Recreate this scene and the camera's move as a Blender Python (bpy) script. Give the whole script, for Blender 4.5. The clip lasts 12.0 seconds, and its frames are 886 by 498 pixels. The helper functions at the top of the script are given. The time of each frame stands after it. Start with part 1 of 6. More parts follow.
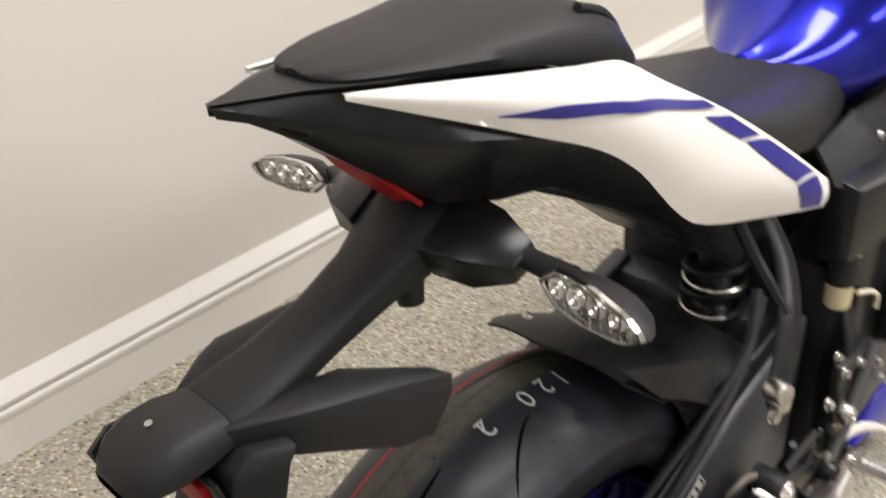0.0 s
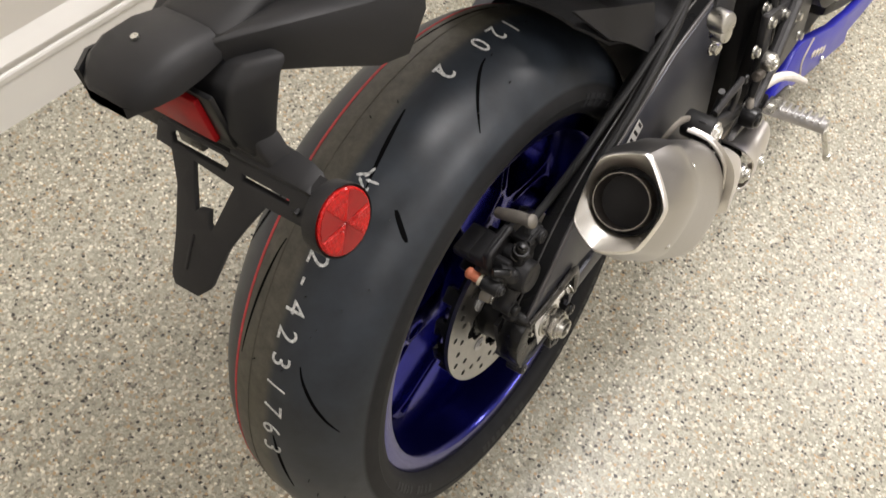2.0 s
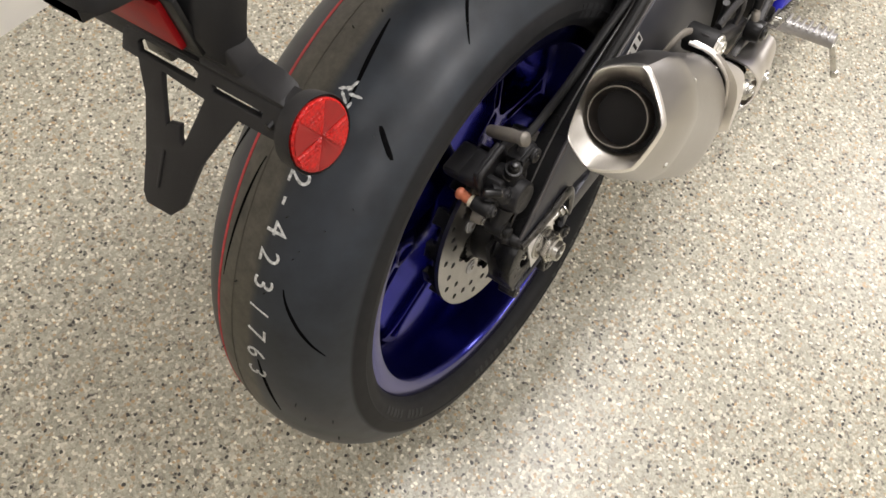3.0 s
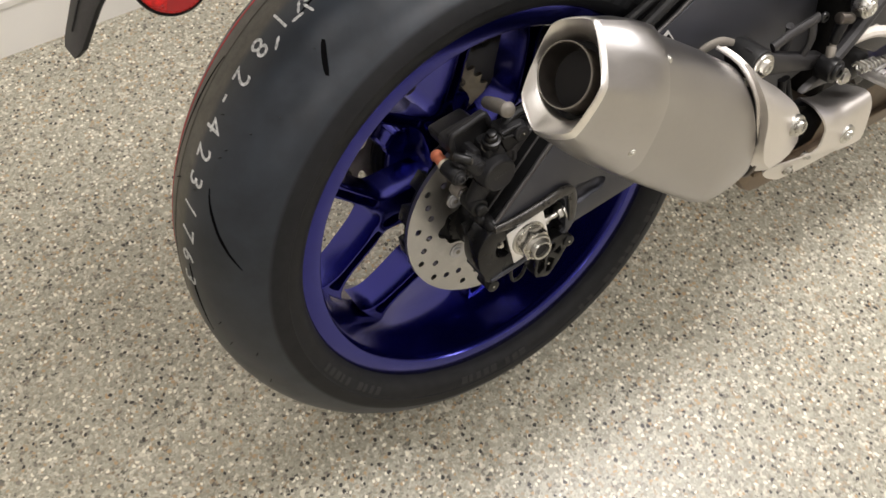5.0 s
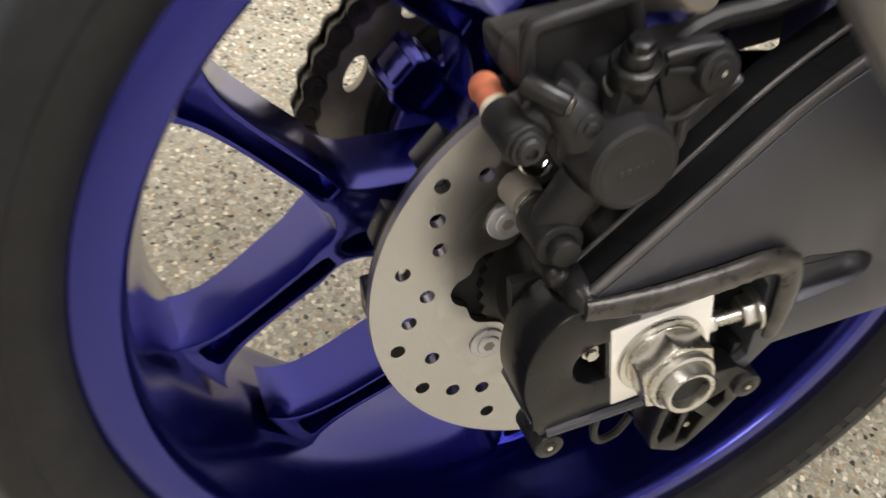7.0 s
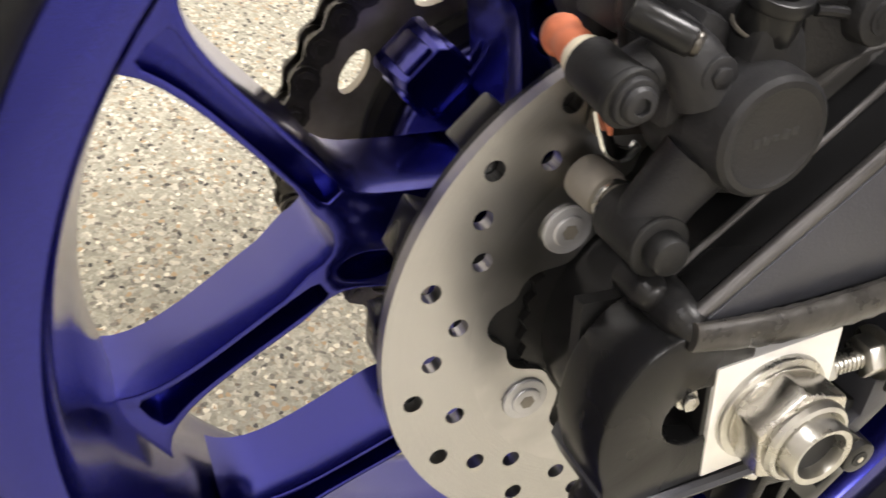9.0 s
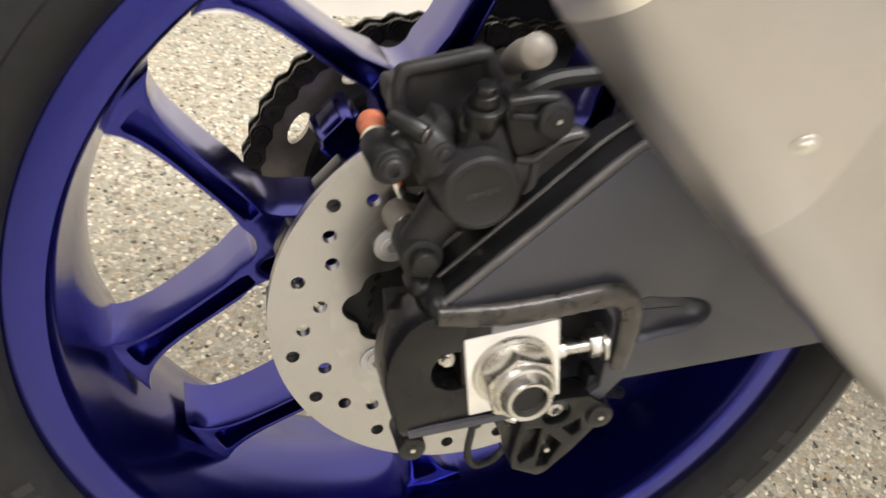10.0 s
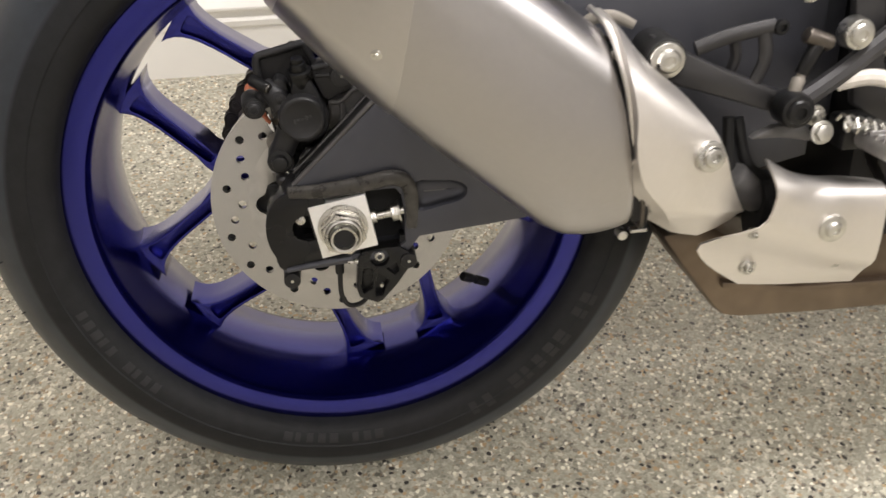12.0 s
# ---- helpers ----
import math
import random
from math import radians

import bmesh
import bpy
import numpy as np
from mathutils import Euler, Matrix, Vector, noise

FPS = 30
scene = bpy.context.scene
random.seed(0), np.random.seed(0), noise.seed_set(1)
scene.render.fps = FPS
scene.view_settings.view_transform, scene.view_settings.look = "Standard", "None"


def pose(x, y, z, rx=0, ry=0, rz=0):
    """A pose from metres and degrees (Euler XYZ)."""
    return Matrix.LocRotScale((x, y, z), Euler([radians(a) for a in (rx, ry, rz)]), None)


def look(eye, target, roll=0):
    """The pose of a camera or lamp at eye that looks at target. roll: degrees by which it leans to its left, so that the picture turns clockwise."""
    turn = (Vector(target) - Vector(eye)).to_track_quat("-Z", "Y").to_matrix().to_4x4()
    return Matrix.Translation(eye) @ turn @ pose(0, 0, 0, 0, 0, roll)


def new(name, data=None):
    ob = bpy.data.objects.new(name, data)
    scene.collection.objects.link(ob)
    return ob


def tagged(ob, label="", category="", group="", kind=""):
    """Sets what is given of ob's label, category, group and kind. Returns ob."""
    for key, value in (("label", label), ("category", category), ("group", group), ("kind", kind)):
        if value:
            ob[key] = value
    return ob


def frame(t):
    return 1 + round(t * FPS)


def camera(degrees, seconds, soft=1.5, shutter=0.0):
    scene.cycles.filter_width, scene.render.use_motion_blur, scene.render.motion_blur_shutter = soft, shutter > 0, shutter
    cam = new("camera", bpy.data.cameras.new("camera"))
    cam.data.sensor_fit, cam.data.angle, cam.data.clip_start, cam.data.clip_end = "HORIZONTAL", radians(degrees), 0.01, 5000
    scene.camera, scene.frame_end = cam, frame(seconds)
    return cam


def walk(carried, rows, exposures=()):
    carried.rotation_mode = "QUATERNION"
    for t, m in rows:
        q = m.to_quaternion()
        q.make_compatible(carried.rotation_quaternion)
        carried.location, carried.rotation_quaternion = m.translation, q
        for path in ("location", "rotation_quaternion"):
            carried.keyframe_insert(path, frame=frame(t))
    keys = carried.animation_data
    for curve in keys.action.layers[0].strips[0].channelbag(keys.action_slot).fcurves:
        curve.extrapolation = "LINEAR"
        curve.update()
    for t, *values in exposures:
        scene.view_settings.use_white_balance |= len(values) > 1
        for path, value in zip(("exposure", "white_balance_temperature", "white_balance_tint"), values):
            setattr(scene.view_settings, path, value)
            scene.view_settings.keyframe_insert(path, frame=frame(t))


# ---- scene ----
cam = camera(52.3, 12.0, soft=1.5, shutter=0.5)
PATH = [
    (0.0, (-0.4579, -0.2404, 1.2639), (0.1310, 0.2475, 0.6197), 6.24),
    (0.3, (-0.5015, -0.2306, 1.2661), (0.1249, 0.1821, 0.6048), 7.16),
    (0.5, (-0.5185, -0.2347, 1.2668), (0.1057, 0.1580, 0.5913), 7.96),
    (1.0, (-0.5528, -0.2593, 1.2449), (0.0300, 0.0800, 0.5064), 9.45),
    (1.5, (-0.5605, -0.2623, 1.2275), (-0.0127, 0.0310, 0.4440), 11.47),
    (2.0, (-0.5526, -0.2553, 1.2128), (-0.0382, 0.0010, 0.3944), 12.98),
    (2.5, (-0.5398, -0.2497, 1.2042), (-0.0464, -0.0176, 0.3660), 14.19),
    (3.0, (-0.5333, -0.2606, 1.1846), (-0.0716, -0.0493, 0.3231), 14.54),
    (3.2, (-0.5302, -0.2702, 1.1841), (-0.0720, -0.0575, 0.3211), 14.09),
    (4.8, (-0.4106, -0.5037, 1.1181), (-0.0642, -0.0550, 0.2942), 3.93),
    (5.0, (-0.3958, -0.5191, 1.0997), (-0.0575, -0.0620, 0.2771), 3.70),
    (5.5, (-0.3590, -0.5030, 1.0383), (-0.0195, 0.0142, 0.2527), 2.88),
    (6.0, (-0.2788, -0.4577, 0.9722), (0.0224, 0.0392, 0.1584), 8.21),
    (6.2, (-0.2491, -0.4238, 0.9389), (0.0440, 0.0704, 0.1204), 9.95),
    (6.5, (-0.2150, -0.3889, 0.8379), (0.0295, 0.1237, 0.0148), 9.43),
    (6.7, (-0.2026, -0.3364, 0.7430), (0.0559, 0.2259, -0.0425), 8.76),
    (8.3, (-0.1676, -0.2352, 0.5357), (0.2545, 0.3312, -0.1722), 13.86),
    (8.5, (-0.1682, -0.2355, 0.5360), (0.2547, 0.3548, -0.1516), 13.28),
    (9.0, (-0.2009, -0.2458, 0.5468), (0.1821, 0.3960, -0.1175), 14.61),
    (9.5, (-0.2127, -0.2881, 0.5522), (0.1805, 0.3697, -0.0902), 16.82),
    (10.0, (-0.1508, -0.3834, 0.6653), (0.1306, 0.3065, -0.0018), 11.96),
    (10.5, (-0.0989, -0.4332, 0.7035), (0.0874, 0.2540, 0.0014), 5.53),
    (11.0, (-0.0885, -0.4857, 0.6562), (0.1143, 0.2141, -0.0287), 3.72),
    (11.5, (-0.0658, -0.6331, 0.7281), (0.1055, 0.1112, 0.0826), 0.96),
    (12.0, (-0.0049, -0.7260, 0.7857), (0.1104, 0.0468, 0.1616), -0.02),
]
EXPOSURE = [(0.0, -0.36), (0.5, -0.35), (1.0, -0.20), (2.0, -0.14), (2.5, -0.09), (3.0, -0.12), (4.8, -0.22), (5.5, -0.08), (6.0, 0.08), (6.5, 0.24), (8.3, 0.70), (8.5, 0.74), (9.5, 0.76), (10.5, 0.50), (11.0, 0.52), (11.5, 0.48), (12.0, 0.02)]
walk(cam, [(t, look(eye, target, roll)) for t, eye, target, roll in PATH], EXPOSURE)

# ---- light: unseen fluorescent ceiling fixtures, fitted to shadows and reflections, in a closed room ----
scene.view_settings.exposure = 0.0
world = bpy.data.worlds.new("world")
world.use_nodes = True
world.node_tree.nodes["Background"].inputs[0].default_value = (1.0, 0.95, 0.88, 1)
world.node_tree.nodes["Background"].inputs[1].default_value = 0.02
scene.world = world

ROOM_X0, ROOM_X1, ROOM_Y0, ROOM_Y1, ROOM_Z = -2.6, 5.2, -3.4, 0.83, 2.75
LAMP_COLOUR = (1.0, 0.952, 0.940)
LAMP_SPOTS = [(-1.5, 0.10, 3.0), (0.82, -0.10, 58.0), (-1.5, -2.3, 17.0), (0.90, -2.3, 38.0), (3.40, -1.15, 60.0)]  # x, y, watts


# ---- materials ----
def shader(name, colour, rough=0.5, metal=0.0, coat=0.0, spec=0.5):
    m = bpy.data.materials.new(name)
    m.use_nodes = True
    b = m.node_tree.nodes["Principled BSDF"]
    b.inputs["Base Color"].default_value = (*colour, 1)
    b.inputs["Roughness"].default_value = rough
    b.inputs["Metallic"].default_value = metal
    b.inputs["Coat Weight"].default_value = coat
    b.inputs["Coat Roughness"].default_value = 0.04
    b.inputs["Specular IOR Level"].default_value = spec
    return m, m.node_tree.nodes, m.node_tree.links, b


def coords(n, l, scale=(1, 1, 1)):
    tc, mp = n.new("ShaderNodeTexCoord"), n.new("ShaderNodeMapping")
    mp.inputs["Scale"].default_value = scale
    l.new(tc.outputs["Object"], mp.inputs["Vector"])
    return mp.outputs["Vector"]


def noise_node(n, l, vec, scale, detail=4.0, rough=0.6):
    t = n.new("ShaderNodeTexNoise")
    t.inputs["Scale"].default_value = scale
    t.inputs["Detail"].default_value = detail
    t.inputs["Roughness"].default_value = rough
    l.new(vec, t.inputs["Vector"])
    return t.outputs["Fac"]


def ramp(n, l, fac, stops, mode="LINEAR"):
    r = n.new("ShaderNodeValToRGB")
    r.color_ramp.interpolation = mode
    e = r.color_ramp.elements
    while len(e) < len(stops):
        e.new(0.5)
    for el, (p, c) in zip(e, stops):
        el.position = p
        el.color = (*c, 1) if len(c) == 3 else c
    l.new(fac, r.inputs["Fac"])
    return r.outputs["Color"]


def mix(n, l, fac, a, b, mode="MIX"):
    m = n.new("ShaderNodeMix")
    m.data_type, m.blend_type = "RGBA", mode
    for sock, v in ((m.inputs[0], fac), (m.inputs[6], a), (m.inputs[7], b)):
        if isinstance(v, (int, float)):
            sock.default_value = v
        elif isinstance(v, tuple):
            sock.default_value = (*v, 1)
        else:
            l.new(v, sock)
    return m.outputs[2]


def bump(n, l, b, height, strength, distance=0.001):
    k = n.new("ShaderNodeBump")
    k.inputs["Strength"].default_value = strength
    k.inputs["Distance"].default_value = distance
    l.new(height, k.inputs["Height"])
    l.new(k.outputs["Normal"], b.inputs["Normal"])


def to_range(n, l, fac, lo, hi):
    m = n.new("ShaderNodeMapRange")
    m.inputs["To Min"].default_value, m.inputs["To Max"].default_value = lo, hi
    l.new(fac, m.inputs["Value"])
    return m.outputs[0]


def worn(name, colour, rough=0.5, metal=0.0, coat=0.0, vary=0.25, grain=900.0, relief=0.15, scale=(1, 1, 1), blotch=14.0, spec=0.5, depth=0.0006):
    """A surface with grain, blotches and an uneven gloss."""
    m, n, l, b = shader(name, colour, rough, metal, coat, spec)
    v = coords(n, l, scale)
    big = noise_node(n, l, v, blotch, 3)
    fine = noise_node(n, l, v, grain, 2)
    dark = tuple(c * (1 - vary) for c in colour)
    light = tuple(min(1, c * (1 + vary)) for c in colour)
    l.new(ramp(n, l, big, [(0.3, dark), (0.7, light)]), b.inputs["Base Color"])
    l.new(to_range(n, l, big, max(0.02, rough - 0.08), min(1, rough + 0.1)), b.inputs["Roughness"])
    if relief:
        bump(n, l, b, fine, relief, depth)
    return m


def flake_floor():
    """Grey epoxy, fully broadcast with vinyl flakes of several colours, under a clear coat."""
    m, n, l, b = shader("epoxy_flake", (0.4, 0.38, 0.32), 0.40, 0, 0.15)
    b.inputs["Coat Roughness"].default_value = 0.30
    v = coords(n, l)
    wob = n.new("ShaderNodeTexNoise")
    wob.inputs["Scale"].default_value = 150
    wob.inputs["Detail"].default_value = 2
    l.new(v, wob.inputs["Vector"])
    vec = mix(n, l, 0.006, v, wob.outputs["Color"], "ADD")

    def flakes(scale, shift):
        t = n.new("ShaderNodeTexVoronoi")
        t.inputs["Scale"].default_value = scale
        off = n.new("ShaderNodeVectorMath")
        off.inputs[1].default_value = (shift, shift * 0.6, 0.013)
        l.new(vec, off.inputs[0])
        l.new(off.outputs[0], t.inputs["Vector"])
        one = n.new("ShaderNodeSeparateColor")
        l.new(t.outputs["Color"], one.inputs[0])
        return one.outputs[0], t.outputs["Distance"]

    mosaic = [(0.0, (0.34, 0.33, 0.275)), (0.26, (0.41, 0.395, 0.33)), (0.48, (0.27, 0.26, 0.21)), (0.62, (0.50, 0.48, 0.41)), (0.76, (0.70, 0.67, 0.58)), (0.86, (0.33, 0.245, 0.155)), (0.92, (0.115, 0.10, 0.085)), (0.965, (0.03, 0.028, 0.026))]
    a, _ = flakes(230, 0.0)
    out = ramp(n, l, a, mosaic, "CONSTANT")
    c, _ = flakes(390, 5.3)
    out = mix(n, l, 0.33, out, ramp(n, l, c, mosaic, "CONSTANT"))
    for scale, shift, share, size, colour in ((165, 2.1, 0.86, 0.40, (0.82, 0.79, 0.69)), (150, 8.7, 0.90, 0.38, (0.030, 0.027, 0.025)), (160, 12.9, 0.885, 0.38, (0.44, 0.31, 0.18))):
        r, d = flakes(scale, shift)
        near = n.new("ShaderNodeMath")
        near.operation = "LESS_THAN"
        near.inputs[1].default_value = size
        l.new(d, near.inputs[0])
        pick = n.new("ShaderNodeMath")
        pick.operation = "GREATER_THAN"
        pick.inputs[1].default_value = share
        l.new(r, pick.inputs[0])
        both_on = n.new("ShaderNodeMath")
        both_on.operation = "MULTIPLY"
        l.new(near.outputs[0], both_on.inputs[0])
        l.new(pick.outputs[0], both_on.inputs[1])
        out = mix(n, l, both_on.outputs[0], out, colour)
    tone = ramp(n, l, noise_node(n, l, v, 3.5, 3), [(0.3, (0.90, 0.89, 0.85)), (0.7, (1.0, 0.99, 0.94))])
    l.new(mix(n, l, 1.0, out, tone, "MULTIPLY"), b.inputs["Base Color"])
    l.new(to_range(n, l, noise_node(n, l, v, 9, 3), 0.30, 0.46), b.inputs["Roughness"])
    bump(n, l, b, noise_node(n, l, v, 130, 3), 0.22, 0.0015)
    return m


def wall_paint():
    m, n, l, b = shader("wall_paint", (0.72, 0.68, 0.60), 0.55)
    v = coords(n, l)
    l.new(ramp(n, l, noise_node(n, l, v, 1.3, 3), [(0.3, (0.82, 0.785, 0.72)), (0.7, (0.86, 0.825, 0.76))]), b.inputs["Base Color"])
    bump(n, l, b, noise_node(n, l, v, 260, 3), 0.12, 0.001)
    return m


def tyre_rubber():
    """Black rubber; a dusty band runs round the crown, left of the centre line of the painted marks."""
    m, n, l, b = shader("tyre_rubber", (0.03, 0.03, 0.032), 0.45, spec=0.45)
    tc = n.new("ShaderNodeTexCoord")
    sep = n.new("ShaderNodeSeparateXYZ")
    l.new(tc.outputs["Object"], sep.inputs[0])
    wide = n.new("ShaderNodeMapRange")
    wide.inputs["From Min"].default_value, wide.inputs["From Max"].default_value = -0.012, -0.003
    l.new(sep.outputs["Y"], wide.inputs["Value"])
    edge = n.new("ShaderNodeMapRange")
    edge.inputs["From Min"].default_value, edge.inputs["From Max"].default_value = 0.0405, 0.0395
    l.new(sep.outputs["Y"], edge.inputs["Value"])
    band = n.new("ShaderNodeMath")
    band.operation = "MULTIPLY"
    l.new(wide.outputs[0], band.inputs[0])
    l.new(edge.outputs[0], band.inputs[1])
    v = coords(n, l)
    rub = ramp(n, l, noise_node(n, l, v, 22, 4), [(0.3, (0.0106, 0.0140, 0.0190)), (0.7, (0.0225, 0.0288, 0.0378))])
    com = n.new("ShaderNodeCombineXYZ")
    l.new(sep.outputs["X"], com.inputs[0])
    l.new(sep.outputs["Z"], com.inputs[1])
    ln = n.new("ShaderNodeVectorMath")
    ln.operation = "LENGTH"
    l.new(com.outputs[0], ln.inputs[0])
    wall = n.new("ShaderNodeMapRange")
    wall.inputs["From Min"].default_value, wall.inputs["From Max"].default_value = 0.2720, 0.2680
    l.new(ln.outputs["Value"], wall.inputs["Value"])
    side = ramp(n, l, noise_node(n, l, v, 60, 5, 0.7), [(0.3, (0.0062, 0.0066, 0.0076)), (0.7, (0.0120, 0.0124, 0.0136))])
    rub = mix(n, l, wall.outputs[0], rub, side)
    dust = ramp(n, l, noise_node(n, l, v, 70, 5, 0.75), [(0.3, (0.034, 0.032, 0.025)), (0.72, (0.086, 0.080, 0.062))])
    l.new(mix(n, l, band.outputs[0], rub, dust), b.inputs["Base Color"])
    l.new(mix(n, l, wall.outputs[0], to_range(n, l, noise_node(n, l, v, 16, 6, 0.65), 0.26, 0.58), (0.62, 0.62, 0.62)), b.inputs["Roughness"])
    l.new(mix(n, l, wall.outputs[0], (0.45, 0.45, 0.45), (0.26, 0.26, 0.26)), b.inputs["Specular IOR Level"])
    bump(n, l, b, noise_node(n, l, v, 700, 3), 0.12, 0.0006)
    return m


def brushed(name, colour, rough, stretch, strength=0.12, vary=0.12):
    m, n, l, b = shader(name, colour, rough, 1.0)
    v = coords(n, l, stretch)
    f = noise_node(n, l, v, 120, 4, 0.7)
    w = coords(n, l)
    blotch = noise_node(n, l, w, 11, 4)
    lo, hi = tuple(c * (1 - vary) for c in colour), tuple(min(1, c * (1 + vary)) for c in colour)
    a = ramp(n, l, f, [(0.3, lo), (0.7, hi)])
    l.new(mix(n, l, 0.5, a, ramp(n, l, blotch, [(0.3, lo), (0.7, hi)])), b.inputs["Base Color"])
    l.new(to_range(n, l, f, rough - 0.06, rough + 0.08), b.inputs["Roughness"])
    bump(n, l, b, f, strength, 0.0003)
    return m


def metallic_paint(name, colour, rough=0.3, fleck=0.5, metal=0.9, coat=0.6, haze=0.04):
    m, n, l, b = shader(name, colour, rough, metal, coat)
    b.inputs["Coat Roughness"].default_value = haze
    v = coords(n, l)
    f = noise_node(n, l, v, 2600, 1)
    l.new(ramp(n, l, f, [(0.35, tuple(c * (1 - fleck * 0.5) for c in colour)), (0.7, tuple(min(1, c * (1 + fleck)) for c in colour))]), b.inputs["Base Color"])
    bump(n, l, b, noise_node(n, l, v, 260, 2), 0.03, 0.0004)
    return m


def disc_steel():
    """Brushed brake-disc steel, turned in circles round the axle."""
    m, n, l, b = shader("disc_steel", (0.5, 0.48, 0.44), 0.34, 1.0)
    tc = n.new("ShaderNodeTexCoord")
    sep = n.new("ShaderNodeSeparateXYZ")
    l.new(tc.outputs["Object"], sep.inputs[0])
    com = n.new("ShaderNodeCombineXYZ")
    l.new(sep.outputs["X"], com.inputs[0])
    l.new(sep.outputs["Z"], com.inputs[1])
    ln = n.new("ShaderNodeVectorMath")
    ln.operation = "LENGTH"
    l.new(com.outputs[0], ln.inputs[0])
    one = n.new("ShaderNodeTexNoise")
    one.noise_dimensions = "1D"
    one.inputs["Scale"].default_value = 6500
    one.inputs["Detail"].default_value = 3
    l.new(ln.outputs["Value"], one.inputs["W"])
    f = one.outputs["Fac"]
    inner = n.new("ShaderNodeMath")
    inner.operation = "LESS_THAN"
    inner.inputs[1].default_value = 0.0775
    l.new(ln.outputs["Value"], inner.inputs[0])
    v = coords(n, l)
    a = ramp(n, l, f, [(0.35, (0.29, 0.285, 0.28)), (0.65, (0.58, 0.575, 0.565))])
    c = ramp(n, l, noise_node(n, l, v, 26, 4), [(0.3, (0.38, 0.375, 0.37)), (0.7, (0.53, 0.525, 0.515))])
    l.new(mix(n, l, inner.outputs[0], a, c), b.inputs["Base Color"])
    l.new(to_range(n, l, mix(n, l, 0.5, f, noise_node(n, l, v, 60, 5, 0.7)), 0.20, 0.46), b.inputs["Roughness"])
    b.inputs["Anisotropic"].default_value = 0.55
    tan = n.new("ShaderNodeTangent")
    tan.direction_type, tan.axis = "RADIAL", "Y"
    l.new(tan.outputs[0], b.inputs["Tangent"])
    bump(n, l, b, f, 0.02, 0.0003)
    return m


def glow(name, colour, strength):
    m = bpy.data.materials.new(name)
    m.use_nodes = True
    m.node_tree.nodes.clear()
    e, o = m.node_tree.nodes.new("ShaderNodeEmission"), m.node_tree.nodes.new("ShaderNodeOutputMaterial")
    e.inputs[0].default_value, e.inputs[1].default_value = (*colour, 1), strength
    m.node_tree.links.new(e.outputs[0], o.inputs[0])
    return m


def clear_lens(name, colour, rough=0.05):
    m, n, l, b = shader(name, colour, rough)
    b.inputs["Transmission Weight"].default_value = 1.0
    b.inputs["IOR"].default_value = 1.12
    return m


def reflector_red():
    m, n, l, b = shader("reflector_red", (0.70, 0.012, 0.010), 0.30, 0.0, 0.15, 0.35)
    v = coords(n, l)
    t = n.new("ShaderNodeTexVoronoi")
    t.feature = "DISTANCE_TO_EDGE"
    t.inputs["Scale"].default_value = 340
    t.inputs["Randomness"].default_value = 0.15
    l.new(v, t.inputs["Vector"])
    l.new(ramp(n, l, noise_node(n, l, v, 330, 2), [(0.3, (0.26, 0.003, 0.003)), (0.7, (0.58, 0.010, 0.008))]), b.inputs["Base Color"])
    bump(n, l, b, t.outputs["Distance"], 0.7, 0.002)
    return m


FLOOR = flake_floor()
WALL = wall_paint()
UNSEEN_WALL = worn("unseen_wall_grey", (0.50, 0.485, 0.465), 0.6, vary=0.1, relief=0.1, grain=200, blotch=2)
TRIM = worn("trim_gloss_paint", (0.87, 0.85, 0.80), 0.3, vary=0.04, relief=0.04, blotch=3)
CEIL = worn("ceiling_paint", (0.74, 0.73, 0.71), 0.8, vary=0.04, relief=0.1, grain=200, blotch=2)
RUBBER = tyre_rubber()
MARK = worn("tyre_paint_mark", (0.50, 0.51, 0.50), 0.7, vary=0.5, blotch=380, relief=0.3)
STRIPE_RED = worn("tyre_red_stripe", (0.42, 0.035, 0.04), 0.6, vary=0.3, blotch=120)
SIDEWALL = worn("raised_rubber", (0.0125, 0.0130, 0.0142), 0.60, vary=0.3, relief=0.2, spec=0.4)
GROOVE = worn("groove_shade", (0.003, 0.003, 0.0035), 0.9, relief=0, spec=0.03)
BLUE = metallic_paint("wheel_blue", (0.0105, 0.0125, 0.205), 0.24, 0.4, 0.97, 0.80, 0.16)
BLUE_GLOSS = metallic_paint("tank_blue", (0.012, 0.015, 0.36), 0.22, 0.4, 0.9, 0.45)
BLUE_FAIRING = worn("fairing_blue", (0.012, 0.014, 0.38), 0.40, coat=0.12, vary=0.06, relief=0)
BLUE_DECAL = worn("blue_decal", (0.016, 0.014, 0.19), 0.40, coat=0.05, vary=0.06, relief=0)
WHITE = worn("pearl_white", (0.76, 0.74, 0.70), 0.22, coat=0.8, vary=0.03, relief=0.02, blotch=5)
PLASTIC = worn("black_plastic", (0.0140, 0.0139, 0.0146), 0.47, vary=0.18, grain=1500, relief=0.35, blotch=8, spec=0.30)
PLASTIC_GLOSS = worn("gloss_black_plastic", (0.0075, 0.0075, 0.0078), 0.28, vary=0.2, relief=0.05, spec=0.32)
VINYL = worn("seat_vinyl", (0.017, 0.0168, 0.0168), 0.48, vary=0.15, grain=1100, relief=0.4, blotch=10, spec=0.24)
FRAME = worn("frame_black", (0.0100, 0.0098, 0.0100), 0.32, metal=0.0, spec=0.34, vary=0.25, grain=700, relief=0.2, blotch=16)
ARM = worn("swingarm_black", (0.064, 0.066, 0.078), 0.38, metal=0.5, vary=0.16, grain=900, relief=0.15, blotch=9)
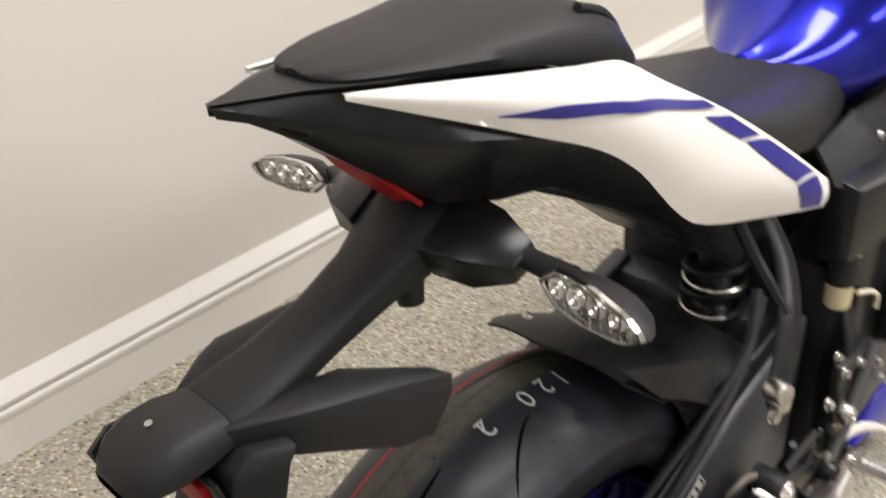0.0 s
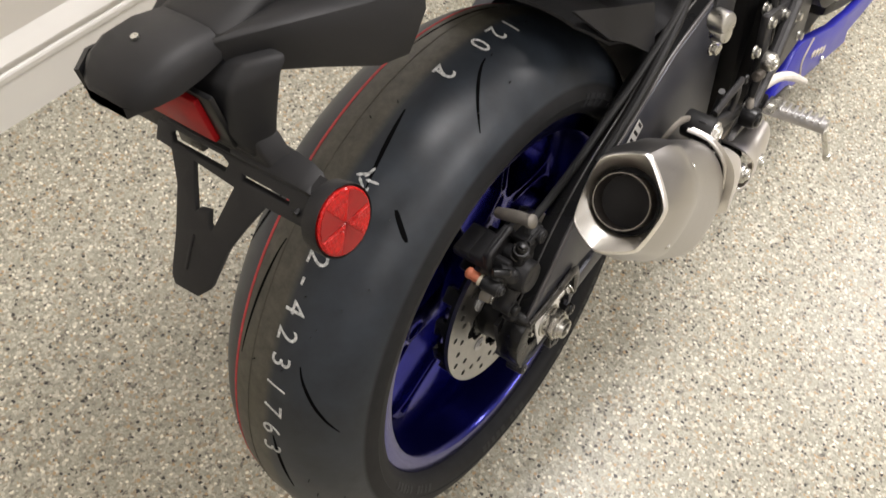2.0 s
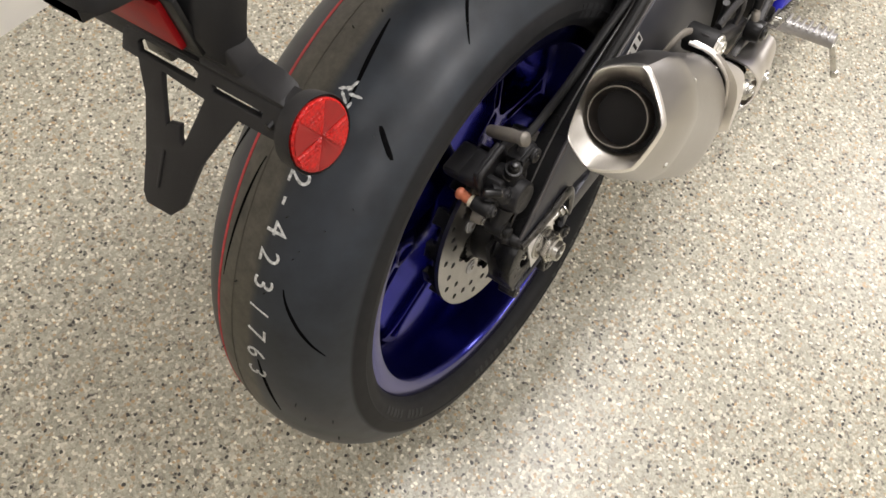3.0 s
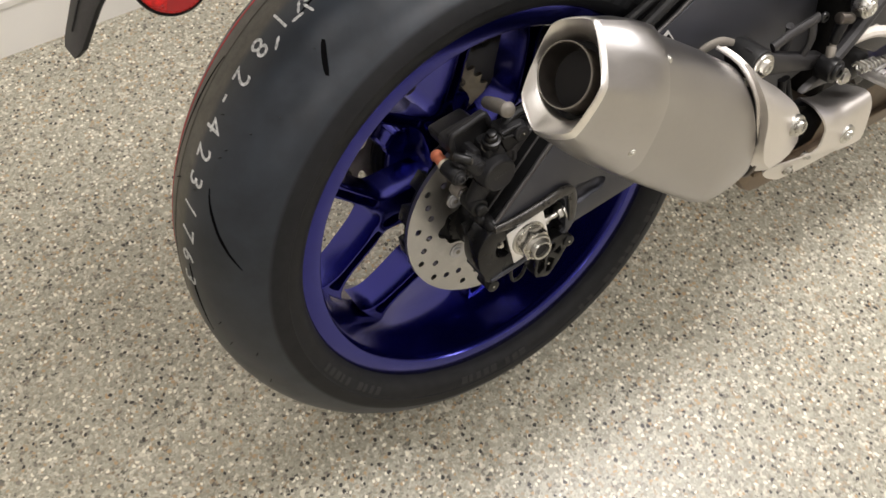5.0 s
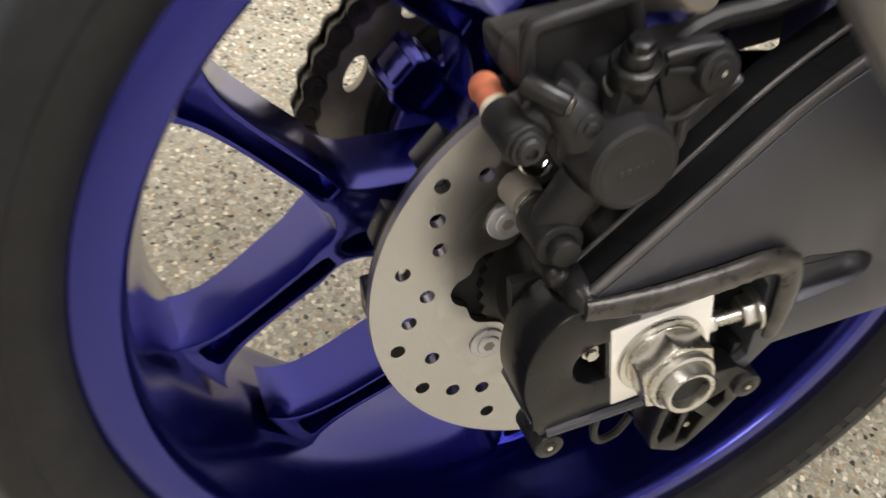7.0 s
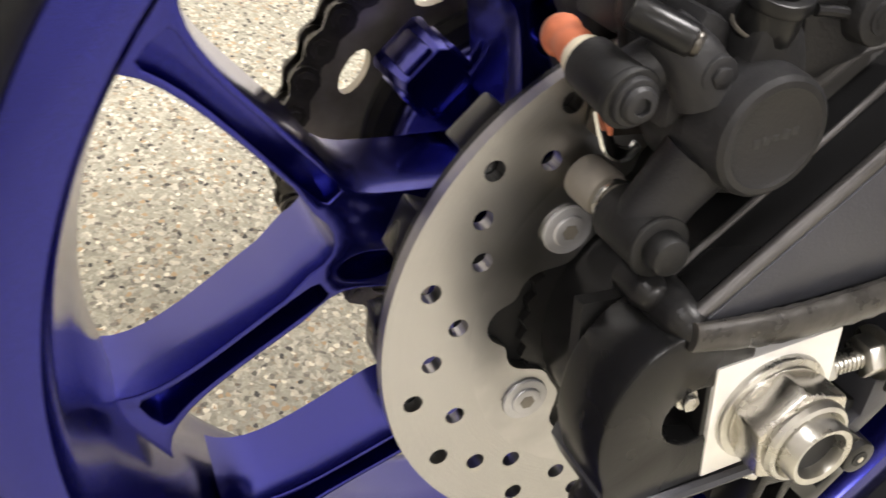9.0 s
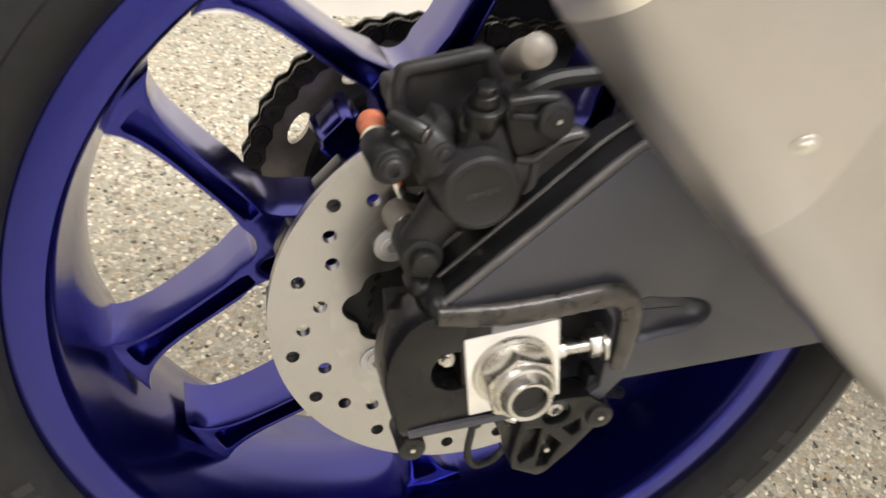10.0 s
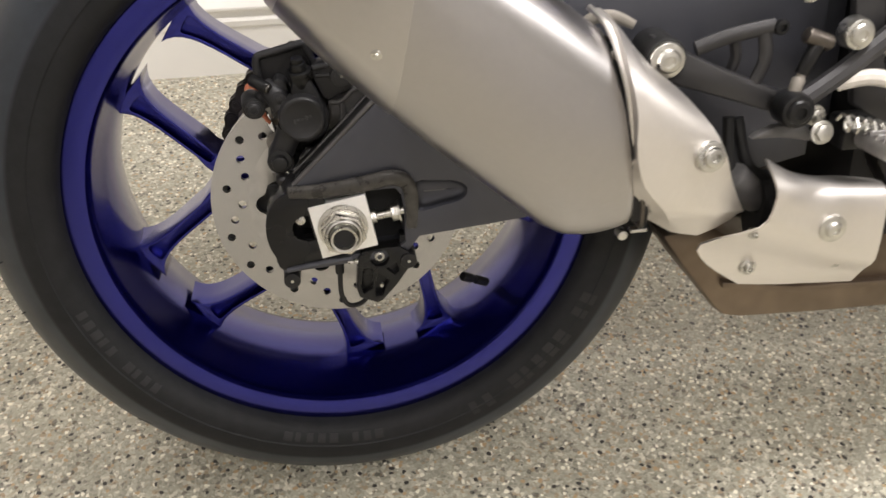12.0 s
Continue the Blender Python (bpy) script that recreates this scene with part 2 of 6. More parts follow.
# pale grey that stands in for the highlights along the rail
RAIL = worn("rail_highlight", (0.095, 0.091, 0.090), 0.36, metal=0.6, vary=0.2, grain=700, relief=0.1, blotch=30)
HANGER = worn("hanger_casting", (0.034, 0.033, 0.034), 0.42, metal=0.2, vary=0.2, grain=800, relief=0.25, blotch=24)
WELD = worn("weld_bead", (0.050, 0.047, 0.043), 0.28, metal=0.35, vary=0.5, grain=260, relief=0.3, blotch=90)
CALIPER = worn("caliper_black", (0.0165, 0.0163, 0.0172), 0.46, metal=0.0, spec=0.32, vary=0.25, grain=800, relief=0.3, blotch=24)
CAP_MARK = worn("worn_cap_mark", (0.021, 0.0205, 0.0205), 0.6, vary=0.4, blotch=300, relief=0.3)
TORQUE = worn("grey_casting", (0.085, 0.082, 0.080), 0.48, metal=0.2, vary=0.25, grain=700, relief=0.3, blotch=40)
# near black: shade in hollows put into colour; also the black carrier
DARK = worn("near_black", (0.006, 0.006, 0.006), 0.65, relief=0)
ENGINE = worn("engine_black", (0.0105, 0.0102, 0.0104), 0.45, metal=0.0, spec=0.24, vary=0.3, grain=500, relief=0.3, blotch=18)
TITAN = brushed("brushed_titanium", (0.42, 0.408, 0.402), 0.32, (1, 6, 1), 0.05, 0.04)
# stronger light on sleeve, guards and tip put into lighter copies of one metal
SLEEVE = brushed("lit_sleeve_titanium", (0.47, 0.457, 0.449), 0.30, (1, 6, 1), 0.05, 0.04)
GUARD = brushed("lit_guard_titanium", (0.76, 0.73, 0.695), 0.42, (1, 6, 1), 0.05, 0.04)
TIP = brushed("lit_polished_tip", (0.94, 0.92, 0.88), 0.32, (1, 6, 1), 0.06, 0.06)
PIPE = worn("sooty_pipe", (0.105, 0.092, 0.080), 0.40, metal=0.9, vary=0.35, grain=300, relief=0.2, blotch=30)
# soot inside the pipe, and the shade of recess and strap gap as colour
SOOT_AND_SHADE = worn("soot_and_shade", (0.010, 0.009, 0.009), 0.75, relief=0.2)
CAT = worn("catalyst_steel", (0.16, 0.125, 0.092), 0.42, metal=0.9, vary=0.45, grain=400, relief=0.2, blotch=12)
ZINC = worn("zinc_steel", (0.58, 0.57, 0.53), 0.28, metal=1.0, vary=0.2, grain=600, relief=0.15, blotch=60)
ALLOY = worn("machined_alloy", (0.88, 0.87, 0.84), 0.40, metal=0.5, vary=0.08, grain=900, relief=0.1, blotch=40)
NUT = worn("plain_steel_nut", (0.56, 0.54, 0.49), 0.25, metal=1.0, vary=0.1, grain=900, relief=0.1, blotch=90)
STEEL = disc_steel()
DISC_BOLT = worn("bolt_grey", (0.50, 0.50, 0.51), 0.42, metal=0.6, vary=0.1, blotch=90, relief=0.1)
SPROCKET = worn("sprocket_steel", (0.30, 0.275, 0.235), 0.40, metal=0.85, vary=0.25, grain=500, relief=0.15, blotch=50)
PEG = worn("peg_alloy", (0.42, 0.41, 0.40), 0.42, metal=0.8, vary=0.15, grain=600, relief=0.2, blotch=70)
DULL = worn("dull_alloy", (0.24, 0.22, 0.19), 0.58, metal=0.45, vary=0.12, grain=700, relief=0.2, blotch=50)
DARKSTEEL = worn("chain_steel", (0.075, 0.070, 0.062), 0.34, metal=0.85, vary=0.4, grain=500, relief=0.2, blotch=80)
ORANGE = worn("orange_rubber", (0.55, 0.17, 0.085), 0.5, vary=0.2, blotch=90)
REFLECT = reflector_red()
REFLECT_DEEP = worn("deep_reflector_red", (0.24, 0.003, 0.003), 0.38, vary=0.15, coat=0.15, blotch=60, relief=0.1)
FAINT = worn("faint_dust_line", (0.075, 0.070, 0.055), 0.7, vary=0.3, blotch=60)
TAILRED = worn("tail_lens_red", (0.26, 0.006, 0.008), 0.42, coat=0.0, spec=0.15, vary=0.3, blotch=50, relief=0.1)
LENS = clear_lens("clear_lens", (0.95, 0.95, 0.95))
CHROME = worn("chrome", (0.72, 0.72, 0.70), 0.12, metal=1.0, vary=0.05, relief=0)
BULB = worn("silvered_reflector", (0.5, 0.5, 0.49), 0.13, metal=1.0, vary=0.3, blotch=160, relief=0.8, grain=240, depth=0.004)
YELLOW = worn("fluid_yellow", (0.66, 0.58, 0.36), 0.35, vary=0.12, blotch=30, relief=0.05)
CREAM = worn("cream_plastic", (0.66, 0.60, 0.46), 0.4, vary=0.1, relief=0.05)
ROPE = worn("white_cord", (0.66, 0.62, 0.56), 0.8, vary=0.12, grain=500, relief=0.5, blotch=90)
STICKER = worn("white_sticker", (0.62, 0.61, 0.58), 0.5, vary=0.06, relief=0)
RUBBER_BLACK = worn("black_rubber", (0.010, 0.010, 0.010), 0.5, spec=0.35, vary=0.2, relief=0.2)
LAMP_GLOW = glow("lamp_glow", LAMP_COLOUR, 5.0)


# ---- mesh helpers ----
def catmull(pts, n=6, closed=False):
    """A smooth line through pts, n steps a span."""
    p = [Vector(q) for q in pts]
    out, m = [], len(p)
    for i in range(m if closed else m - 1):
        if closed:
            a, b, c, d = p[(i - 1) % m], p[i], p[(i + 1) % m], p[(i + 2) % m]
        else:
            a, b, c, d = p[max(i - 1, 0)], p[i], p[i + 1], p[min(i + 2, m - 1)]
        for k in range(n):
            t = k / n
            out.append(0.5 * ((2 * b) + (c - a) * t + (2 * a - 5 * b + 4 * c - d) * t * t + (3 * b - a - 3 * c + d) * t ** 3))
    if not closed:
        out.append(p[-1])
    return out


def add_loft(bm, rings, closed=True, caps=True):
    vs = [[bm.verts.new(q) for q in r] for r in rings]
    k = len(vs[0])
    for a, b in zip(vs, vs[1:]):
        for j in range(k if closed else k - 1):
            bm.faces.new((a[j], a[(j + 1) % k], b[(j + 1) % k], b[j]))
    if caps and closed:
        bm.faces.new(vs[0][::-1])
        bm.faces.new(vs[-1])
    return bm


def loft(rings, closed=True, caps=True):
    bm = add_loft(bmesh.new(), rings, closed, caps)
    bmesh.ops.recalc_face_normals(bm, faces=bm.faces[:])
    return bm


def round_edges(bm, width, angle=35, seg=2):
    bm.normal_update()
    es = [e for e in bm.edges if len(e.link_faces) == 2 and e.calc_face_angle(0) > radians(angle)]
    if es and width:
        bmesh.ops.bevel(bm, geom=es, offset=width, segments=seg, affect="EDGES", profile=0.5, clamp_overlap=True)
    return bm


def prism(outline, y0, y1, width=0.0, holes=()):
    """A plate: an outline in x, z, pushed from y0 to y1, with holes through it."""
    bm = bmesh.new()
    edges = []
    for loop in (outline, *holes):
        vs = [bm.verts.new((x, y0, z)) for x, z in loop]
        edges += [bm.edges.new((a, b)) for a, b in zip(vs, vs[1:] + vs[:1])]
    if holes:
        bmesh.ops.triangle_fill(bm, use_beauty=True, use_dissolve=False, edges=edges)
    else:
        bm.faces.new(bm.verts[:])
    made = bmesh.ops.extrude_face_region(bm, geom=bm.faces[:])["geom"]
    for v in made:
        if isinstance(v, bmesh.types.BMVert):
            v.co.y = y1
    bmesh.ops.recalc_face_normals(bm, faces=bm.faces[:])
    return round_edges(bm, width)


def soft(pts, n=4):
    """A closed outline in x, z with its corners rounded."""
    return [(q.x, q.z) for q in catmull([(x, 0, z) for x, z in pts], n, True)]


def ring2(cx, cz, r, n=20, r2=None, turn=0.0):
    r2 = r if r2 is None else r2
    c, s = math.cos(turn), math.sin(turn)
    return [(cx + r * math.cos(a) * c - r2 * math.sin(a) * s, cz + r * math.cos(a) * s + r2 * math.sin(a) * c) for a in (2 * math.pi * i / n for i in range(n))]


def polar(r, deg):
    return r * math.cos(radians(deg)), r * math.sin(radians(deg))


def lathe(profile, n=96, closed=False, cx=0.0, cz=0.0):
    """A profile of (radius, y) turned round an axle along y."""
    rings = []
    for i in range(n):
        a = 2 * math.pi * i / n
        rings.append([(cx + r * math.cos(a), y, cz + r * math.sin(a)) for r, y in profile])
    bm = bmesh.new()
    vs = [[bm.verts.new(q) for q in r] for r in rings]
    k = len(profile)
    for i in range(n):
        a, b = vs[i], vs[(i + 1) % n]
        for j in range(k if closed else k - 1):
            bm.faces.new((a[j], a[(j + 1) % k], b[(j + 1) % k], b[j]))
    bmesh.ops.remove_doubles(bm, verts=bm.verts[:], dist=1e-6)
    bmesh.ops.recalc_face_normals(bm, faces=bm.faces[:])
    return bm


def frames_along(p):
    up, out = None, []
    for i in range(len(p)):
        d = (p[min(i + 1, len(p) - 1)] - p[max(i - 1, 0)]).normalized()
        if up is None:
            up = Vector((0, 0, 1)) if abs(d.z) < 0.9 else Vector((1, 0, 0))
        side = d.cross(up).normalized()
        up = side.cross(d).normalized()
        out.append((side, up))
    return out


def tube(pts, r, n=10, steps=6, flat=1.0):
    """A round bar or hose along a smooth line; r may be a list, one for each point given."""
    p = catmull(pts, steps) if len(pts) > 2 and steps > 1 else [Vector(q) for q in pts]
    rs = [r] * len(p) if isinstance(r, (int, float)) else list(np.interp(np.linspace(0, 1, len(p)), np.linspace(0, 1, len(r)), r))
    rings = []
    for q, (s, u), w in zip(p, frames_along(p), rs):
        rings.append([q + s * (w * math.cos(a)) + u * (w * flat * math.sin(a)) for a in (2 * math.pi * i / n for i in range(n))])
    return loft(rings)


def rod(p0, p1, r0, r1=None, n=20, width=0.0):
    p0, p1 = Vector(p0), Vector(p1)
    r1 = r0 if r1 is None else r1
    d = (p1 - p0).normalized()
    s = d.cross(Vector((0, 0, 1)) if abs(d.z) < 0.9 else Vector((1, 0, 0))).normalized()
    u = s.cross(d)
    bm = loft([[q + s * (r * math.cos(a)) + u * (r * math.sin(a)) for a in (2 * math.pi * i / n for i in range(n))] for q, r in ((p0, r0), (p1, r1))])
    return round_edges(bm, width, 50)


def merge(*bms):
    out = bms[0]
    for b in bms[1:]:
        tmp = bpy.data.meshes.new("tmp")
        b.to_mesh(tmp)
        out.from_mesh(tmp)
        bpy.data.meshes.remove(tmp)
        b.free()
    return out


def moved(bm, m):
    bmesh.ops.transform(bm, matrix=m, verts=bm.verts[:])
    return bm


def box(cx, cy, cz, sx, sy, sz, width=0.0, m=None):
    bm = bmesh.new()
    bmesh.ops.create_cube(bm, size=1.0)
    for v in bm.verts:
        v.co = Vector((v.co.x * sx, v.co.y * sy, v.co.z * sz))
    round_edges(bm, width)
    return moved(bm, Matrix.Translation((cx, cy, cz)) @ (m or Matrix.Identity(4)))


def hexa(p, axis, r, h, width=0.0008, n=6):
    p, axis = Vector(p), Vector(axis).normalized()
    return rod(p, p + axis * h, r, r, n, width)


def bolt(p, axis, r, h, flange=1.35):
    """A hexagon-flange bolt head with a dimple."""
    p, axis = Vector(p), Vector(axis).normalized()
    a = rod(p, p + axis * (h * 0.3), r * flange, r * flange * 0.95, 18, r * 0.06)
    b = hexa(p + axis * (h * 0.28), axis, r, h * 0.72, r * 0.1)
    return merge(a, b)


def socket_bolt(p, axis, r, h):
    """A button-head bolt with a hexagon socket."""
    p, axis = Vector(p), Vector(axis).normalized()
    s = axis.cross(Vector((0, 0, 1)) if abs(axis.z) < 0.9 else Vector((1, 0, 0))).normalized()
    u = s.cross(axis)
    rings = []
    for k, d, n in ((1.0, 0.0, 0), (1.0, 0.45, 0), (0.85, 0.85, 0), (0.6, 1.0, 0), (0.5, 1.0, 1), (0.45, 0.45, 1)):
        ring = []
        for i in range(18):
            a = 2 * math.pi * i / 18
            w = r * k * (0.9 / max(abs(math.cos((a + math.pi / 6) % (math.pi / 3) - math.pi / 6)), 0.5) if n else 1.0)
            ring.append(p + axis * (h * d) + s * (w * math.cos(a)) + u * (w * math.sin(a)))
        rings.append(ring)
    return loft(rings)


def shell(rows, thick, width=0.0):
    """A sheet through a grid of points, with a thickness."""
    bm = bmesh.new()
    vs = [[bm.verts.new(q) for q in r] for r in rows]
    for a, b in zip(vs, vs[1:]):
        for j in range(len(a) - 1):
            if (a[j].co - b[j].co).length < 1e-7:
                bm.faces.new((a[j], a[j + 1], b[j + 1]))
            else:
                bm.faces.new((a[j], a[j + 1], b[j + 1], b[j]))
    bmesh.ops.remove_doubles(bm, verts=bm.verts[:], dist=1e-6)
    bmesh.ops.recalc_face_normals(bm, faces=bm.faces[:])
    bmesh.ops.solidify(bm, geom=bm.faces[:], thickness=thick)
    bmesh.ops.recalc_face_normals(bm, faces=bm.faces[:])
    return round_edges(bm, width, 60)


def mesh_of(name, bm, material, angle=32):
    me = bpy.data.meshes.new(name)
    bm.to_mesh(me)
    bm.free()
    me.materials.append(material)
    me.polygons.foreach_set("use_smooth", [True] * len(me.polygons))
    me.set_sharp_from_angle(angle=radians(angle))
    return me


def thing(name, bm, material, label, category, kind="", group="", angle=32):
    return tagged(new(name, mesh_of(name, bm, material, angle)), label, category, group, kind)


def part(name, bm, material, parent, label="", angle=32):
    """One mesh object under a thing or under a part."""
    ob = new(name, bm if isinstance(bm, bpy.types.Mesh) else mesh_of(name, bm, material, angle))
    ob.parent = parent
    if parent.type == "EMPTY":
        ob.location = BIKE_LIFT
    return tagged(ob, label)


# ---- the room ----
def room():
    def slab(name, x0, x1, y0, y1, z0, z1, material, label, category):
        return thing(name, box((x0 + x1) / 2, (y0 + y1) / 2, (z0 + z1) / 2, x1 - x0, y1 - y0, z1 - z0), material, label, category, "structure")

    slab("floor", ROOM_X0, ROOM_X1, ROOM_Y0, ROOM_Y1, -0.1, 0.0, FLOOR, "speckled grey epoxy flake garage floor", "floor")
    slab("wall_north", ROOM_X0, ROOM_X1, ROOM_Y1, ROOM_Y1 + 0.12, -0.1, ROOM_Z, WALL, "plain cream painted wall behind the motorcycle", "wall")
    # three unseen walls close the room; their grey limits fill light
    slab("wall_south", ROOM_X0, ROOM_X1, ROOM_Y0 - 0.12, ROOM_Y0, -0.1, ROOM_Z, UNSEEN_WALL, "plain unseen wall closing the room, grey to limit fill light", "wall")
    slab("wall_west", ROOM_X0 - 0.12, ROOM_X0, ROOM_Y0 - 0.12, ROOM_Y1 + 0.12, -0.1, ROOM_Z, UNSEEN_WALL, "plain unseen wall closing the room, grey to limit fill light", "wall")
    slab("wall_east", ROOM_X1, ROOM_X1 + 0.12, ROOM_Y0 - 0.12, ROOM_Y1 + 0.12, -0.1, ROOM_Z, UNSEEN_WALL, "plain unseen wall closing the room, grey to limit fill light", "wall")
    slab("ceiling", ROOM_X0, ROOM_X1, ROOM_Y0, ROOM_Y1, ROOM_Z, ROOM_Z + 0.1, CEIL, "plain white painted ceiling", "ceiling")
    # a tall moulded skirting: flat face, bead, cove and cap
    prof = [(0.0, 0.0), (-0.015, 0.0), (-0.015, 0.090), (-0.018, 0.094), (-0.019, 0.104), (-0.017, 0.108), (-0.014, 0.110), (-0.014, 0.120), (-0.017, 0.1225),
            (-0.021, 0.126), (-0.021, 0.130), (-0.016, 0.138), (-0.006, 0.150), (-0.001, 0.1565), (0.0, 0.158)]
    bm = loft([[(x, ROOM_Y1 - 0.0005 + y, z) for y, z in prof] for x in (ROOM_X0, ROOM_X1)])
    thing("baseboard", bm, TRIM, "tall white glossy moulded skirting board along the wall", "baseboard", "structure", angle=24)


def ceiling_lamp(x, y, watts):
    lamp = tagged(new("ceiling_light"), "white fluorescent ceiling fixture with a glowing diffuser", "ceiling light", "ceiling lights")
    lamp.location = (x, y, ROOM_Z)
    rim = box(0, 0, -0.03, 1.24, 0.62, 0.058, 0.006)
    f = new("housing", mesh_of("housing", rim, CEIL))
    f.parent = lamp
    d = new("diffuser", mesh_of("diffuser", box(0, 0, -0.063, 1.18, 0.56, 0.008), LAMP_GLOW))
    d.parent = lamp
    data = bpy.data.lights.new("lamp", "AREA")
    data.shape, data.size, data.size_y, data.energy, data.color = "RECTANGLE", 1.16, 0.54, watts, LAMP_COLOUR
    o = new("lamp", data)
    o.location = (x, y, ROOM_Z - 0.072)


room()
for spot in LAMP_SPOTS:
    ceiling_lamp(*spot)

# ---- the motorcycle: built upright round its rear axle (x ahead, y to its left, z up), then leant on its side stand ----
LEAN_DEG, AXLE_Z = -12.227, 0.3078
up_len = AXLE_Z / math.cos(radians(LEAN_DEG))
BIKE_LIFT = Vector((0, 0, up_len))
bike = tagged(new("motorcycle"), "blue, white and black sport motorcycle leaning near a cream wall", "motorcycle")
bike.matrix_world = pose(0, AXLE_Z * math.tan(radians(LEAN_DEG)), 0, LEAN_DEG, 0, 0)
FLOOR_N = Vector((0, math.sin(radians(LEAN_DEG)), math.cos(radians(LEAN_DEG))))  # the floor's normal in the machine's axes


# ---- rear tyre ----
TYRE = [(0.0, 0.3195), (0.014, 0.3188), (0.028, 0.3168), (0.042, 0.3127), (0.055, 0.3068), (0.066, 0.2995), (0.076, 0.2905), (0.084, 0.2805), (0.090, 0.2700),
        (0.0935, 0.2600), (0.0945, 0.2535), (0.0936, 0.2522), (0.0932, 0.2460), (0.0908, 0.2400), (0.0862, 0.2348), (0.0810, 0.2322), (0.0745, 0.2300)]


def tyre_r(y):
    return float(np.interp(abs(y), [p[0] for p in TYRE[:11]], [p[1] for p in TYRE[:11]]))


def on_tyre(deg, y, lift=0.0):
    e = 0.002
    slope = (tyre_r(y + e) - tyre_r(y - e)) / (2 * e)
    nr, ny = 1 / math.hypot(1, slope), -slope / math.hypot(1, slope)
    x, z = polar(tyre_r(y) + lift * nr, deg)
    return Vector((x, y + lift * ny, z))


def flatten_on_floor(bm):
    """The contact patch: rubber that would sink into the floor is pressed up to it."""
    for v in bm.verts:
        d = v.co.dot(FLOOR_N) + AXLE_Z - 0.0008
        if d < 0:
            v.co -= FLOOR_N * d


def ribbon(line, half, lift, thick=0.0006, across=4):
    """A thin raised strip on the tyre along (deg, y) points; half: half widths along it."""
    rows = []
    m = len(line)
    for i, (deg, y) in enumerate(line):
        a, b = line[max(i - 1, 0)], line[min(i + 1, m - 1)]
        da, dy = radians(b[0] - a[0]) * 0.31, b[1] - a[1]
        k = math.hypot(da, dy) or 1
        na, ny = -dy / k, da / k
        w = half[i] if isinstance(half, (list, tuple)) else half
        rows.append([on_tyre(deg + math.degrees(na * s * w / 0.31), y + ny * s * w, lift) for s in np.linspace(-1, 1, across)])
    return shell(rows, thick)


def tyre():
    prof = [(r, y) for y, r in TYRE[::-1]] + [(r, -y) for y, r in TYRE[1:]]
    prof += [(0.2262, -0.0715), (0.219, -0.05), (0.219, 0.05), (0.2262, 0.0715)]
    bm = lathe(prof, 168, True)
    flatten_on_floor(bm)
    t = part("tyre", bm, RUBBER, bike, "black sport tyre with thin grooves, dusty crown and painted code marks", 25)
    # red line and moulding seam round the crown
    for name, y, w, mat, label in (("red_stripe", 0.0405, 0.0016, STRIPE_RED, "thin red line round the tread"), ("seam", 0.018, 0.0004, FAINT, "fine pale moulding seam")):
        rows = [[on_tyre(d, y - w, 0.0004), on_tyre(d, y, 0.0006), on_tyre(d, y + w, 0.0004)] for d in np.arange(-60, 241, 1.5)]
        part(name, shell(rows, 0.0004), mat, t, label)
    # long curved sipes: raised near-black strips, the grooves' shade put into colour
    def sipe(d0, d1, y0, y1, bend, w):
        line = [(d0 + (d1 - d0) * u, y0 + (y1 - y0) * u ** bend) for u in np.linspace(0, 1, 12)]
        half = [0.0003 + 0.95 * w * math.sin(math.pi * min(1, 0.06 + u)) ** 0.8 for u in np.linspace(0, 0.92, 12)]
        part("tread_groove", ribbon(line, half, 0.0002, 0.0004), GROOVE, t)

    for turn in (-64.3, 0, 64.3, 128.6):
        sipe(86.5 + turn, 99 + turn, -0.036, -0.0755, 1.35, 0.0014)
        sipe(104 + turn, 119 + turn, -0.0155, -0.0285, 1.0, 0.0019)
        sipe(132 + turn, 155 + turn, 0.0205, 0.0345, 0.7, 0.0013)
        sipe(60 + turn, 74 + turn, 0.050, 0.080, 1.2, 0.0020)
    # short wear slot, its shade a dark strip too, with its nibs
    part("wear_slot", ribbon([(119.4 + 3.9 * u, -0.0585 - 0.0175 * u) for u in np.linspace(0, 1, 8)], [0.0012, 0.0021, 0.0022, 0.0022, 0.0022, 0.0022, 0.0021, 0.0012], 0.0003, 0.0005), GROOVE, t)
    rng = random.Random(4)
    for k in range(26):
        d, y = rng.uniform(60, 215), rng.uniform(-0.08, 0.06)
        part("rubber_nib", rod(on_tyre(d, y), on_tyre(d, y, 0.0035), 0.0007, 0.0004, 6), RUBBER_BLACK, t)
    # hand-stencilled code, written round the crown
    for ch, d, y in (("1", 74.4, -0.019), ("2", 79.0, -0.019), ("0", 84.2, -0.020), ("2", 94.0, -0.018), ("1", 121.8, -0.015), ("8", 127.0, -0.016), ("2", 132.4, -0.018), ("-", 136.7, -0.016),
                     ("4", 141.4, -0.0155), ("2", 146.4, -0.0150), ("3", 151.4, -0.0150), ("/", 156.7, -0.0145), ("7", 161.8, -0.0135), ("6", 166.8, -0.0125), ("3", 171.8, -0.0120)):
        part("painted_character", glyph(ch, 0.0240, d, y), MARK, t, "rough silver-grey stencilled character")
    for k, (d, y, a) in enumerate(((116.2, -0.024, 20), (117.4, -0.030, 80), (118.4, -0.022, 130), (117.0, -0.019, 60), (119.6, -0.029, 10), (94.6, -0.017, 100), (124.6, -0.030, 150))):
        c, s = math.cos(radians(a)), math.sin(radians(a))
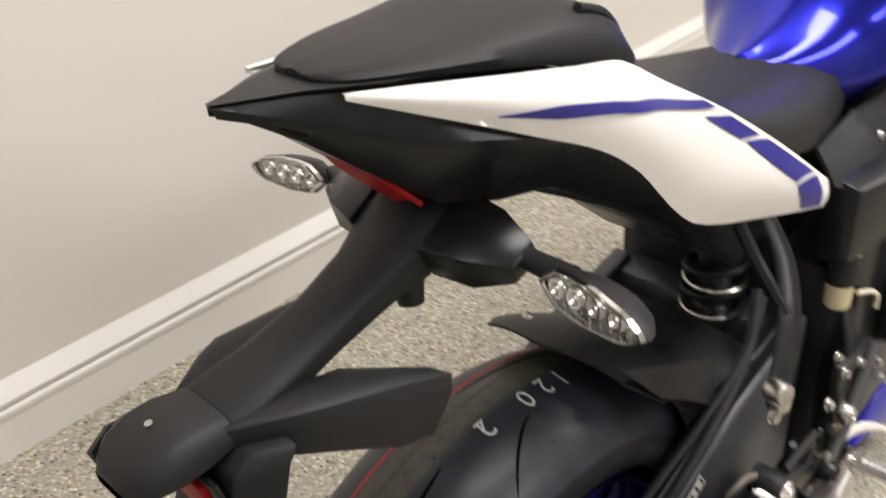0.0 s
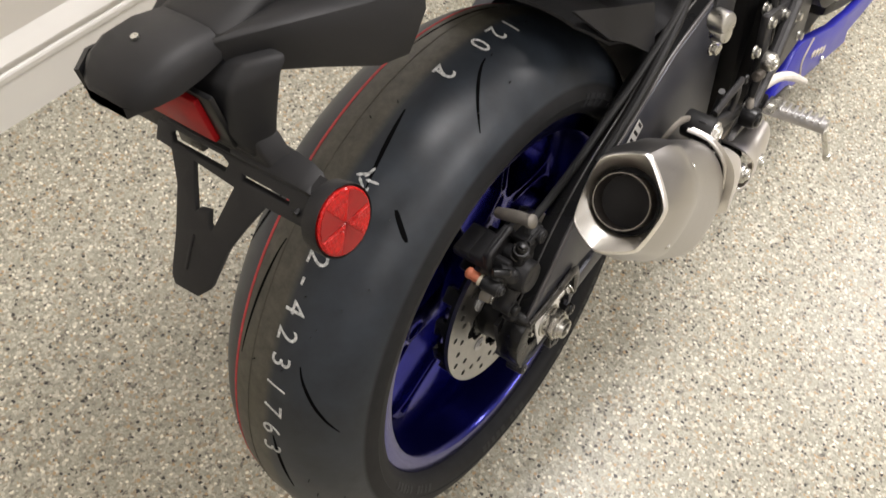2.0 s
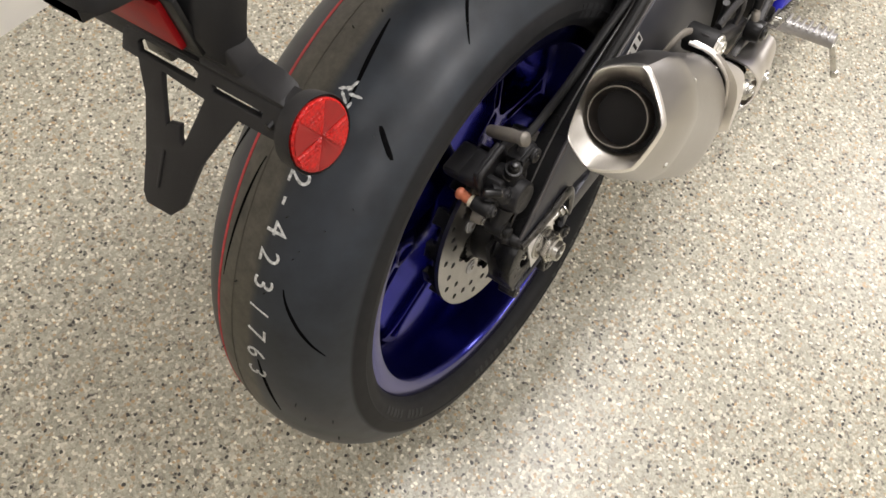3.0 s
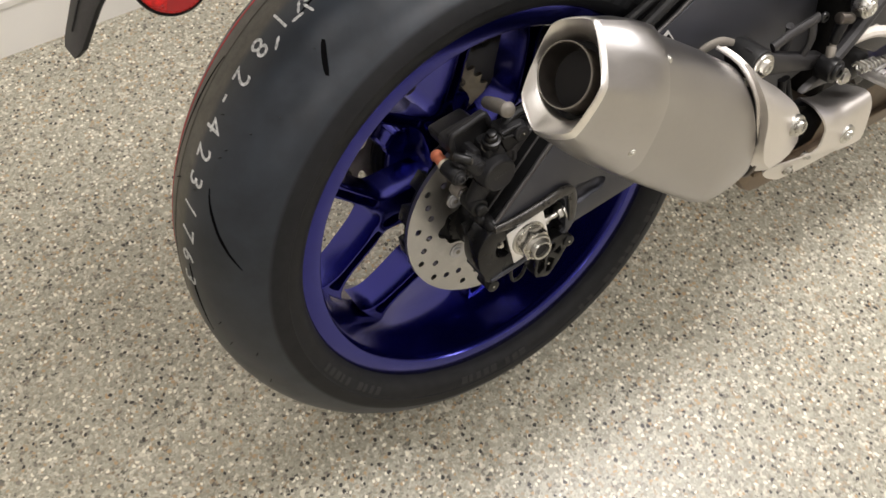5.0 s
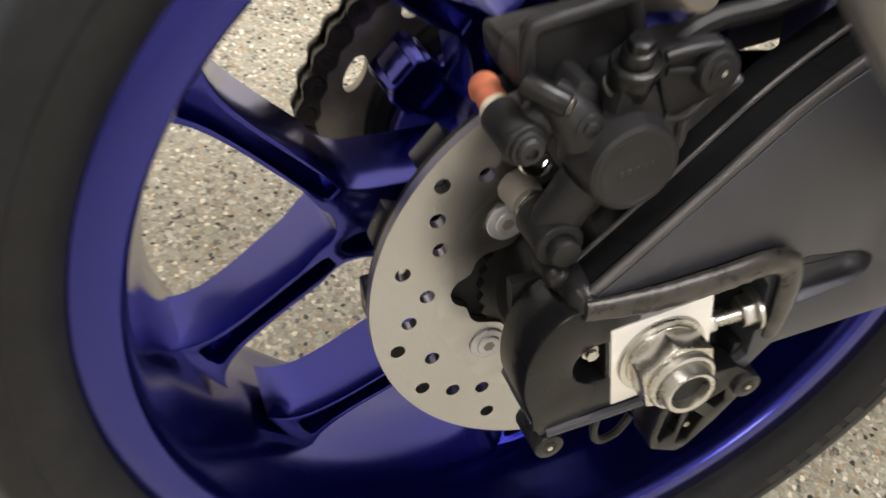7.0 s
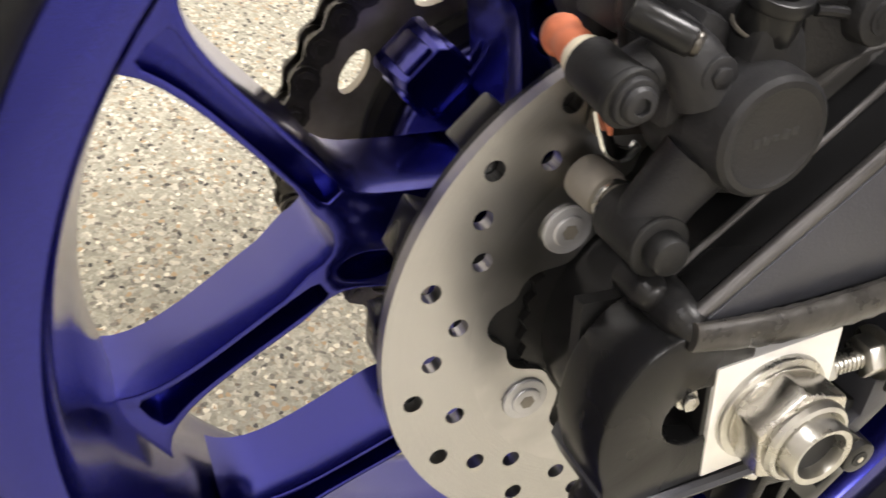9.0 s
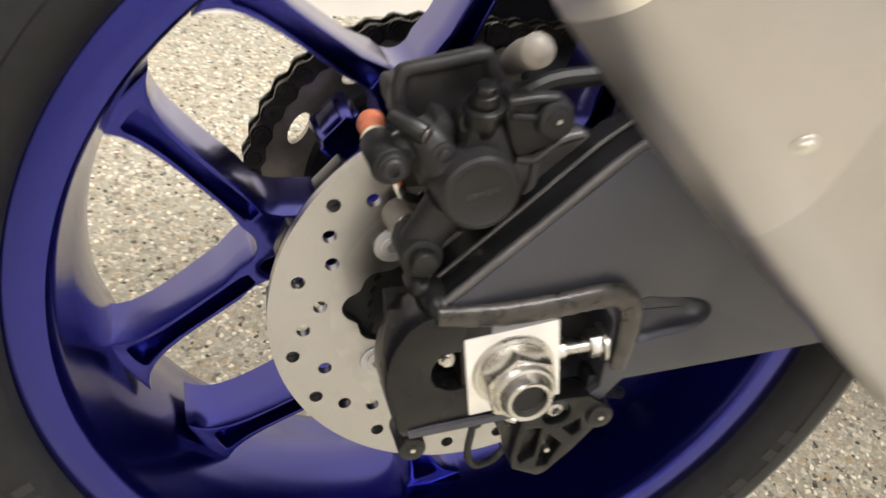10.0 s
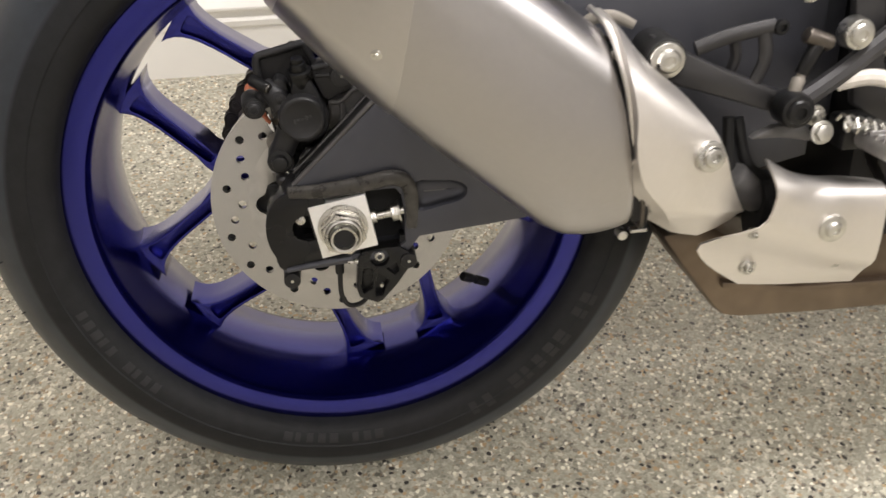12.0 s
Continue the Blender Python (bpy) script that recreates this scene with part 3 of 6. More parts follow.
        part("paint_splash", ribbon([(d + math.degrees(c * u / 0.31), y + s * u) for u in np.linspace(-0.006, 0.006, 5)], [0.0006, 0.0013, 0.001, 0.0015, 0.0005], 0.0004, 0.0003), MARK, t)
    # raised maker's lettering on the wall of the tyre, as plain bars
    wall_r, wall_y = (0.2348, 0.2400, 0.2460, 0.2522, 0.2535, 0.2600, 0.2700), (0.0862, 0.0908, 0.0932, 0.0936, 0.0945, 0.0935, 0.0900)
    for start, count, r0, r1, step in ((296, 11, 0.2450, 0.2600, 3.6), (250, 10, 0.2400, 0.2490, 2.6), (196, 11, 0.2400, 0.2490, 2.5), (20, 13, 0.2450, 0.2600, 3.4)):
        for k in range(count):
            if (k * 7 + start) % 6 == 4:
                continue
            a0 = start + k * step
            a1 = a0 + step * (0.45 + 0.3 * ((k * 5 + start) % 4) / 3)
            rows = [[(rr * math.cos(radians(a)), -float(np.interp(rr, wall_r, wall_y)) - 0.0004, rr * math.sin(radians(a))) for rr in np.linspace(r0, r1, 5)] for a in (a0, (a0 + a1) / 2, a1)]
            part("sidewall_mark", shell(rows, 0.0007), SIDEWALL, t)
    return t


def glyph(ch, size, deg, y):
    """A character of the built-in font, laid on the tyre; it reads towards the ground behind."""
    cu = bpy.data.curves.new("glyph", "FONT")
    cu.body, cu.size, cu.align_x, cu.align_y, cu.offset = ch, size * 1.25, "CENTER", "CENTER", -0.0001
    cu.resolution_u = 3
    ob = new("glyph", cu)
    bpy.context.view_layer.update()
    me = bpy.data.meshes.new_from_object(ob.evaluated_get(bpy.context.evaluated_depsgraph_get()))
    bm = bmesh.new()
    bm.from_mesh(me)
    bpy.data.objects.remove(ob)
    bpy.data.curves.remove(cu)
    bpy.data.meshes.remove(me)
    bmesh.ops.triangulate(bm, faces=bm.faces[:])
    rng = random.Random(ord(ch) + int(deg))
    for v in bm.verts:
        u, w = v.co.x, v.co.y
        v.co = on_tyre(deg + math.degrees(u / 0.315) + rng.uniform(-0.05, 0.05), y - w, 0.0005)
    bmesh.ops.recalc_face_normals(bm, faces=bm.faces[:])
    bmesh.ops.solidify(bm, geom=bm.faces[:], thickness=0.0004)
    return bm


tyre()


# ---- rear wheel: blue cast rim, five forked spokes ----
def spoke_mesh():
    """One forked spoke along x: a solid web behind, and a front layer with a sunken channel in each arm."""
    ux, uz = 0.757, 0.653
    arm = [(0.030, 0.0070), (0.045, 0.0069), (0.058, 0.0068), (0.070, 0.0070), (0.080, 0.0078), (0.088, 0.0091), (0.095, 0.0113), (0.101, 0.0146), (0.106, 0.0195), (0.109, 0.0245)]

    def at(s, w):
        return 0.099 + ux * s - uz * w, 0.0095 + uz * s + ux * w

    outer = [(0.036, 0.0270), (0.050, 0.0240), (0.070, 0.0222), (0.085, 0.0212), (0.096, 0.0208), (0.103, 0.0218), (0.110, 0.0258)] + [at(s, w) for s, w in arm]
    inner = [at(s, -w) for s, w in arm[::-1]] + [(0.1175, 0.0125), (0.1125, 0.0085), (0.1098, 0.0045)]
    half = outer + inner
    line = half + [(0.1090, 0.0)] + [(x, -z) for x, z in half[::-1]]
    groove = [(0.016, 0.0030), (0.019, 0.0042), (0.028, 0.0045), (0.060, 0.0042), (0.072, 0.0043), (0.082, 0.0049), (0.090, 0.0062), (0.0965, 0.0080), (0.0990, 0.0072), (0.1000, 0.0)]
    slot = [at(s, w) for s, w in groove] + [at(s, -w) for s, w in groove[-2::-1]]
    slots = [slot, [(x, -z) for x, z in slot[::-1]], ring2(0.094, 0.0105, 0.0125, 20, 0.0062, radians(8))]
    front = prism(line, -0.016, 0.004, 0.0, slots)
    front.normal_update()
    es = [e for e in front.edges if len(e.link_faces) == 2 and e.calc_face_angle(0) > radians(60) and all(v.co.y < -0.015 for v in e.verts)]
    bmesh.ops.bevel(front, geom=es, offset=0.0016, segments=2, affect="EDGES", profile=0.5, clamp_overlap=True)
    bm = merge(front, prism(line, 0.004, 0.031, 0.0))
    for v in bm.verts:
        k = max(0.0, (math.hypot(v.co.x, v.co.z) - 0.11) / 0.09)
        v.co.y = 0.014 + (v.co.y - 0.014) * (1 - 0.12 * k)
    return bm


def wheel():
    half = [(0.2320, 0.0735), (0.2316, 0.0765), (0.2290, 0.0778), (0.2160, 0.0775), (0.2115, 0.0766), (0.2092, 0.0735), (0.2075, 0.0660), (0.2055, 0.0540), (0.2020, 0.0390), (0.1992, 0.0265), (0.1978, 0.0120)]
    back = [(0.2240, 0.0690), (0.2150, 0.0580), (0.2090, 0.0290)]
    rim = [(r, -y) for r, y in half] + [(0.1974, 0.0)] + half[::-1] + back + [(r, -y) for r, y in back[::-1]]
    w = part("wheel_rim", lathe(rim, 192, True), BLUE, bike, "glossy dark blue cast rear wheel with five forked spokes", 40)
    me = mesh_of("spoke", spoke_mesh(), BLUE, 40)
    for k in range(5):
        part("spoke", me, None, w).rotation_euler = (0, -radians(177 + 72 * k), 0)
    hub = [(0.020, -0.050), (0.038, -0.050), (0.040, -0.046), (0.042, -0.022), (0.046, 0.0), (0.052, 0.030), (0.062, 0.044), (0.064, 0.052), (0.062, 0.060), (0.020, 0.060)]
    part("hub", lathe(hub, 64, True), BLUE, w)
    # square lugs of the drive damper, seen behind the spokes
    lug = merge(loft([[(0.070 + q * 0.0128 * k, y, p * 0.0128 * k) for q, p in ((-1, -0.8), (-0.8, -1), (0.8, -1), (1, -0.8), (1, 0.8), (0.8, 1), (-0.8, 1), (-1, 0.8))] for y, k in ((0.062, 1.15), (0.034, 1.0), (0.031, 0.9), (0.031, 0.76), (0.034, 0.72))]),
                box(0.0825, 0.046, 0.0, 0.005, 0.026, 0.015, 0.0015), box(0.070, 0.046, 0.0136, 0.015, 0.026, 0.004, 0.0015), box(0.070, 0.046, -0.0136, 0.015, 0.026, 0.004, 0.0015))
    lm = mesh_of("drive_lug", lug, BLUE, 30)
    for k in range(5):
        part("drive_lug", lm, None, w).rotation_euler = (0, -radians(137 + 72 * k), 0)
    p = Vector((*polar(0.190, 318), -0.018)).xzy
    q = Vector((*polar(0.160, 316), -0.030)).xzy
    part("valve_stem", merge(rod(p, p.lerp(q, 0.45), 0.0045), rod(p.lerp(q, 0.4), q, 0.0034), rod(p.lerp(q, 0.62), q, 0.0048, 0.0048, 10, 0.0006)), RUBBER_BLACK, w, "black tyre valve with cap")
    return w


wheel()


# ---- brake disc ----
def brake_disc():
    flower = [(-36, 0.0500), (-27, 0.0510), (-20, 0.0600), (-15, 0.0630), (-9, 0.0640), (-5, 0.0695), (0, 0.0718), (5, 0.0695), (9, 0.0640), (15, 0.0630), (20, 0.0600), (27, 0.0510)]
    inner = []
    for k in range(5):
        inner += [polar(r, 178.5 + 72 * k + a) for a, r in flower]
    inner = soft(inner, 3)
    radii = (0.0870, 0.1000, 0.0915, 0.0830, 0.0965, 0.0830, 0.0917, 0.1000)
    holes = [inner] + [ring2(*polar(radii[i % 8], 131.9 + 9.0 * i + 0.6), 0.0037, 12) for i in range(40)]
    outer = [polar(0.1097, 2.0 * i) for i in range(180)]
    d = part("brake_disc", prism(outer, -0.0735, -0.0685, 0.0, holes), STEEL, bike, "drilled brushed steel rear brake disc")
    for k in range(5):
        x, z = polar(0.0615, 141.5 + 72 * k)
        part("disc_bolt", merge(rod((x, -0.0736, z), (x, -0.0750, z), 0.0092, 0.0090, 22, 0.0005), rod((x, -0.0749, z), (x, -0.0753, z), 0.0052, 0.0050, 18), rod((x, -0.0752, z), (x, -0.0762, z), 0.0060, 0.0056, 20, 0.0004)), DISC_BOLT, d, "flat pale disc bolt")
        part("bolt_socket", hexa((x, -0.0760, z), (0, -1, 0), 0.0030, 0.0004, 0.0), DULL, d)
    carrier = [(0.018, -0.066), (0.060, -0.066), (0.076, -0.0645), (0.078, -0.060), (0.060, -0.051), (0.018, -0.051)]
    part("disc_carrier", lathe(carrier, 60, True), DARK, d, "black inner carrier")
    part("rear_ring", lathe([(0.096, -0.0680), (0.1083, -0.0680), (0.1083, -0.0640), (0.096, -0.0640)], 90, True), PLASTIC_GLOSS, d, "black ring behind the disc")
    for k in range(16):
        part("ring_tab", moved(box(0.1020, -0.0575, 0.0, 0.0115, 0.014, 0.019, 0.0012), Matrix.Rotation(-radians(137.8 + 22.5 * k), 4, "Y")), PLASTIC_GLOSS, d)
    ring = prism([polar(0.0545 + (0.0025 if i % 2 else 0), 4.0 * i) for i in range(90)], -0.0715, -0.0680, 0.0, [[polar(0.042, 6.0 * i) for i in range(60)]])
    part("sensor_ring", ring, FRAME, d, "black toothed speed-sensor ring")
    part("hub_cover", lathe([(0.016, -0.098), (0.046, -0.098), (0.0485, -0.095), (0.0485, -0.070), (0.016, -0.070)], 60, True), PLASTIC_GLOSS, d, "black cover round the axle spacer")


brake_disc()


# ---- sprocket and chain on the far side ----
def chain_drive():
    teeth = []
    for i in range(41 * 4):
        a = 360 * i / (41 * 4)
        teeth.append(polar((0.0985, 0.1005, 0.1065, 0.1005)[i % 4], a))
    slots = []
    for k in range(10):
        slots.append(ring2(*polar(0.083, 36 * k + 9), 0.0055, 14, 0.0115, radians(36 * k + 9)))
    s = part("sprocket", prism(teeth, 0.0745, 0.0805, 0.0, slots + [ring2(0, 0, 0.052, 40)]), SPROCKET, bike, "dark steel rear sprocket with oval slots")
    part("sprocket_carrier", lathe([(0.02, 0.060), (0.070, 0.060), (0.072, 0.066), (0.070, 0.0735), (0.02, 0.0735)], 60, True), ENGINE, s, "black sprocket carrier")
    R = 0.01588 / 2 / math.sin(math.pi / 41)
    path = []
    for k in range(26):
        path.append(Vector((*polar(R, 81 + 8.78 * k), 0.0775)).xzy)
    first, last = path[0], path[-1]
    top = [first + Vector((0.0158 * k, 0, -0.0006 * k)) for k in range(22, 0, -1)]
    low = [last + Vector((0.0158 * k, 0, 0.0012 * k)) for k in range(1, 23)]
    path = top + path + low
    rollers = bmesh.new()
    for p in path:
        rollers = merge(rollers, rod(p - Vector((0, 0.0085, 0)), p + Vector((0, 0.0085, 0)), 0.0050, None, 8))
    c = part("chain", rollers, DARKSTEEL, bike, "oily dark drive chain wrapped round the sprocket")
    link = bmesh.new()
    half = [(math.cos(a), math.sin(a)) for a in np.linspace(-math.pi / 2, math.pi / 2, 7)]
    shape = [(0.0079 + 0.0072 * x, 0.0072 * z) for x, z in half] + [(0.0, 0.0048)] + [(-0.0079 - 0.0072 * x, -0.0072 * z) for x, z in half] + [(0.0, -0.0048)]
    for y in (-0.0075, 0.0055):
        link = merge(link, prism(shape, y, y + 0.002))
    for x in (-0.0079, 0.0079):
        link = merge(link, rod((x, -0.0092, 0), (x, 0.0092, 0), 0.0026, None, 8))
    me = mesh_of("chain_link", link, DARKSTEEL)
    for i, (a, b) in enumerate(zip(path, path[1:])):
        ob = part("chain_link", me, None, c)
        d = b - a
        ob.location = (a + b) / 2
        ob.rotation_euler = (0, -math.atan2(d.z, d.x), 0)
        ob.scale = (1, 1.0 if i % 2 else 0.72, 1)


chain_drive()


# ---- swingarm, axle and chain adjuster ----
def swingarm():
    upper = [(-0.038, 0.036), (0.007, 0.078), (0.044, 0.112), (0.100, 0.148), (0.175, 0.181), (0.252, 0.217), (0.40, 0.245)]
    lower = [(0.40, 0.03), (0.30, 0.008), (0.172, -0.004), (0.119, -0.009), (0.064, -0.014), (0.053, -0.028), (0.040, -0.031), (-0.050, -0.037), (-0.056, -0.026)]
    slot = [(-0.043, 0.023), (-0.010, 0.0265), (0.020, 0.031), (0.046, 0.031), (0.051, 0.024), (0.052, 0.004), (0.052, -0.018), (0.045, -0.024), (0.010, -0.0255), (-0.047, -0.0300), (-0.049, -0.004)]
    guide = soft([(0.063, 0.0345), (0.080, 0.0345), (0.095, 0.0330), (0.1040, 0.0280), (0.1045, 0.0205), (0.0980, 0.0150), (0.082, 0.0115), (0.064, 0.0100)], 3)
    arm = part("swingarm", prism(upper + lower, -0.1315, -0.100, 0.003, [slot, guide]), ARM, bike, "satin black aluminium swingarm with a dark weld lip round the axle slot")
    # near-black plate stands in for the shade inside the slot
    part("slot_shade", prism([(-0.058, 0.030), (0.058, 0.034), (0.056, -0.028), (-0.05, -0.034)], -0.104, -0.099), DARK, arm, "near-black plate standing in for the shade behind the axle")
    # rounded upper rail: highlights added as pale tubes, gap shade as black strip
    part("upper_rail", tube([(x, -0.1285, z + 0.0012) for x, z in upper], 0.0026, 12), RAIL, arm, "upper rail edge, coloured bright for its highlight")
    part("gap_shade_strip", loft([[(x - 0.002, -0.1265, z + 0.0025), (x - 0.002, -0.097, z + 0.0025), (x + 0.002, -0.097, z - 0.012), (x + 0.002, -0.1265, z - 0.004)] for x, z in upper]), PLASTIC_GLOSS, arm, "black strip standing in for the shade behind the rail")
    part("strip_highlight", tube([(x - 0.002, -0.1130, z + 0.0035) for x, z in upper], 0.0012, 8), RAIL, arm)
    # welded lip over and round the front of the slot
    bead = [(-0.040, -0.1335, 0.0355), (-0.012, -0.135, 0.0355), (0.018, -0.1355, 0.0385), (0.044, -0.1355, 0.0420), (0.0555, -0.135, 0.0355), (0.0585, -0.135, 0.018), (0.0575, -0.1345, -0.004)]
    w = tube(bead, [0.0026, 0.0034, 0.0036, 0.0036, 0.0032, 0.0030, 0.0022], 14, 8, 1.9)
    for v in w.verts:
        v.co.z += 0.0003 * math.sin(v.co.x * 900)
    part("weld_bead", w, WELD, arm, "dark rippled weld lip")
    lip = tube([(-0.048, -0.1325, -0.034), (-0.020, -0.1335, -0.030), (0.006, -0.133, -0.0275)], 0.0026, 8)
    part("lower_lip", lip, ARM, arm)
    # rear end plate with its oval opening
    end = [(-0.036, 0.035), (-0.050, 0.030), (-0.0585, 0.018), (-0.0615, 0.004), (-0.0605, -0.010), (-0.056, -0.022), (-0.0505, -0.034), (-0.020, -0.030), (-0.012, -0.026), (-0.012, 0.026)]
    part("end_plate", prism(soft(end, 3), -0.1330, -0.106, 0.0024, [ring2(-0.0275, 0.0022, 0.0122, 24, 0.0112)]), PLASTIC_GLOSS, arm, "smooth black end plate with an oval opening")
    part("upper_knuckle", merge(tube([(-0.0375, -0.106, 0.0365), (-0.0372, -0.116, 0.0362), (-0.0370, -0.126, 0.0355), (-0.0368, -0.1315, 0.0350), (-0.0366, -0.1335, 0.0348)], [0.0078, 0.0082, 0.0074, 0.0052, 0.0012], 18, 4), tube([(-0.0440, -0.104, 0.0400), (-0.0436, -0.114, 0.0398), (-0.0434, -0.1190, 0.0395), (-0.0433, -0.1205, 0.0394)], [0.0060, 0.0062, 0.0044, 0.0008], 16, 4)), FRAME, arm, "glossy black rounded knuckle")
    part("slot_bolt", bolt((-0.0328, -0.1310, 0.0096), (0, -1, 0), 0.0030, 0.0036), ZINC, arm, "small bright bolt in the opening")
    part("slot_stud", rod((-0.0328, -0.1030, 0.0096), (-0.0328, -0.1315, 0.0096), 0.0030), FRAME, arm)
    for x, z, q in ((-0.045, -0.0445, 0.0), (0.0535, -0.0340, -0.0035)):
        part("stand_lug", merge(rod((x, -0.112, z), (x, -0.1335 + q, z), 0.0075, 0.0070, 20, 0.001), prism([(x - 0.007, z), (x - 0.006, z + 0.02), (x + 0.004, z + 0.02), (x + 0.007, z)], -0.127, -0.114, 0.001)), FRAME, arm)
        # flat near-black disc stands in for the shaded socket
        part("lug_socket", rod((x, -0.1330 + q, z), (x, -0.1338 + q, z), 0.0034, None, 12), DARK, arm)
        part("lug_pin", rod((x, -0.1334 + q, z), (x, -0.1342 + q, z), 0.0013, None, 10), ZINC, arm)
    # sunken guide in the arm's side, open towards the weld lip
    rings = []
    for y, k in ((-0.1316, 1.0), (-0.1275, 0.92), (-0.1240, 0.74), (-0.1225, 0.40), (-0.1225, 0.02)):
        rings.append([(0.081 + (x - 0.081) * (1 - (1 - k) * 0.45), y, 0.0225 + (z - 0.0225) * k) for x, z in guide])
    part("side_guide", loft(rings, True, False), ARM, arm, "sunken rounded guide", 50)
    far = [(x, z) for x, z in upper] + [(0.40, 0.03), (0.172, -0.004), (0.06, -0.02), (-0.05, -0.034), (-0.06, 0.0)]
    part("left_arm", prism(far, 0.104, 0.128, 0.003), ARM, arm)
    part("cross_brace", box(0.40, 0.0, 0.14, 0.06, 0.24, 0.19, 0.015), ARM, arm)
    return arm


def axle():
    turn = pose(0, 0, 0, 0, -9.6, 0)
    blk = merge(box(0, 0, 0, 0.0475, 0.0135, 0.0475, 0.0008), box(-0.0005, 0.0115, 0, 0.044, 0.011, 0.0445, 0.0008))
    b = part("axle_block", moved(blk, Matrix.Translation((0.0015, -0.1270, 0.0015)) @ turn), ALLOY, bike, "bright machined alloy axle adjuster block")
    part("block_side", moved(box(-0.0225, 0.006, 0.0, 0.0035, 0.022, 0.044, 0.0006), Matrix.Translation((0.0003, -0.1270, 0.0012)) @ turn), FRAME, b)
    part("washer", rod((0.001, -0.1330, 0.001), (0.001, -0.1362, 0.001), 0.0208, 0.0204, 40, 0.0006), ZINC, b)
    part("axle_nut", moved(merge(rod((0, -0.1358, 0), (0, -0.1375, 0), 0.0180, 0.0178, 32, 0.0004), hexa((0, -0.1370, 0), (0, -1, 0), 0.0188, 0.0122, 0.0010)), Matrix.Translation((0.001, 0, 0.001)) @ pose(0, 0, 0, 0, 14, 0)), NUT, b, "plain steel axle nut")
    part("nut_collar", lathe([(0.0150, -0.1480), (0.0154, -0.1508), (0.0146, -0.1524), (0.0132, -0.1530), (0.0118, -0.1510), (0.0118, -0.148)], 40, True, 0.001, 0.001), ZINC, b)
    part("axle_end", lathe([(0.0118, -0.1300), (0.0116, -0.1570), (0.0108, -0.1585), (0.0090, -0.1580), (0.0085, -0.1560), (0.0085, -0.1300)], 40, True, 0.001, 0.001), ZINC, b, "hollow bright axle end")
    # near-black plug puts the bore's shade into colour
    part("bore_shade", rod((0.001, -0.1540, 0.001), (0.001, -0.1440, 0.001), 0.0088), DARK, b)
    # chain adjuster screw
    p, q = Vector((0.0255, -0.1270, 0.0055)), Vector((0.0520, -0.1290, 0.0100))
    d = (q - p).normalized()
    screw = rod(p, q, 0.0036, None, 14)
    for k in range(9):
        screw = merge(screw, rod(p + d * (0.003 + 0.0017 * k), p + d * (0.0038 + 0.0017 * k), 0.0041, 0.0041, 14))
    s = part("adjuster_screw", screw, ZINC, bike, "bright zinc chain adjuster screw with lock nuts")
    part("screw_head", hexa(p - d * 0.001, d, 0.0062, 0.0050), ZINC, s)
    part("lock_nut", hexa(p + d * 0.0165, d, 0.0078, 0.0062), ZINC, s)
    part("lock_washer", rod(p + d * 0.0227, p + d * 0.0242, 0.0098, None, 24), ZINC, s)


def stand_bracket():
    """Black ribbed sensor holder under the axle, with its wire loop."""
    out = [(0.0152, -0.0225), (0.0317, -0.0210), (0.0456, -0.0207), (0.0558, -0.0277), (0.0595, -0.0307), (0.0521, -0.0433), (0.0424, -0.0566), (0.0295, -0.0705), (0.0250, -0.0725), (0.0100, -0.0655), (0.0081, -0.0575), (0.0111, -0.0289)]
    h = [[(0.0145, -0.0385), (0.0225, -0.0390), (0.0215, -0.0580), (0.0140, -0.0625), (0.0120, -0.0580)], [(0.0267, -0.0430), (0.0357, -0.0515), (0.0295, -0.0660), (0.0235, -0.0660), (0.0240, -0.0560)], [(0.0340, -0.0405), (0.0435, -0.0352), (0.0450, -0.0435), (0.0410, -0.0470)], ring2(0.0291, -0.0300, 0.0078, 20)]
    b = part("sensor_bracket", prism(out, -0.1345, -0.118, 0.0010, h), PLASTIC_GLOSS, bike, "black ribbed speed-sensor bracket below the axle")
    part("sensor_body", prism([(0.012, -0.028), (0.050, -0.026), (0.056, -0.034), (0.040, -0.056), (0.027, -0.0715), (0.012, -0.065)], -0.1285, -0.096, 0.001), PLASTIC_GLOSS, b)
    part("sensor_pin", rod((0.0295, -0.1280, -0.0575), (0.0295, -0.1320, -0.0575), 0.0020, 0.0016, 12), ZINC, b)
    part("bracket_bolt", socket_bolt((0.0293, -0.1284, -0.0298), (0, -1, 0), 0.0048, 0.0045), ZINC, b)
    for x, z, d in ((0.0030, -0.0315, 0.0050), (0.0088, -0.0312, 0.0026)):
        part("clip_tab", rod((x, -0.1310, z), (x + d, -0.1335, z - 0.0010), 0.0022, 0.0019, 12, 0.0006), ZINC, b, "small bright clip tab")
    part("wire_sleeve", rod((-0.004, -0.114, -0.032), (-0.005, -0.112, -0.052), 0.0042, 0.0038, 14, 0.0008), RUBBER_BLACK, b)
    part("sensor_wire", tube([(-0.004, -0.112, -0.034), (-0.005, -0.110, -0.055), (-0.005, -0.108, -0.076), (0.001, -0.106, -0.088), (0.012, -0.104, -0.088), (0.020, -0.102, -0.080)], 0.0022, 8), RUBBER_BLACK, b, "thin black sensor wire")


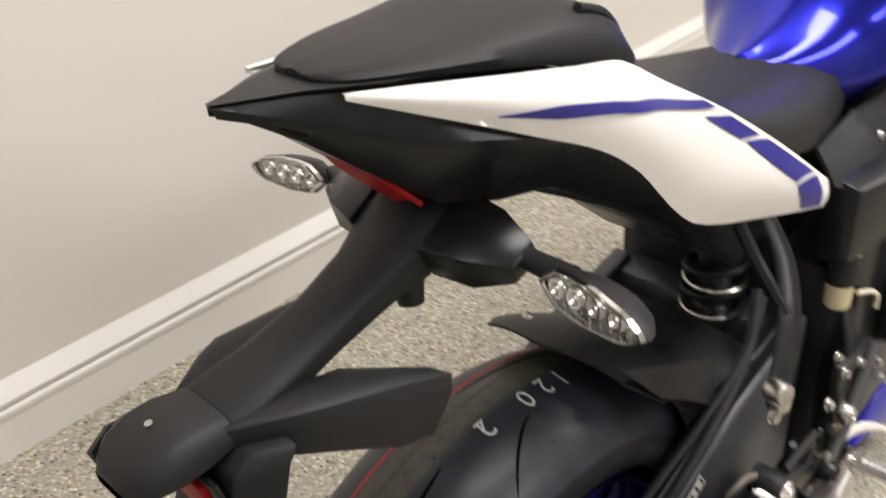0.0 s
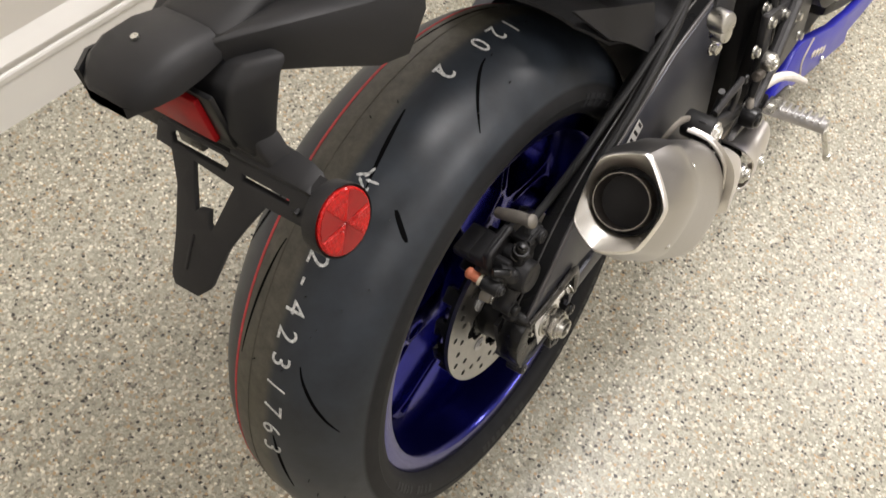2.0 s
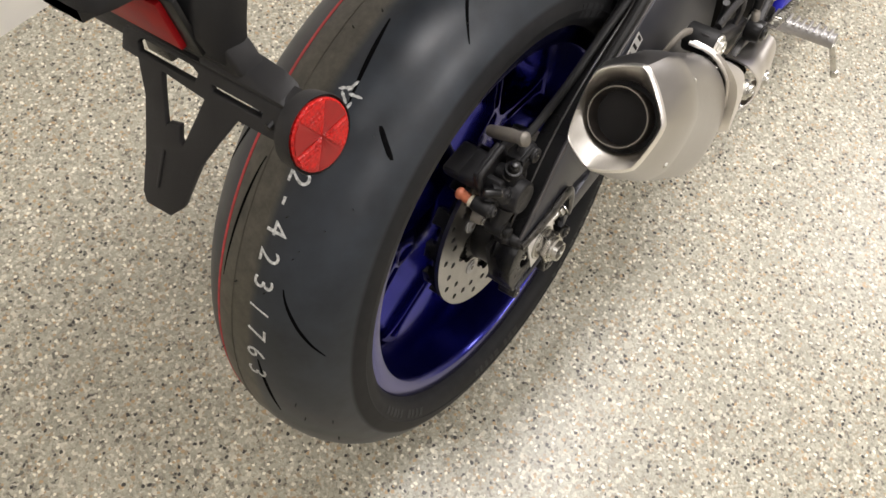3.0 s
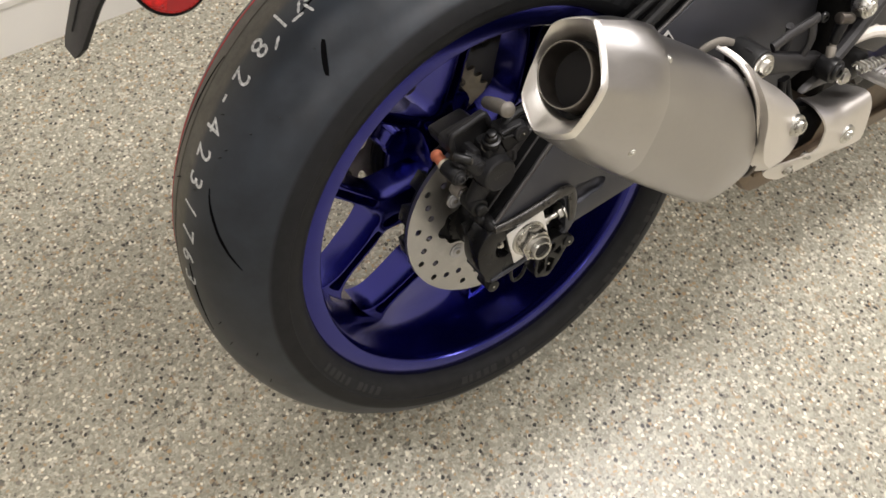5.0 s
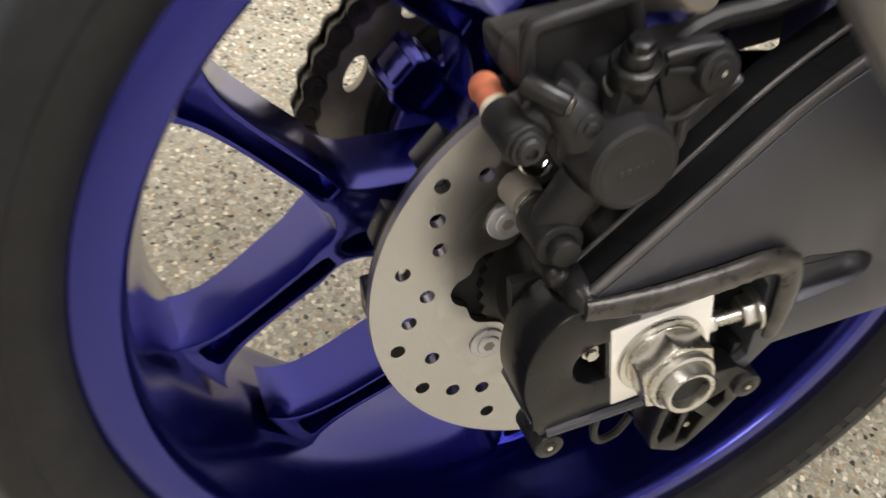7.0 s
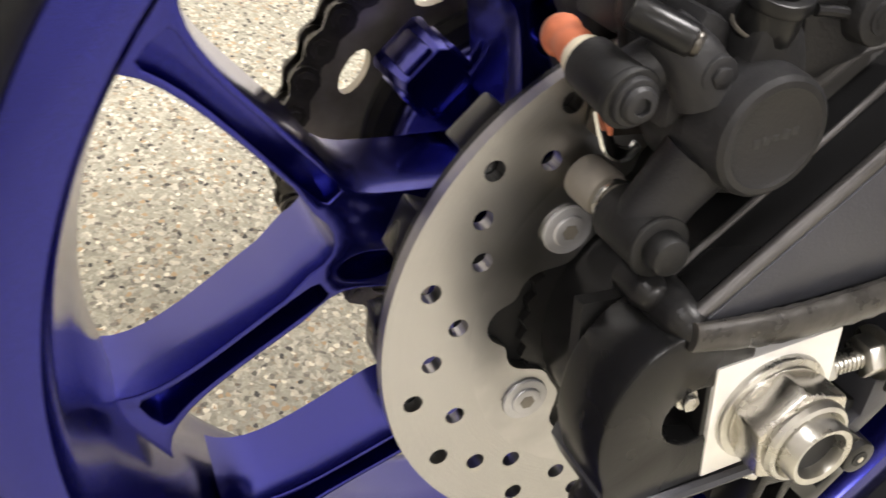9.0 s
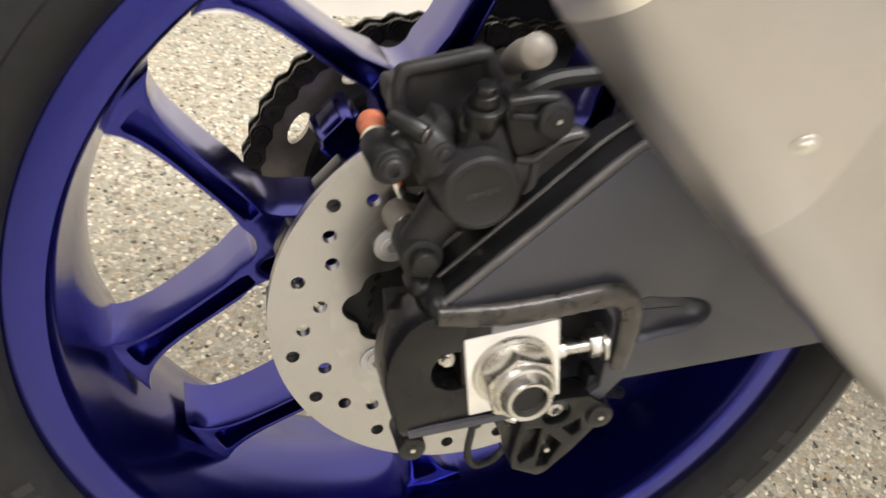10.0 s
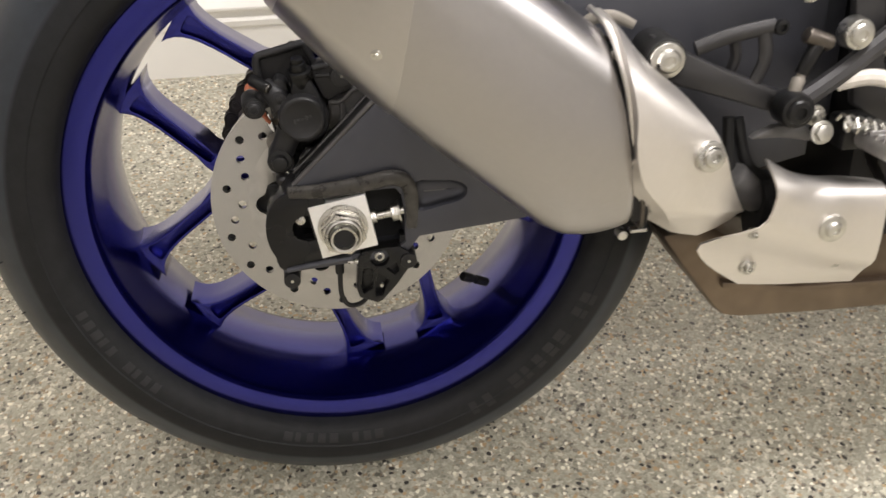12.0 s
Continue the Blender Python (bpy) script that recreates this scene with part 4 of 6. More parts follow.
# ---- rear brake caliper ----
def caliper():
    hat = [(-0.0572, 0.1355), (-0.0545, 0.1378), (-0.0360, 0.1425), (-0.0175, 0.1463), (-0.0142, 0.1448), (-0.0095, 0.1330), (-0.0062, 0.1255), (-0.0050, 0.1080), (-0.0150, 0.0860), (-0.0300, 0.0780), (-0.0450, 0.0880), (-0.0500, 0.1000), (-0.0550, 0.1147)]
    c = part("brake_caliper", prism(hat, -0.0900, -0.0835, 0.0022), CALIPER, bike, "black single-piston rear brake caliper with an orange bleed cap")
    # raised frame of the hat-shaped bracket: a rolled edge round a sunken field
    edge = [(-0.0540, -0.0905, 0.1150), (-0.0556, -0.0910, 0.1260), (-0.0545, -0.0910, 0.1345), (-0.0505, -0.0910, 0.1370), (-0.0350, -0.0910, 0.1400), (-0.0195, -0.0910, 0.1435), (-0.0160, -0.0910, 0.1420), (-0.0120, -0.0910, 0.1320), (-0.0080, -0.0910, 0.1230)]
    part("bracket_edge", tube(edge, [0.0030, 0.0033, 0.0033, 0.0034, 0.0036, 0.0037, 0.0036, 0.0033, 0.0030], 12, 5), CALIPER, c)
    part("inner_half", prism([(x * 0.94, 0.106 + (z - 0.112) * 0.50) for x, z in hat], -0.066, -0.042, 0.003), CALIPER, c)
    part("bridge", prism([(-0.0540, 0.1080), (-0.0535, 0.1190), (-0.0500, 0.1220), (-0.0190, 0.1260), (-0.0130, 0.1220), (-0.0130, 0.1080)], -0.085, -0.062, 0.002), CALIPER, c)
    part("brake_pad", prism([(-0.050, 0.075), (-0.046, 0.104), (-0.010, 0.104), (-0.004, 0.075)], -0.082, -0.0742, 0.001), PIPE, c)
    # the body: a waisted casting that runs up from the piston to the hose fitting
    body = [(-0.0415, 0.0900), (-0.0385, 0.0985), (-0.0320, 0.1040), (-0.0300, 0.1120), (-0.0280, 0.1195), (-0.0215, 0.1215), (-0.0145, 0.1200), (-0.0095, 0.1110), (-0.0065, 0.1030), (-0.0020, 0.0920), (-0.0035, 0.0800), (-0.0110, 0.0715), (-0.0225, 0.0690), (-0.0330, 0.0725), (-0.0400, 0.0800)]
    part("caliper_body", prism(soft(body, 3), -0.1145, -0.0860, 0.0035), CALIPER, c)
    cap = [(0.0, -0.1238), (0.0135, -0.1238), (0.0148, -0.1245), (0.0166, -0.1243), (0.0180, -0.1230), (0.0186, -0.1205), (0.0190, -0.1130), (0.0198, -0.1095), (0.0, -0.1095)]
    part("piston_cap", lathe(cap, 56, False, -0.0230, 0.0920), CALIPER, c, "round black piston cap with faint raised marks")
    for k in range(5):
        part("cap_mark", box(-0.0290 + 0.0031 * k, -0.1237, 0.0908 + 0.0008 * k, 0.0019 + 0.0006 * (k % 2), 0.0006, 0.0030 - 0.0006 * (k % 3), 0.0002, pose(0, 0, 0, 0, -9 + 14 * (k % 2), 0)), CAP_MARK, c)
    # casting lumps beside the body
    part("side_lobe", tube([(-0.0500, -0.1000, 0.1150), (-0.0430, -0.1060, 0.1085), (-0.0370, -0.1080, 0.1000)], [0.0070, 0.0088, 0.0100], 16, 5), CALIPER, c)
    part("lobe_bolt", merge(rod((-0.0395, -0.1100, 0.1068), (-0.0397, -0.1158, 0.1070), 0.0062, 0.0056, 20, 0.0008), hexa((-0.0397, -0.1150, 0.1070), (0, -1, 0), 0.0034, 0.0022)), CALIPER, c)
    part("web", prism([(-0.0490, 0.1060), (-0.0415, 0.1225), (-0.0330, 0.1190), (-0.0300, 0.1040), (-0.0390, 0.0930), (-0.0464, 0.0870)], -0.1075, -0.0860, 0.003), CALIPER, c)
    # screw beside the bracket, with a bright end
    part("stub_screw", rod((-0.0600, -0.0990, 0.1200), (-0.0472, -0.1110, 0.1150), 0.0050, 0.0046, 18, 0.0010), PLASTIC_GLOSS, c)
    part("stub_end", rod((-0.0474, -0.1108, 0.1151), (-0.0458, -0.1122, 0.1145), 0.0040, 0.0034, 16, 0.0008), DARKSTEEL, c, "dull screw end")
    # hose fitting: a black sleeve, ring and cap pointing up
    part("hose_fitting", merge(rod((-0.0212, -0.1060, 0.1150), (-0.0220, -0.1090, 0.1262), 0.0088, 0.0084, 24, 0.0012), rod((-0.0219, -0.1085, 0.1245), (-0.0222, -0.1096, 0.1285), 0.0096, 0.0094, 24, 0.0008),
                               rod((-0.0221, -0.1092, 0.1275), (-0.0227, -0.1112, 0.1345), 0.0066, 0.0060, 22, 0.0010), hexa((-0.0227, -0.1110, 0.1340), (-0.05, -0.25, 1), 0.0052, 0.0042)), PLASTIC_GLOSS, c, "glossy black hose fitting")
    part("fitting_ring", rod((-0.0211, -0.1056, 0.1166), (-0.0212, -0.1060, 0.1180), 0.0093, 0.0093, 24, 0.0003), DULL, c, "thin grey ring")
    # forward lug with the second slider pin
    lug = [(-0.0125, 0.1307), (0.0014, 0.1325), (0.0133, 0.1318), (0.0205, 0.1255), (0.0206, 0.1165), (0.0146, 0.1085), (0.0055, 0.1055), (-0.0020, 0.1020), (-0.0080, 0.1100)]
    part("forward_lug", prism(soft(lug, 2), -0.1100, -0.0920, 0.0020), CALIPER, c)
    part("lug_rib", merge(tube([(-0.0110, -0.1110, 0.1290), (0.0010, -0.1115, 0.1310), (0.0105, -0.1115, 0.1310)], 0.0022, 10), tube([(-0.0095, -0.1105, 0.1230), (-0.0010, -0.1110, 0.1225), (0.0030, -0.1110, 0.1215)], 0.0018, 10)), CALIPER, c)
    part("forward_pin", merge(rod((0.0100, -0.1080, 0.1218), (0.0100, -0.1165, 0.1222), 0.0088, 0.0084, 26, 0.0012), rod((0.0100, -0.1160, 0.1222), (0.0100, -0.1172, 0.1222), 0.0050, 0.0048, 20)), CALIPER, c)
    # near-black hexagon in place of the shade inside the socket
    part("pin_socket", hexa((0.0100, -0.1166, 0.1222), (0, -1, 0), 0.0032, 0.0008, 0.0), DARK, c)
    # zinc dot added as a painted glint on the pin
    part("pin_glint", rod((0.0106, -0.1170, 0.1226), (0.0106, -0.1176, 0.1226), 0.0011, None, 10), ZINC, c)
    # torque arm: grey cast ribs down to the swingarm
    arm = [(-0.0010, 0.1000), (0.0075, 0.1000), (0.0180, 0.1090), (0.0300, 0.1120), (0.0420, 0.1040), (0.0300, 0.0945), (0.0170, 0.0855), (0.0080, 0.0760), (0.0010, 0.0710), (-0.0060, 0.0760)]
    part("torque_arm", prism(arm, -0.1010, -0.0900, 0.0020), TORQUE, c, "dull grey torque arm")
    part("torque_rib", merge(tube([(-0.0010, -0.1025, 0.0985), (0.0085, -0.1030, 0.0985), (0.0185, -0.1030, 0.1070), (0.0300, -0.1025, 0.1100)], 0.0022, 10), tube([(0.0090, -0.1025, 0.0970), (0.0088, -0.1030, 0.0870), (0.0060, -0.1025, 0.0770)], 0.0024, 10)), TORQUE, c)
    part("lower_plate", prism([(-0.0310, 0.0430), (-0.0297, 0.0500), (-0.0232, 0.0575), (-0.0020, 0.0590), (-0.0060, 0.0480), (-0.0148, 0.0405)], -0.0960, -0.0880, 0.0015), TORQUE, c, "dull grey bracket plate")
    # slider boot, lower arm and pin
    part("lower_arm", tube([(-0.0330, -0.1080, 0.0800), (-0.0385, -0.1060, 0.0690), (-0.0440, -0.1045, 0.0570)], [0.0112, 0.0100, 0.0098], 20, 6), CALIPER, c)
    part("slider_boot", merge(rod((-0.0445, -0.0940, 0.0560), (-0.0445, -0.1140, 0.0555), 0.0100, 0.0096, 26, 0.0010), rod((-0.0445, -0.1135, 0.0555), (-0.0445, -0.1160, 0.0555), 0.0102, 0.0100, 26, 0.0010), rod((-0.0445, -0.1155, 0.0555), (-0.0445, -0.1220, 0.0553), 0.0068, 0.0062, 24, 0.0014)), RUBBER_BLACK, c)
    part("slider_pin", merge(rod((-0.0480, -0.0760, 0.0600), (-0.0462, -0.0890, 0.0585), 0.0082, 0.0080, 24, 0.0020), rod((-0.0464, -0.0880, 0.0587), (-0.0456, -0.0945, 0.0578), 0.0060, 0.0060, 20, 0.0008)), DULL, c, "dull steel slider sleeve")
    part("sleeve_ring", rod((-0.0463, -0.0895, 0.0584), (-0.0460, -0.0915, 0.0582), 0.0070, 0.0070, 22, 0.0005), ZINC, c, "bright ring on the slider sleeve")
    # rear slider pin with its boot and the orange cap behind it
    part("bleed_nipple", tube([(-0.0627, -0.0850, 0.1024), (-0.0626, -0.0800, 0.1032), (-0.0625, -0.0755, 0.1038), (-0.0624, -0.0722, 0.1040), (-0.0622, -0.0700, 0.1036), (-0.0620, -0.0688, 0.1034)], [0.0050, 0.0060, 0.0055, 0.0066, 0.0060, 0.0030], 20, 4), ORANGE, c, "glossy orange-copper bleed cap")
    part("cap_strap", tube([(-0.0600, -0.0840, 0.0990), (-0.0570, -0.0870, 0.0920), (-0.0530, -0.0890, 0.0850), (-0.0500, -0.0880, 0.0800)], [0.0022, 0.0026, 0.0024, 0.0018], 10, 5, 0.5), ORANGE, c, "orange tether of the bleed cap")
    part("nipple_band", rod((-0.0630, -0.0885, 0.1020), (-0.0628, -0.0845, 0.1026), 0.0068, 0.0068, 20, 0.0008), CREAM, c, "pale band below the bleed cap")
    part("nipple_boot", merge(rod((-0.0606, -0.1080, 0.0990), (-0.0632, -0.0880, 0.1022), 0.0086, 0.0080, 24, 0.0012), rod((-0.0604, -0.1060, 0.0990), (-0.0605, -0.1085, 0.0988), 0.0092, 0.0090, 24, 0.0010)), RUBBER_BLACK, c)
    part("pad_pin", merge(rod((-0.0604, -0.1070, 0.0988), (-0.0603, -0.1108, 0.0986), 0.0074, 0.0070, 24, 0.0008), socket_bolt((-0.0603, -0.1104, 0.0986), (0, -1, 0), 0.0054, 0.0030)), CALIPER, c)
    part("pin_arm", rod((-0.0590, -0.0980, 0.1000), (-0.0440, -0.1000, 0.1080), 0.0070, 0.0085, 18), CALIPER, c)
    clip = tube([(-0.0530, -0.0850, 0.0860), (-0.0505, -0.0860, 0.0790), (-0.0470, -0.0865, 0.0730), (-0.0410, -0.0865, 0.0712), (-0.0375, -0.0860, 0.0740)], 0.0010, 8, 6, 2.6)
    part("pad_clip", clip, CHROME, c, "thin bright pad clip")
    # pale fitting on the far side of the bracket
    part("banjo_block", merge(tube([(0.0075, -0.0600, 0.1290), (0.0050, -0.0720, 0.1350), (0.0020, -0.0880, 0.1430), (-0.0005, -0.1040, 0.1500)], [0.0062, 0.0070, 0.0074, 0.0060], 18, 5), tube([(-0.0010, -0.1040, 0.1490), (-0.0012, -0.1090, 0.1520), (-0.0013, -0.1120, 0.1535)], [0.0074, 0.0078, 0.0030], 18, 4)), DULL, c, "dull pale alloy fitting above the caliper")
    part("brake_hose", tube([(-0.0200, -0.1060, 0.1200), (0.0100, -0.1000, 0.1340), (0.0450, -0.1000, 0.1400), (0.0850, -0.1060, 0.1620), (0.130, -0.110, 0.186), (0.20, -0.116, 0.220), (0.28, -0.118, 0.262), (0.335, -0.105, 0.30)], 0.0048, 10), RUBBER_BLACK, c, "black brake hose clipped along the swingarm")
    for x, z in ((-0.0335, 0.0400), (-0.0410, 0.0440)):
        part("small_screw", socket_bolt((x, -0.111, z), (0, -1, 0), 0.0030, 0.0025), ZINC, c)


swingarm()
axle()
stand_bracket()
caliper()


# ---- exhaust: silencer, guards and catalyst box ----
def can(s, y, e):
    """A place by the silencer's own axes: s along it (down and ahead), y, and e across it (up and ahead)."""
    return Vector((0.766 * s + 0.643 * e, y, -0.643 * s + 0.766 * e))


CAN_TIP = [(-0.1745, 0.2120), (-0.196, 0.2225), (-0.2175, 0.2325), (-0.2345, 0.212), (-0.2510, 0.1910), (-0.2440, 0.167), (-0.2370, 0.143), (-0.217, 0.1335), (-0.1965, 0.1250), (-0.182, 0.1345), (-0.1680, 0.1440), (-0.1700, 0.177)]
CAN_SLV = [(-0.167, 0.218), (-0.193, 0.232), (-0.2200, 0.2420), (-0.2412, 0.2215), (-0.2535, 0.1975), (-0.2475, 0.168), (-0.2400, 0.141), (-0.224, 0.128), (-0.2040, 0.1190), (-0.182, 0.127), (-0.1640, 0.142), (-0.1630, 0.180)]
CAN_SEAM = [(-0.165, 0.218), (-0.189, 0.238), (-0.2210, 0.2475), (-0.2445, 0.2270), (-0.2545, 0.2010), (-0.2480, 0.169), (-0.2395, 0.140), (-0.224, 0.1235), (-0.2055, 0.1160), (-0.1825, 0.1230), (-0.1635, 0.142), (-0.1605, 0.180)]
CAN_MID = [(-0.164, 0.214), (-0.186, 0.238), (-0.217, 0.2445), (-0.2400, 0.2275), (-0.2485, 0.2005), (-0.2455, 0.168), (-0.238, 0.140), (-0.224, 0.120), (-0.205, 0.114), (-0.181, 0.120), (-0.163, 0.142), (-0.159, 0.180)]
CAN_PRE = [(-0.162, 0.220), (-0.183, 0.243), (-0.212, 0.249), (-0.233, 0.232), (-0.241, 0.203), (-0.241, 0.168), (-0.235, 0.138), (-0.221, 0.117), (-0.202, 0.112), (-0.178, 0.117), (-0.160, 0.140), (-0.156, 0.180)]
CAN_END = [(-0.162, 0.226), (-0.180, 0.246), (-0.206, 0.251), (-0.225, 0.237), (-0.233, 0.216), (-0.234, 0.196), (-0.229, 0.174), (-0.216, 0.158), (-0.198, 0.153), (-0.176, 0.158), (-0.161, 0.174), (-0.157, 0.200)]
CAN_AT = [(0.0, CAN_TIP), (0.14, CAN_SLV), (0.28, CAN_SEAM), (0.40, CAN_MID), (0.72, CAN_PRE), (1.0, CAN_END)]


def rounded(pts, n):
    """A closed line that cuts the corners of pts softly (cubic B-spline), n steps a span."""
    p, out = [Vector(q) for q in pts], []
    m = len(p)
    for i in range(m):
        a, b, c, d = p[(i - 1) % m], p[i], p[(i + 1) % m], p[(i + 2) % m]
        for k in range(n):
            t = k / n
            out.append((a * (1 - t) ** 3 + b * (3 * t ** 3 - 6 * t * t + 4) + c * (-3 * t ** 3 + 3 * t * t + 3 * t + 1) + d * t ** 3) / 6)
    return out


def can_ring(u, out=0.0):
    """The silencer's section at u, 0 at its tip and 1 at the strap."""
    last = len(CAN_AT) - 2
    k = next((i for i in range(last) if u < CAN_AT[i + 1][0]), last)
    crisp = float(np.interp(u, [0.0, 0.26, 0.48], [0.30, 0.42, 0.0]))
    (u0, a), (u1, b) = CAN_AT[k], CAN_AT[k + 1]
    f = (u - u0) / (u1 - u0)
    if k == last:
        f = min(f, 1.0) ** 1.25
    ctrl = [(p[0] + (q[0] - p[0]) * f, 0, p[1] + (q[1] - p[1]) * f) for p, q in zip(a, b)]
    cy, ce = -0.205, 0.181 + (0.018 * f if k == last else 0)
    ring = []
    size = 1.0 + 0.022 * (1 - crisp) + out
    for i, q in enumerate(rounded(ctrl, 6)):
        a, b = Vector(ctrl[i // 6]), Vector(ctrl[(i // 6 + 1) % 12])
        q = q.lerp(a.lerp(b, i % 6 / 6), crisp)
        y, e = cy + (q.x - cy) * size, ce + (q.z - ce) * size
        s0 = -0.187 + (0.233 - e) / 0.107 * 0.030
        s1 = 0.040 + (0.251 - e) / 0.098 * 0.118
        ring.append(can(s0 + (s1 - s0) * u, y, e))
    return ring


def silencer():
    rings = [can_ring(u) for u in (0.30, 0.40, 0.50, 0.60, 0.70, 0.76, 0.82, 0.87, 0.91, 0.94, 0.965, 0.985)] + [can_ring(1.0, -0.04), can_ring(1.0, -0.25)]
    m = part("silencer", loft(rings), TITAN, bike, "brushed titanium exhaust silencer with an angular polished end cap", 40)
    sleeve = [can_ring(u, k) for u, k in ((0.303, 0.0), (0.302, 0.014), (0.296, 0.018), (0.22, 0.016), (0.14, 0.010), (0.09, 0.004), (0.05, 0.0), (0.022, -0.002))]
    part("cap_sleeve", loft(sleeve, True, False), SLEEVE, m, "satin titanium end sleeve", 34)
    tip = [can_ring(u, k) for u, k in ((0.022, -0.002), (0.010, -0.009), (0.003, -0.022), (0.0, -0.042), (0.004, -0.075))]
    cy, ce = -0.2084, 0.1812
    base = can_ring(0.0)

    def disc_ring(r, s):
        pts = []
        for q in base:
            e, y = 0.643 * q.x + 0.766 * q.z, q.y
            a = math.atan2(e - ce, y - cy)
            pts.append(can(s - 0.12 * r * math.cos(a) - 0.15 * r * math.sin(a), cy + r * math.cos(a), ce + r * math.sin(a)))
        return pts

    tip += [disc_ring(0.0345, -0.1635), disc_ring(0.0322, -0.1610), disc_ring(0.0315, -0.150)]
    part("end_cap", loft(tip, True, False), TIP, m, "polished angular silencer end cap", 55)
    part("cap_recess", loft([disc_ring(0.0315, -0.151), disc_ring(0.0312, -0.120), disc_ring(0.0200, -0.119)]), SOOT_AND_SHADE, m)
    # the tailpipe inside it
    prof = []
    for r, s in ((0.0264, -0.130), (0.0264, -0.1715), (0.0260, -0.1728), (0.0252, -0.1725), (0.0249, -0.164), (0.0246, -0.06)):
        prof.append(disc_ring(r, s))
    part("tailpipe", loft(prof, True, False), PIPE, m, "dark sooty tailpipe")
    part("inner_pipe", loft([disc_ring(0.0200, -0.140), disc_ring(0.0190, -0.141), disc_ring(0.0186, -0.06)], True, False), SOOT_AND_SHADE, m)
    part("pipe_rim", loft([disc_ring(0.0252, -0.1718), disc_ring(0.0256, -0.1733), disc_ring(0.0263, -0.1733), disc_ring(0.0266, -0.1718)], True, False), DULL, m, "pale ring on the tailpipe edge")
    part("pipe_end", loft([disc_ring(0.0238, -0.062), disc_ring(0.0238, -0.055)]), SOOT_AND_SHADE, m)
    for u, i in ((0.240, 34), (0.325, 17), (0.60, 4)):
        ring = can_ring(u, 0.016 if u < 0.30 else 0.0)
        p, n = ring[i], (ring[(i + 1) % 72] - ring[i - 1]).cross(can(1, 0, 0)).normalized()
        if n.dot(p - can(-0.187 + 0.22 * u, -0.205, 0.181)) < 0:
            n = -n
        part("cap_rivet", merge(rod(p - n * 0.003, p + n * 0.0009, 0.0040, 0.0036, 18, 0.0006), rod(p, p + n * 0.0019, 0.0022, 0.0016, 14, 0.0006)), ZINC, m, "small dome-head rivet")
    # strap at the front end; the gap's shade is put into dark colours
    gap = [can_ring(u, k) for u, k in ((0.99, -0.06), (1.05, -0.06))]
    part("strap_gap", loft(gap), SOOT_AND_SHADE, m)
    strap = [can_ring(u, k) for u, k in ((1.022, -0.03), (1.024, 0.0), (1.036, 0.0), (1.038, -0.03))]
    part("strap", loft(strap, True, False), PIPE, m, "dark steel strap")
    for i in (8, 15):
        q = can_ring(1.03, -0.05)[i]
        part("strap_clip", rod(q + Vector((-0.006, 0.001, 0.005)), q + Vector((0.006, -0.001, -0.005)), 0.0035, 0.0030, 10, 0.0006), ZINC, m, "small bright clip in the gap")
    low = can_ring(1.04)[48]
    part("strap_eye", merge(rod(low + Vector((-0.012, -0.002, -0.006)), low + Vector((-0.012, 0.008, -0.006)), 0.0040, 0.0040, 16, 0.0008), box(low.x, low.y, low.z - 0.002, 0.014, 0.008, 0.003, 0.001)), ZINC, m)
    # pressed guard over the link pipe: a rolled rear edge, one broad face and a folded lower edge
    rear = [(0.187, -0.184, 0.178), (0.193, -0.208, 0.170), (0.199, -0.226, 0.146), (0.205, -0.230, 0.120), (0.209, -0.230, 0.085), (0.208, -0.228, 0.062), (0.2125, -0.222, 0.044), (0.2290, -0.202, 0.020)]
    fold = [(0.194, -0.188, 0.178), (0.198, -0.214, 0.170), (0.202, -0.236, 0.143), (0.207, -0.242, 0.116), (0.2085, -0.242, 0.087), (0.2165, -0.240, 0.060), (0.2370, -0.233, 0.0345), (0.2530, -0.206, 0.0055)]
    fore = [(0.212, -0.186, 0.160), (0.226, -0.200, 0.140), (0.246, -0.214, 0.123), (0.2705, -0.223, 0.096), (0.2835, -0.224, 0.073), (0.2930, -0.219, 0.049), (0.3080, -0.211, 0.0215), (0.3150, -0.199, 0.0150)]
    cols = [[a + (b - a) * k + Vector((0, -0.004 * math.sin(math.pi * k), 0)) for a, b in zip(catmull(fold, 3), catmull(fore, 3))] for k in (0.0, 0.12, 0.35, 0.6, 0.82, 0.95, 1.0)]
    rows = [[l] + [c[i] for c in cols] for i, l in enumerate(catmull(rear, 3))]
    for k, drop in ((2, 0.003), (3, 0.008), (4, 0.006), (5, 0.003)):
        rows[-1][k].z -= drop
        rows[-2][k].z -= drop * 0.5
    g = part("pipe_guard", shell(rows, 0.0016, 0.0), GUARD, bike, "pressed titanium pipe guard with domed bolts", 24)
    part("guard_edge", tube([r[0] for r in rows], 0.0024, 10, 1), GUARD, g, "bright rolled edge")
    part("guard_flap", tube([(0.184, -0.160, 0.154), (0.194, -0.165, 0.165), (0.210, -0.168, 0.167), (0.226, -0.170, 0.160)], [0.0018, 0.0022, 0.0022, 0.0016], 10, 5, 2.2), DULL, g, "narrow grey flap")
    for y0, z0 in ((-0.2050, 0.150), (-0.2235, 0.105), (-0.2200, 0.060)):
        part("gap_clip", box(0.2030, y0, z0, 0.008, 0.005, 0.012, 0.0012), ZINC, g, "small bright clip in the gap")
    for p in ((0.2660, -0.2335, 0.0765),):
        q = Vector(p)
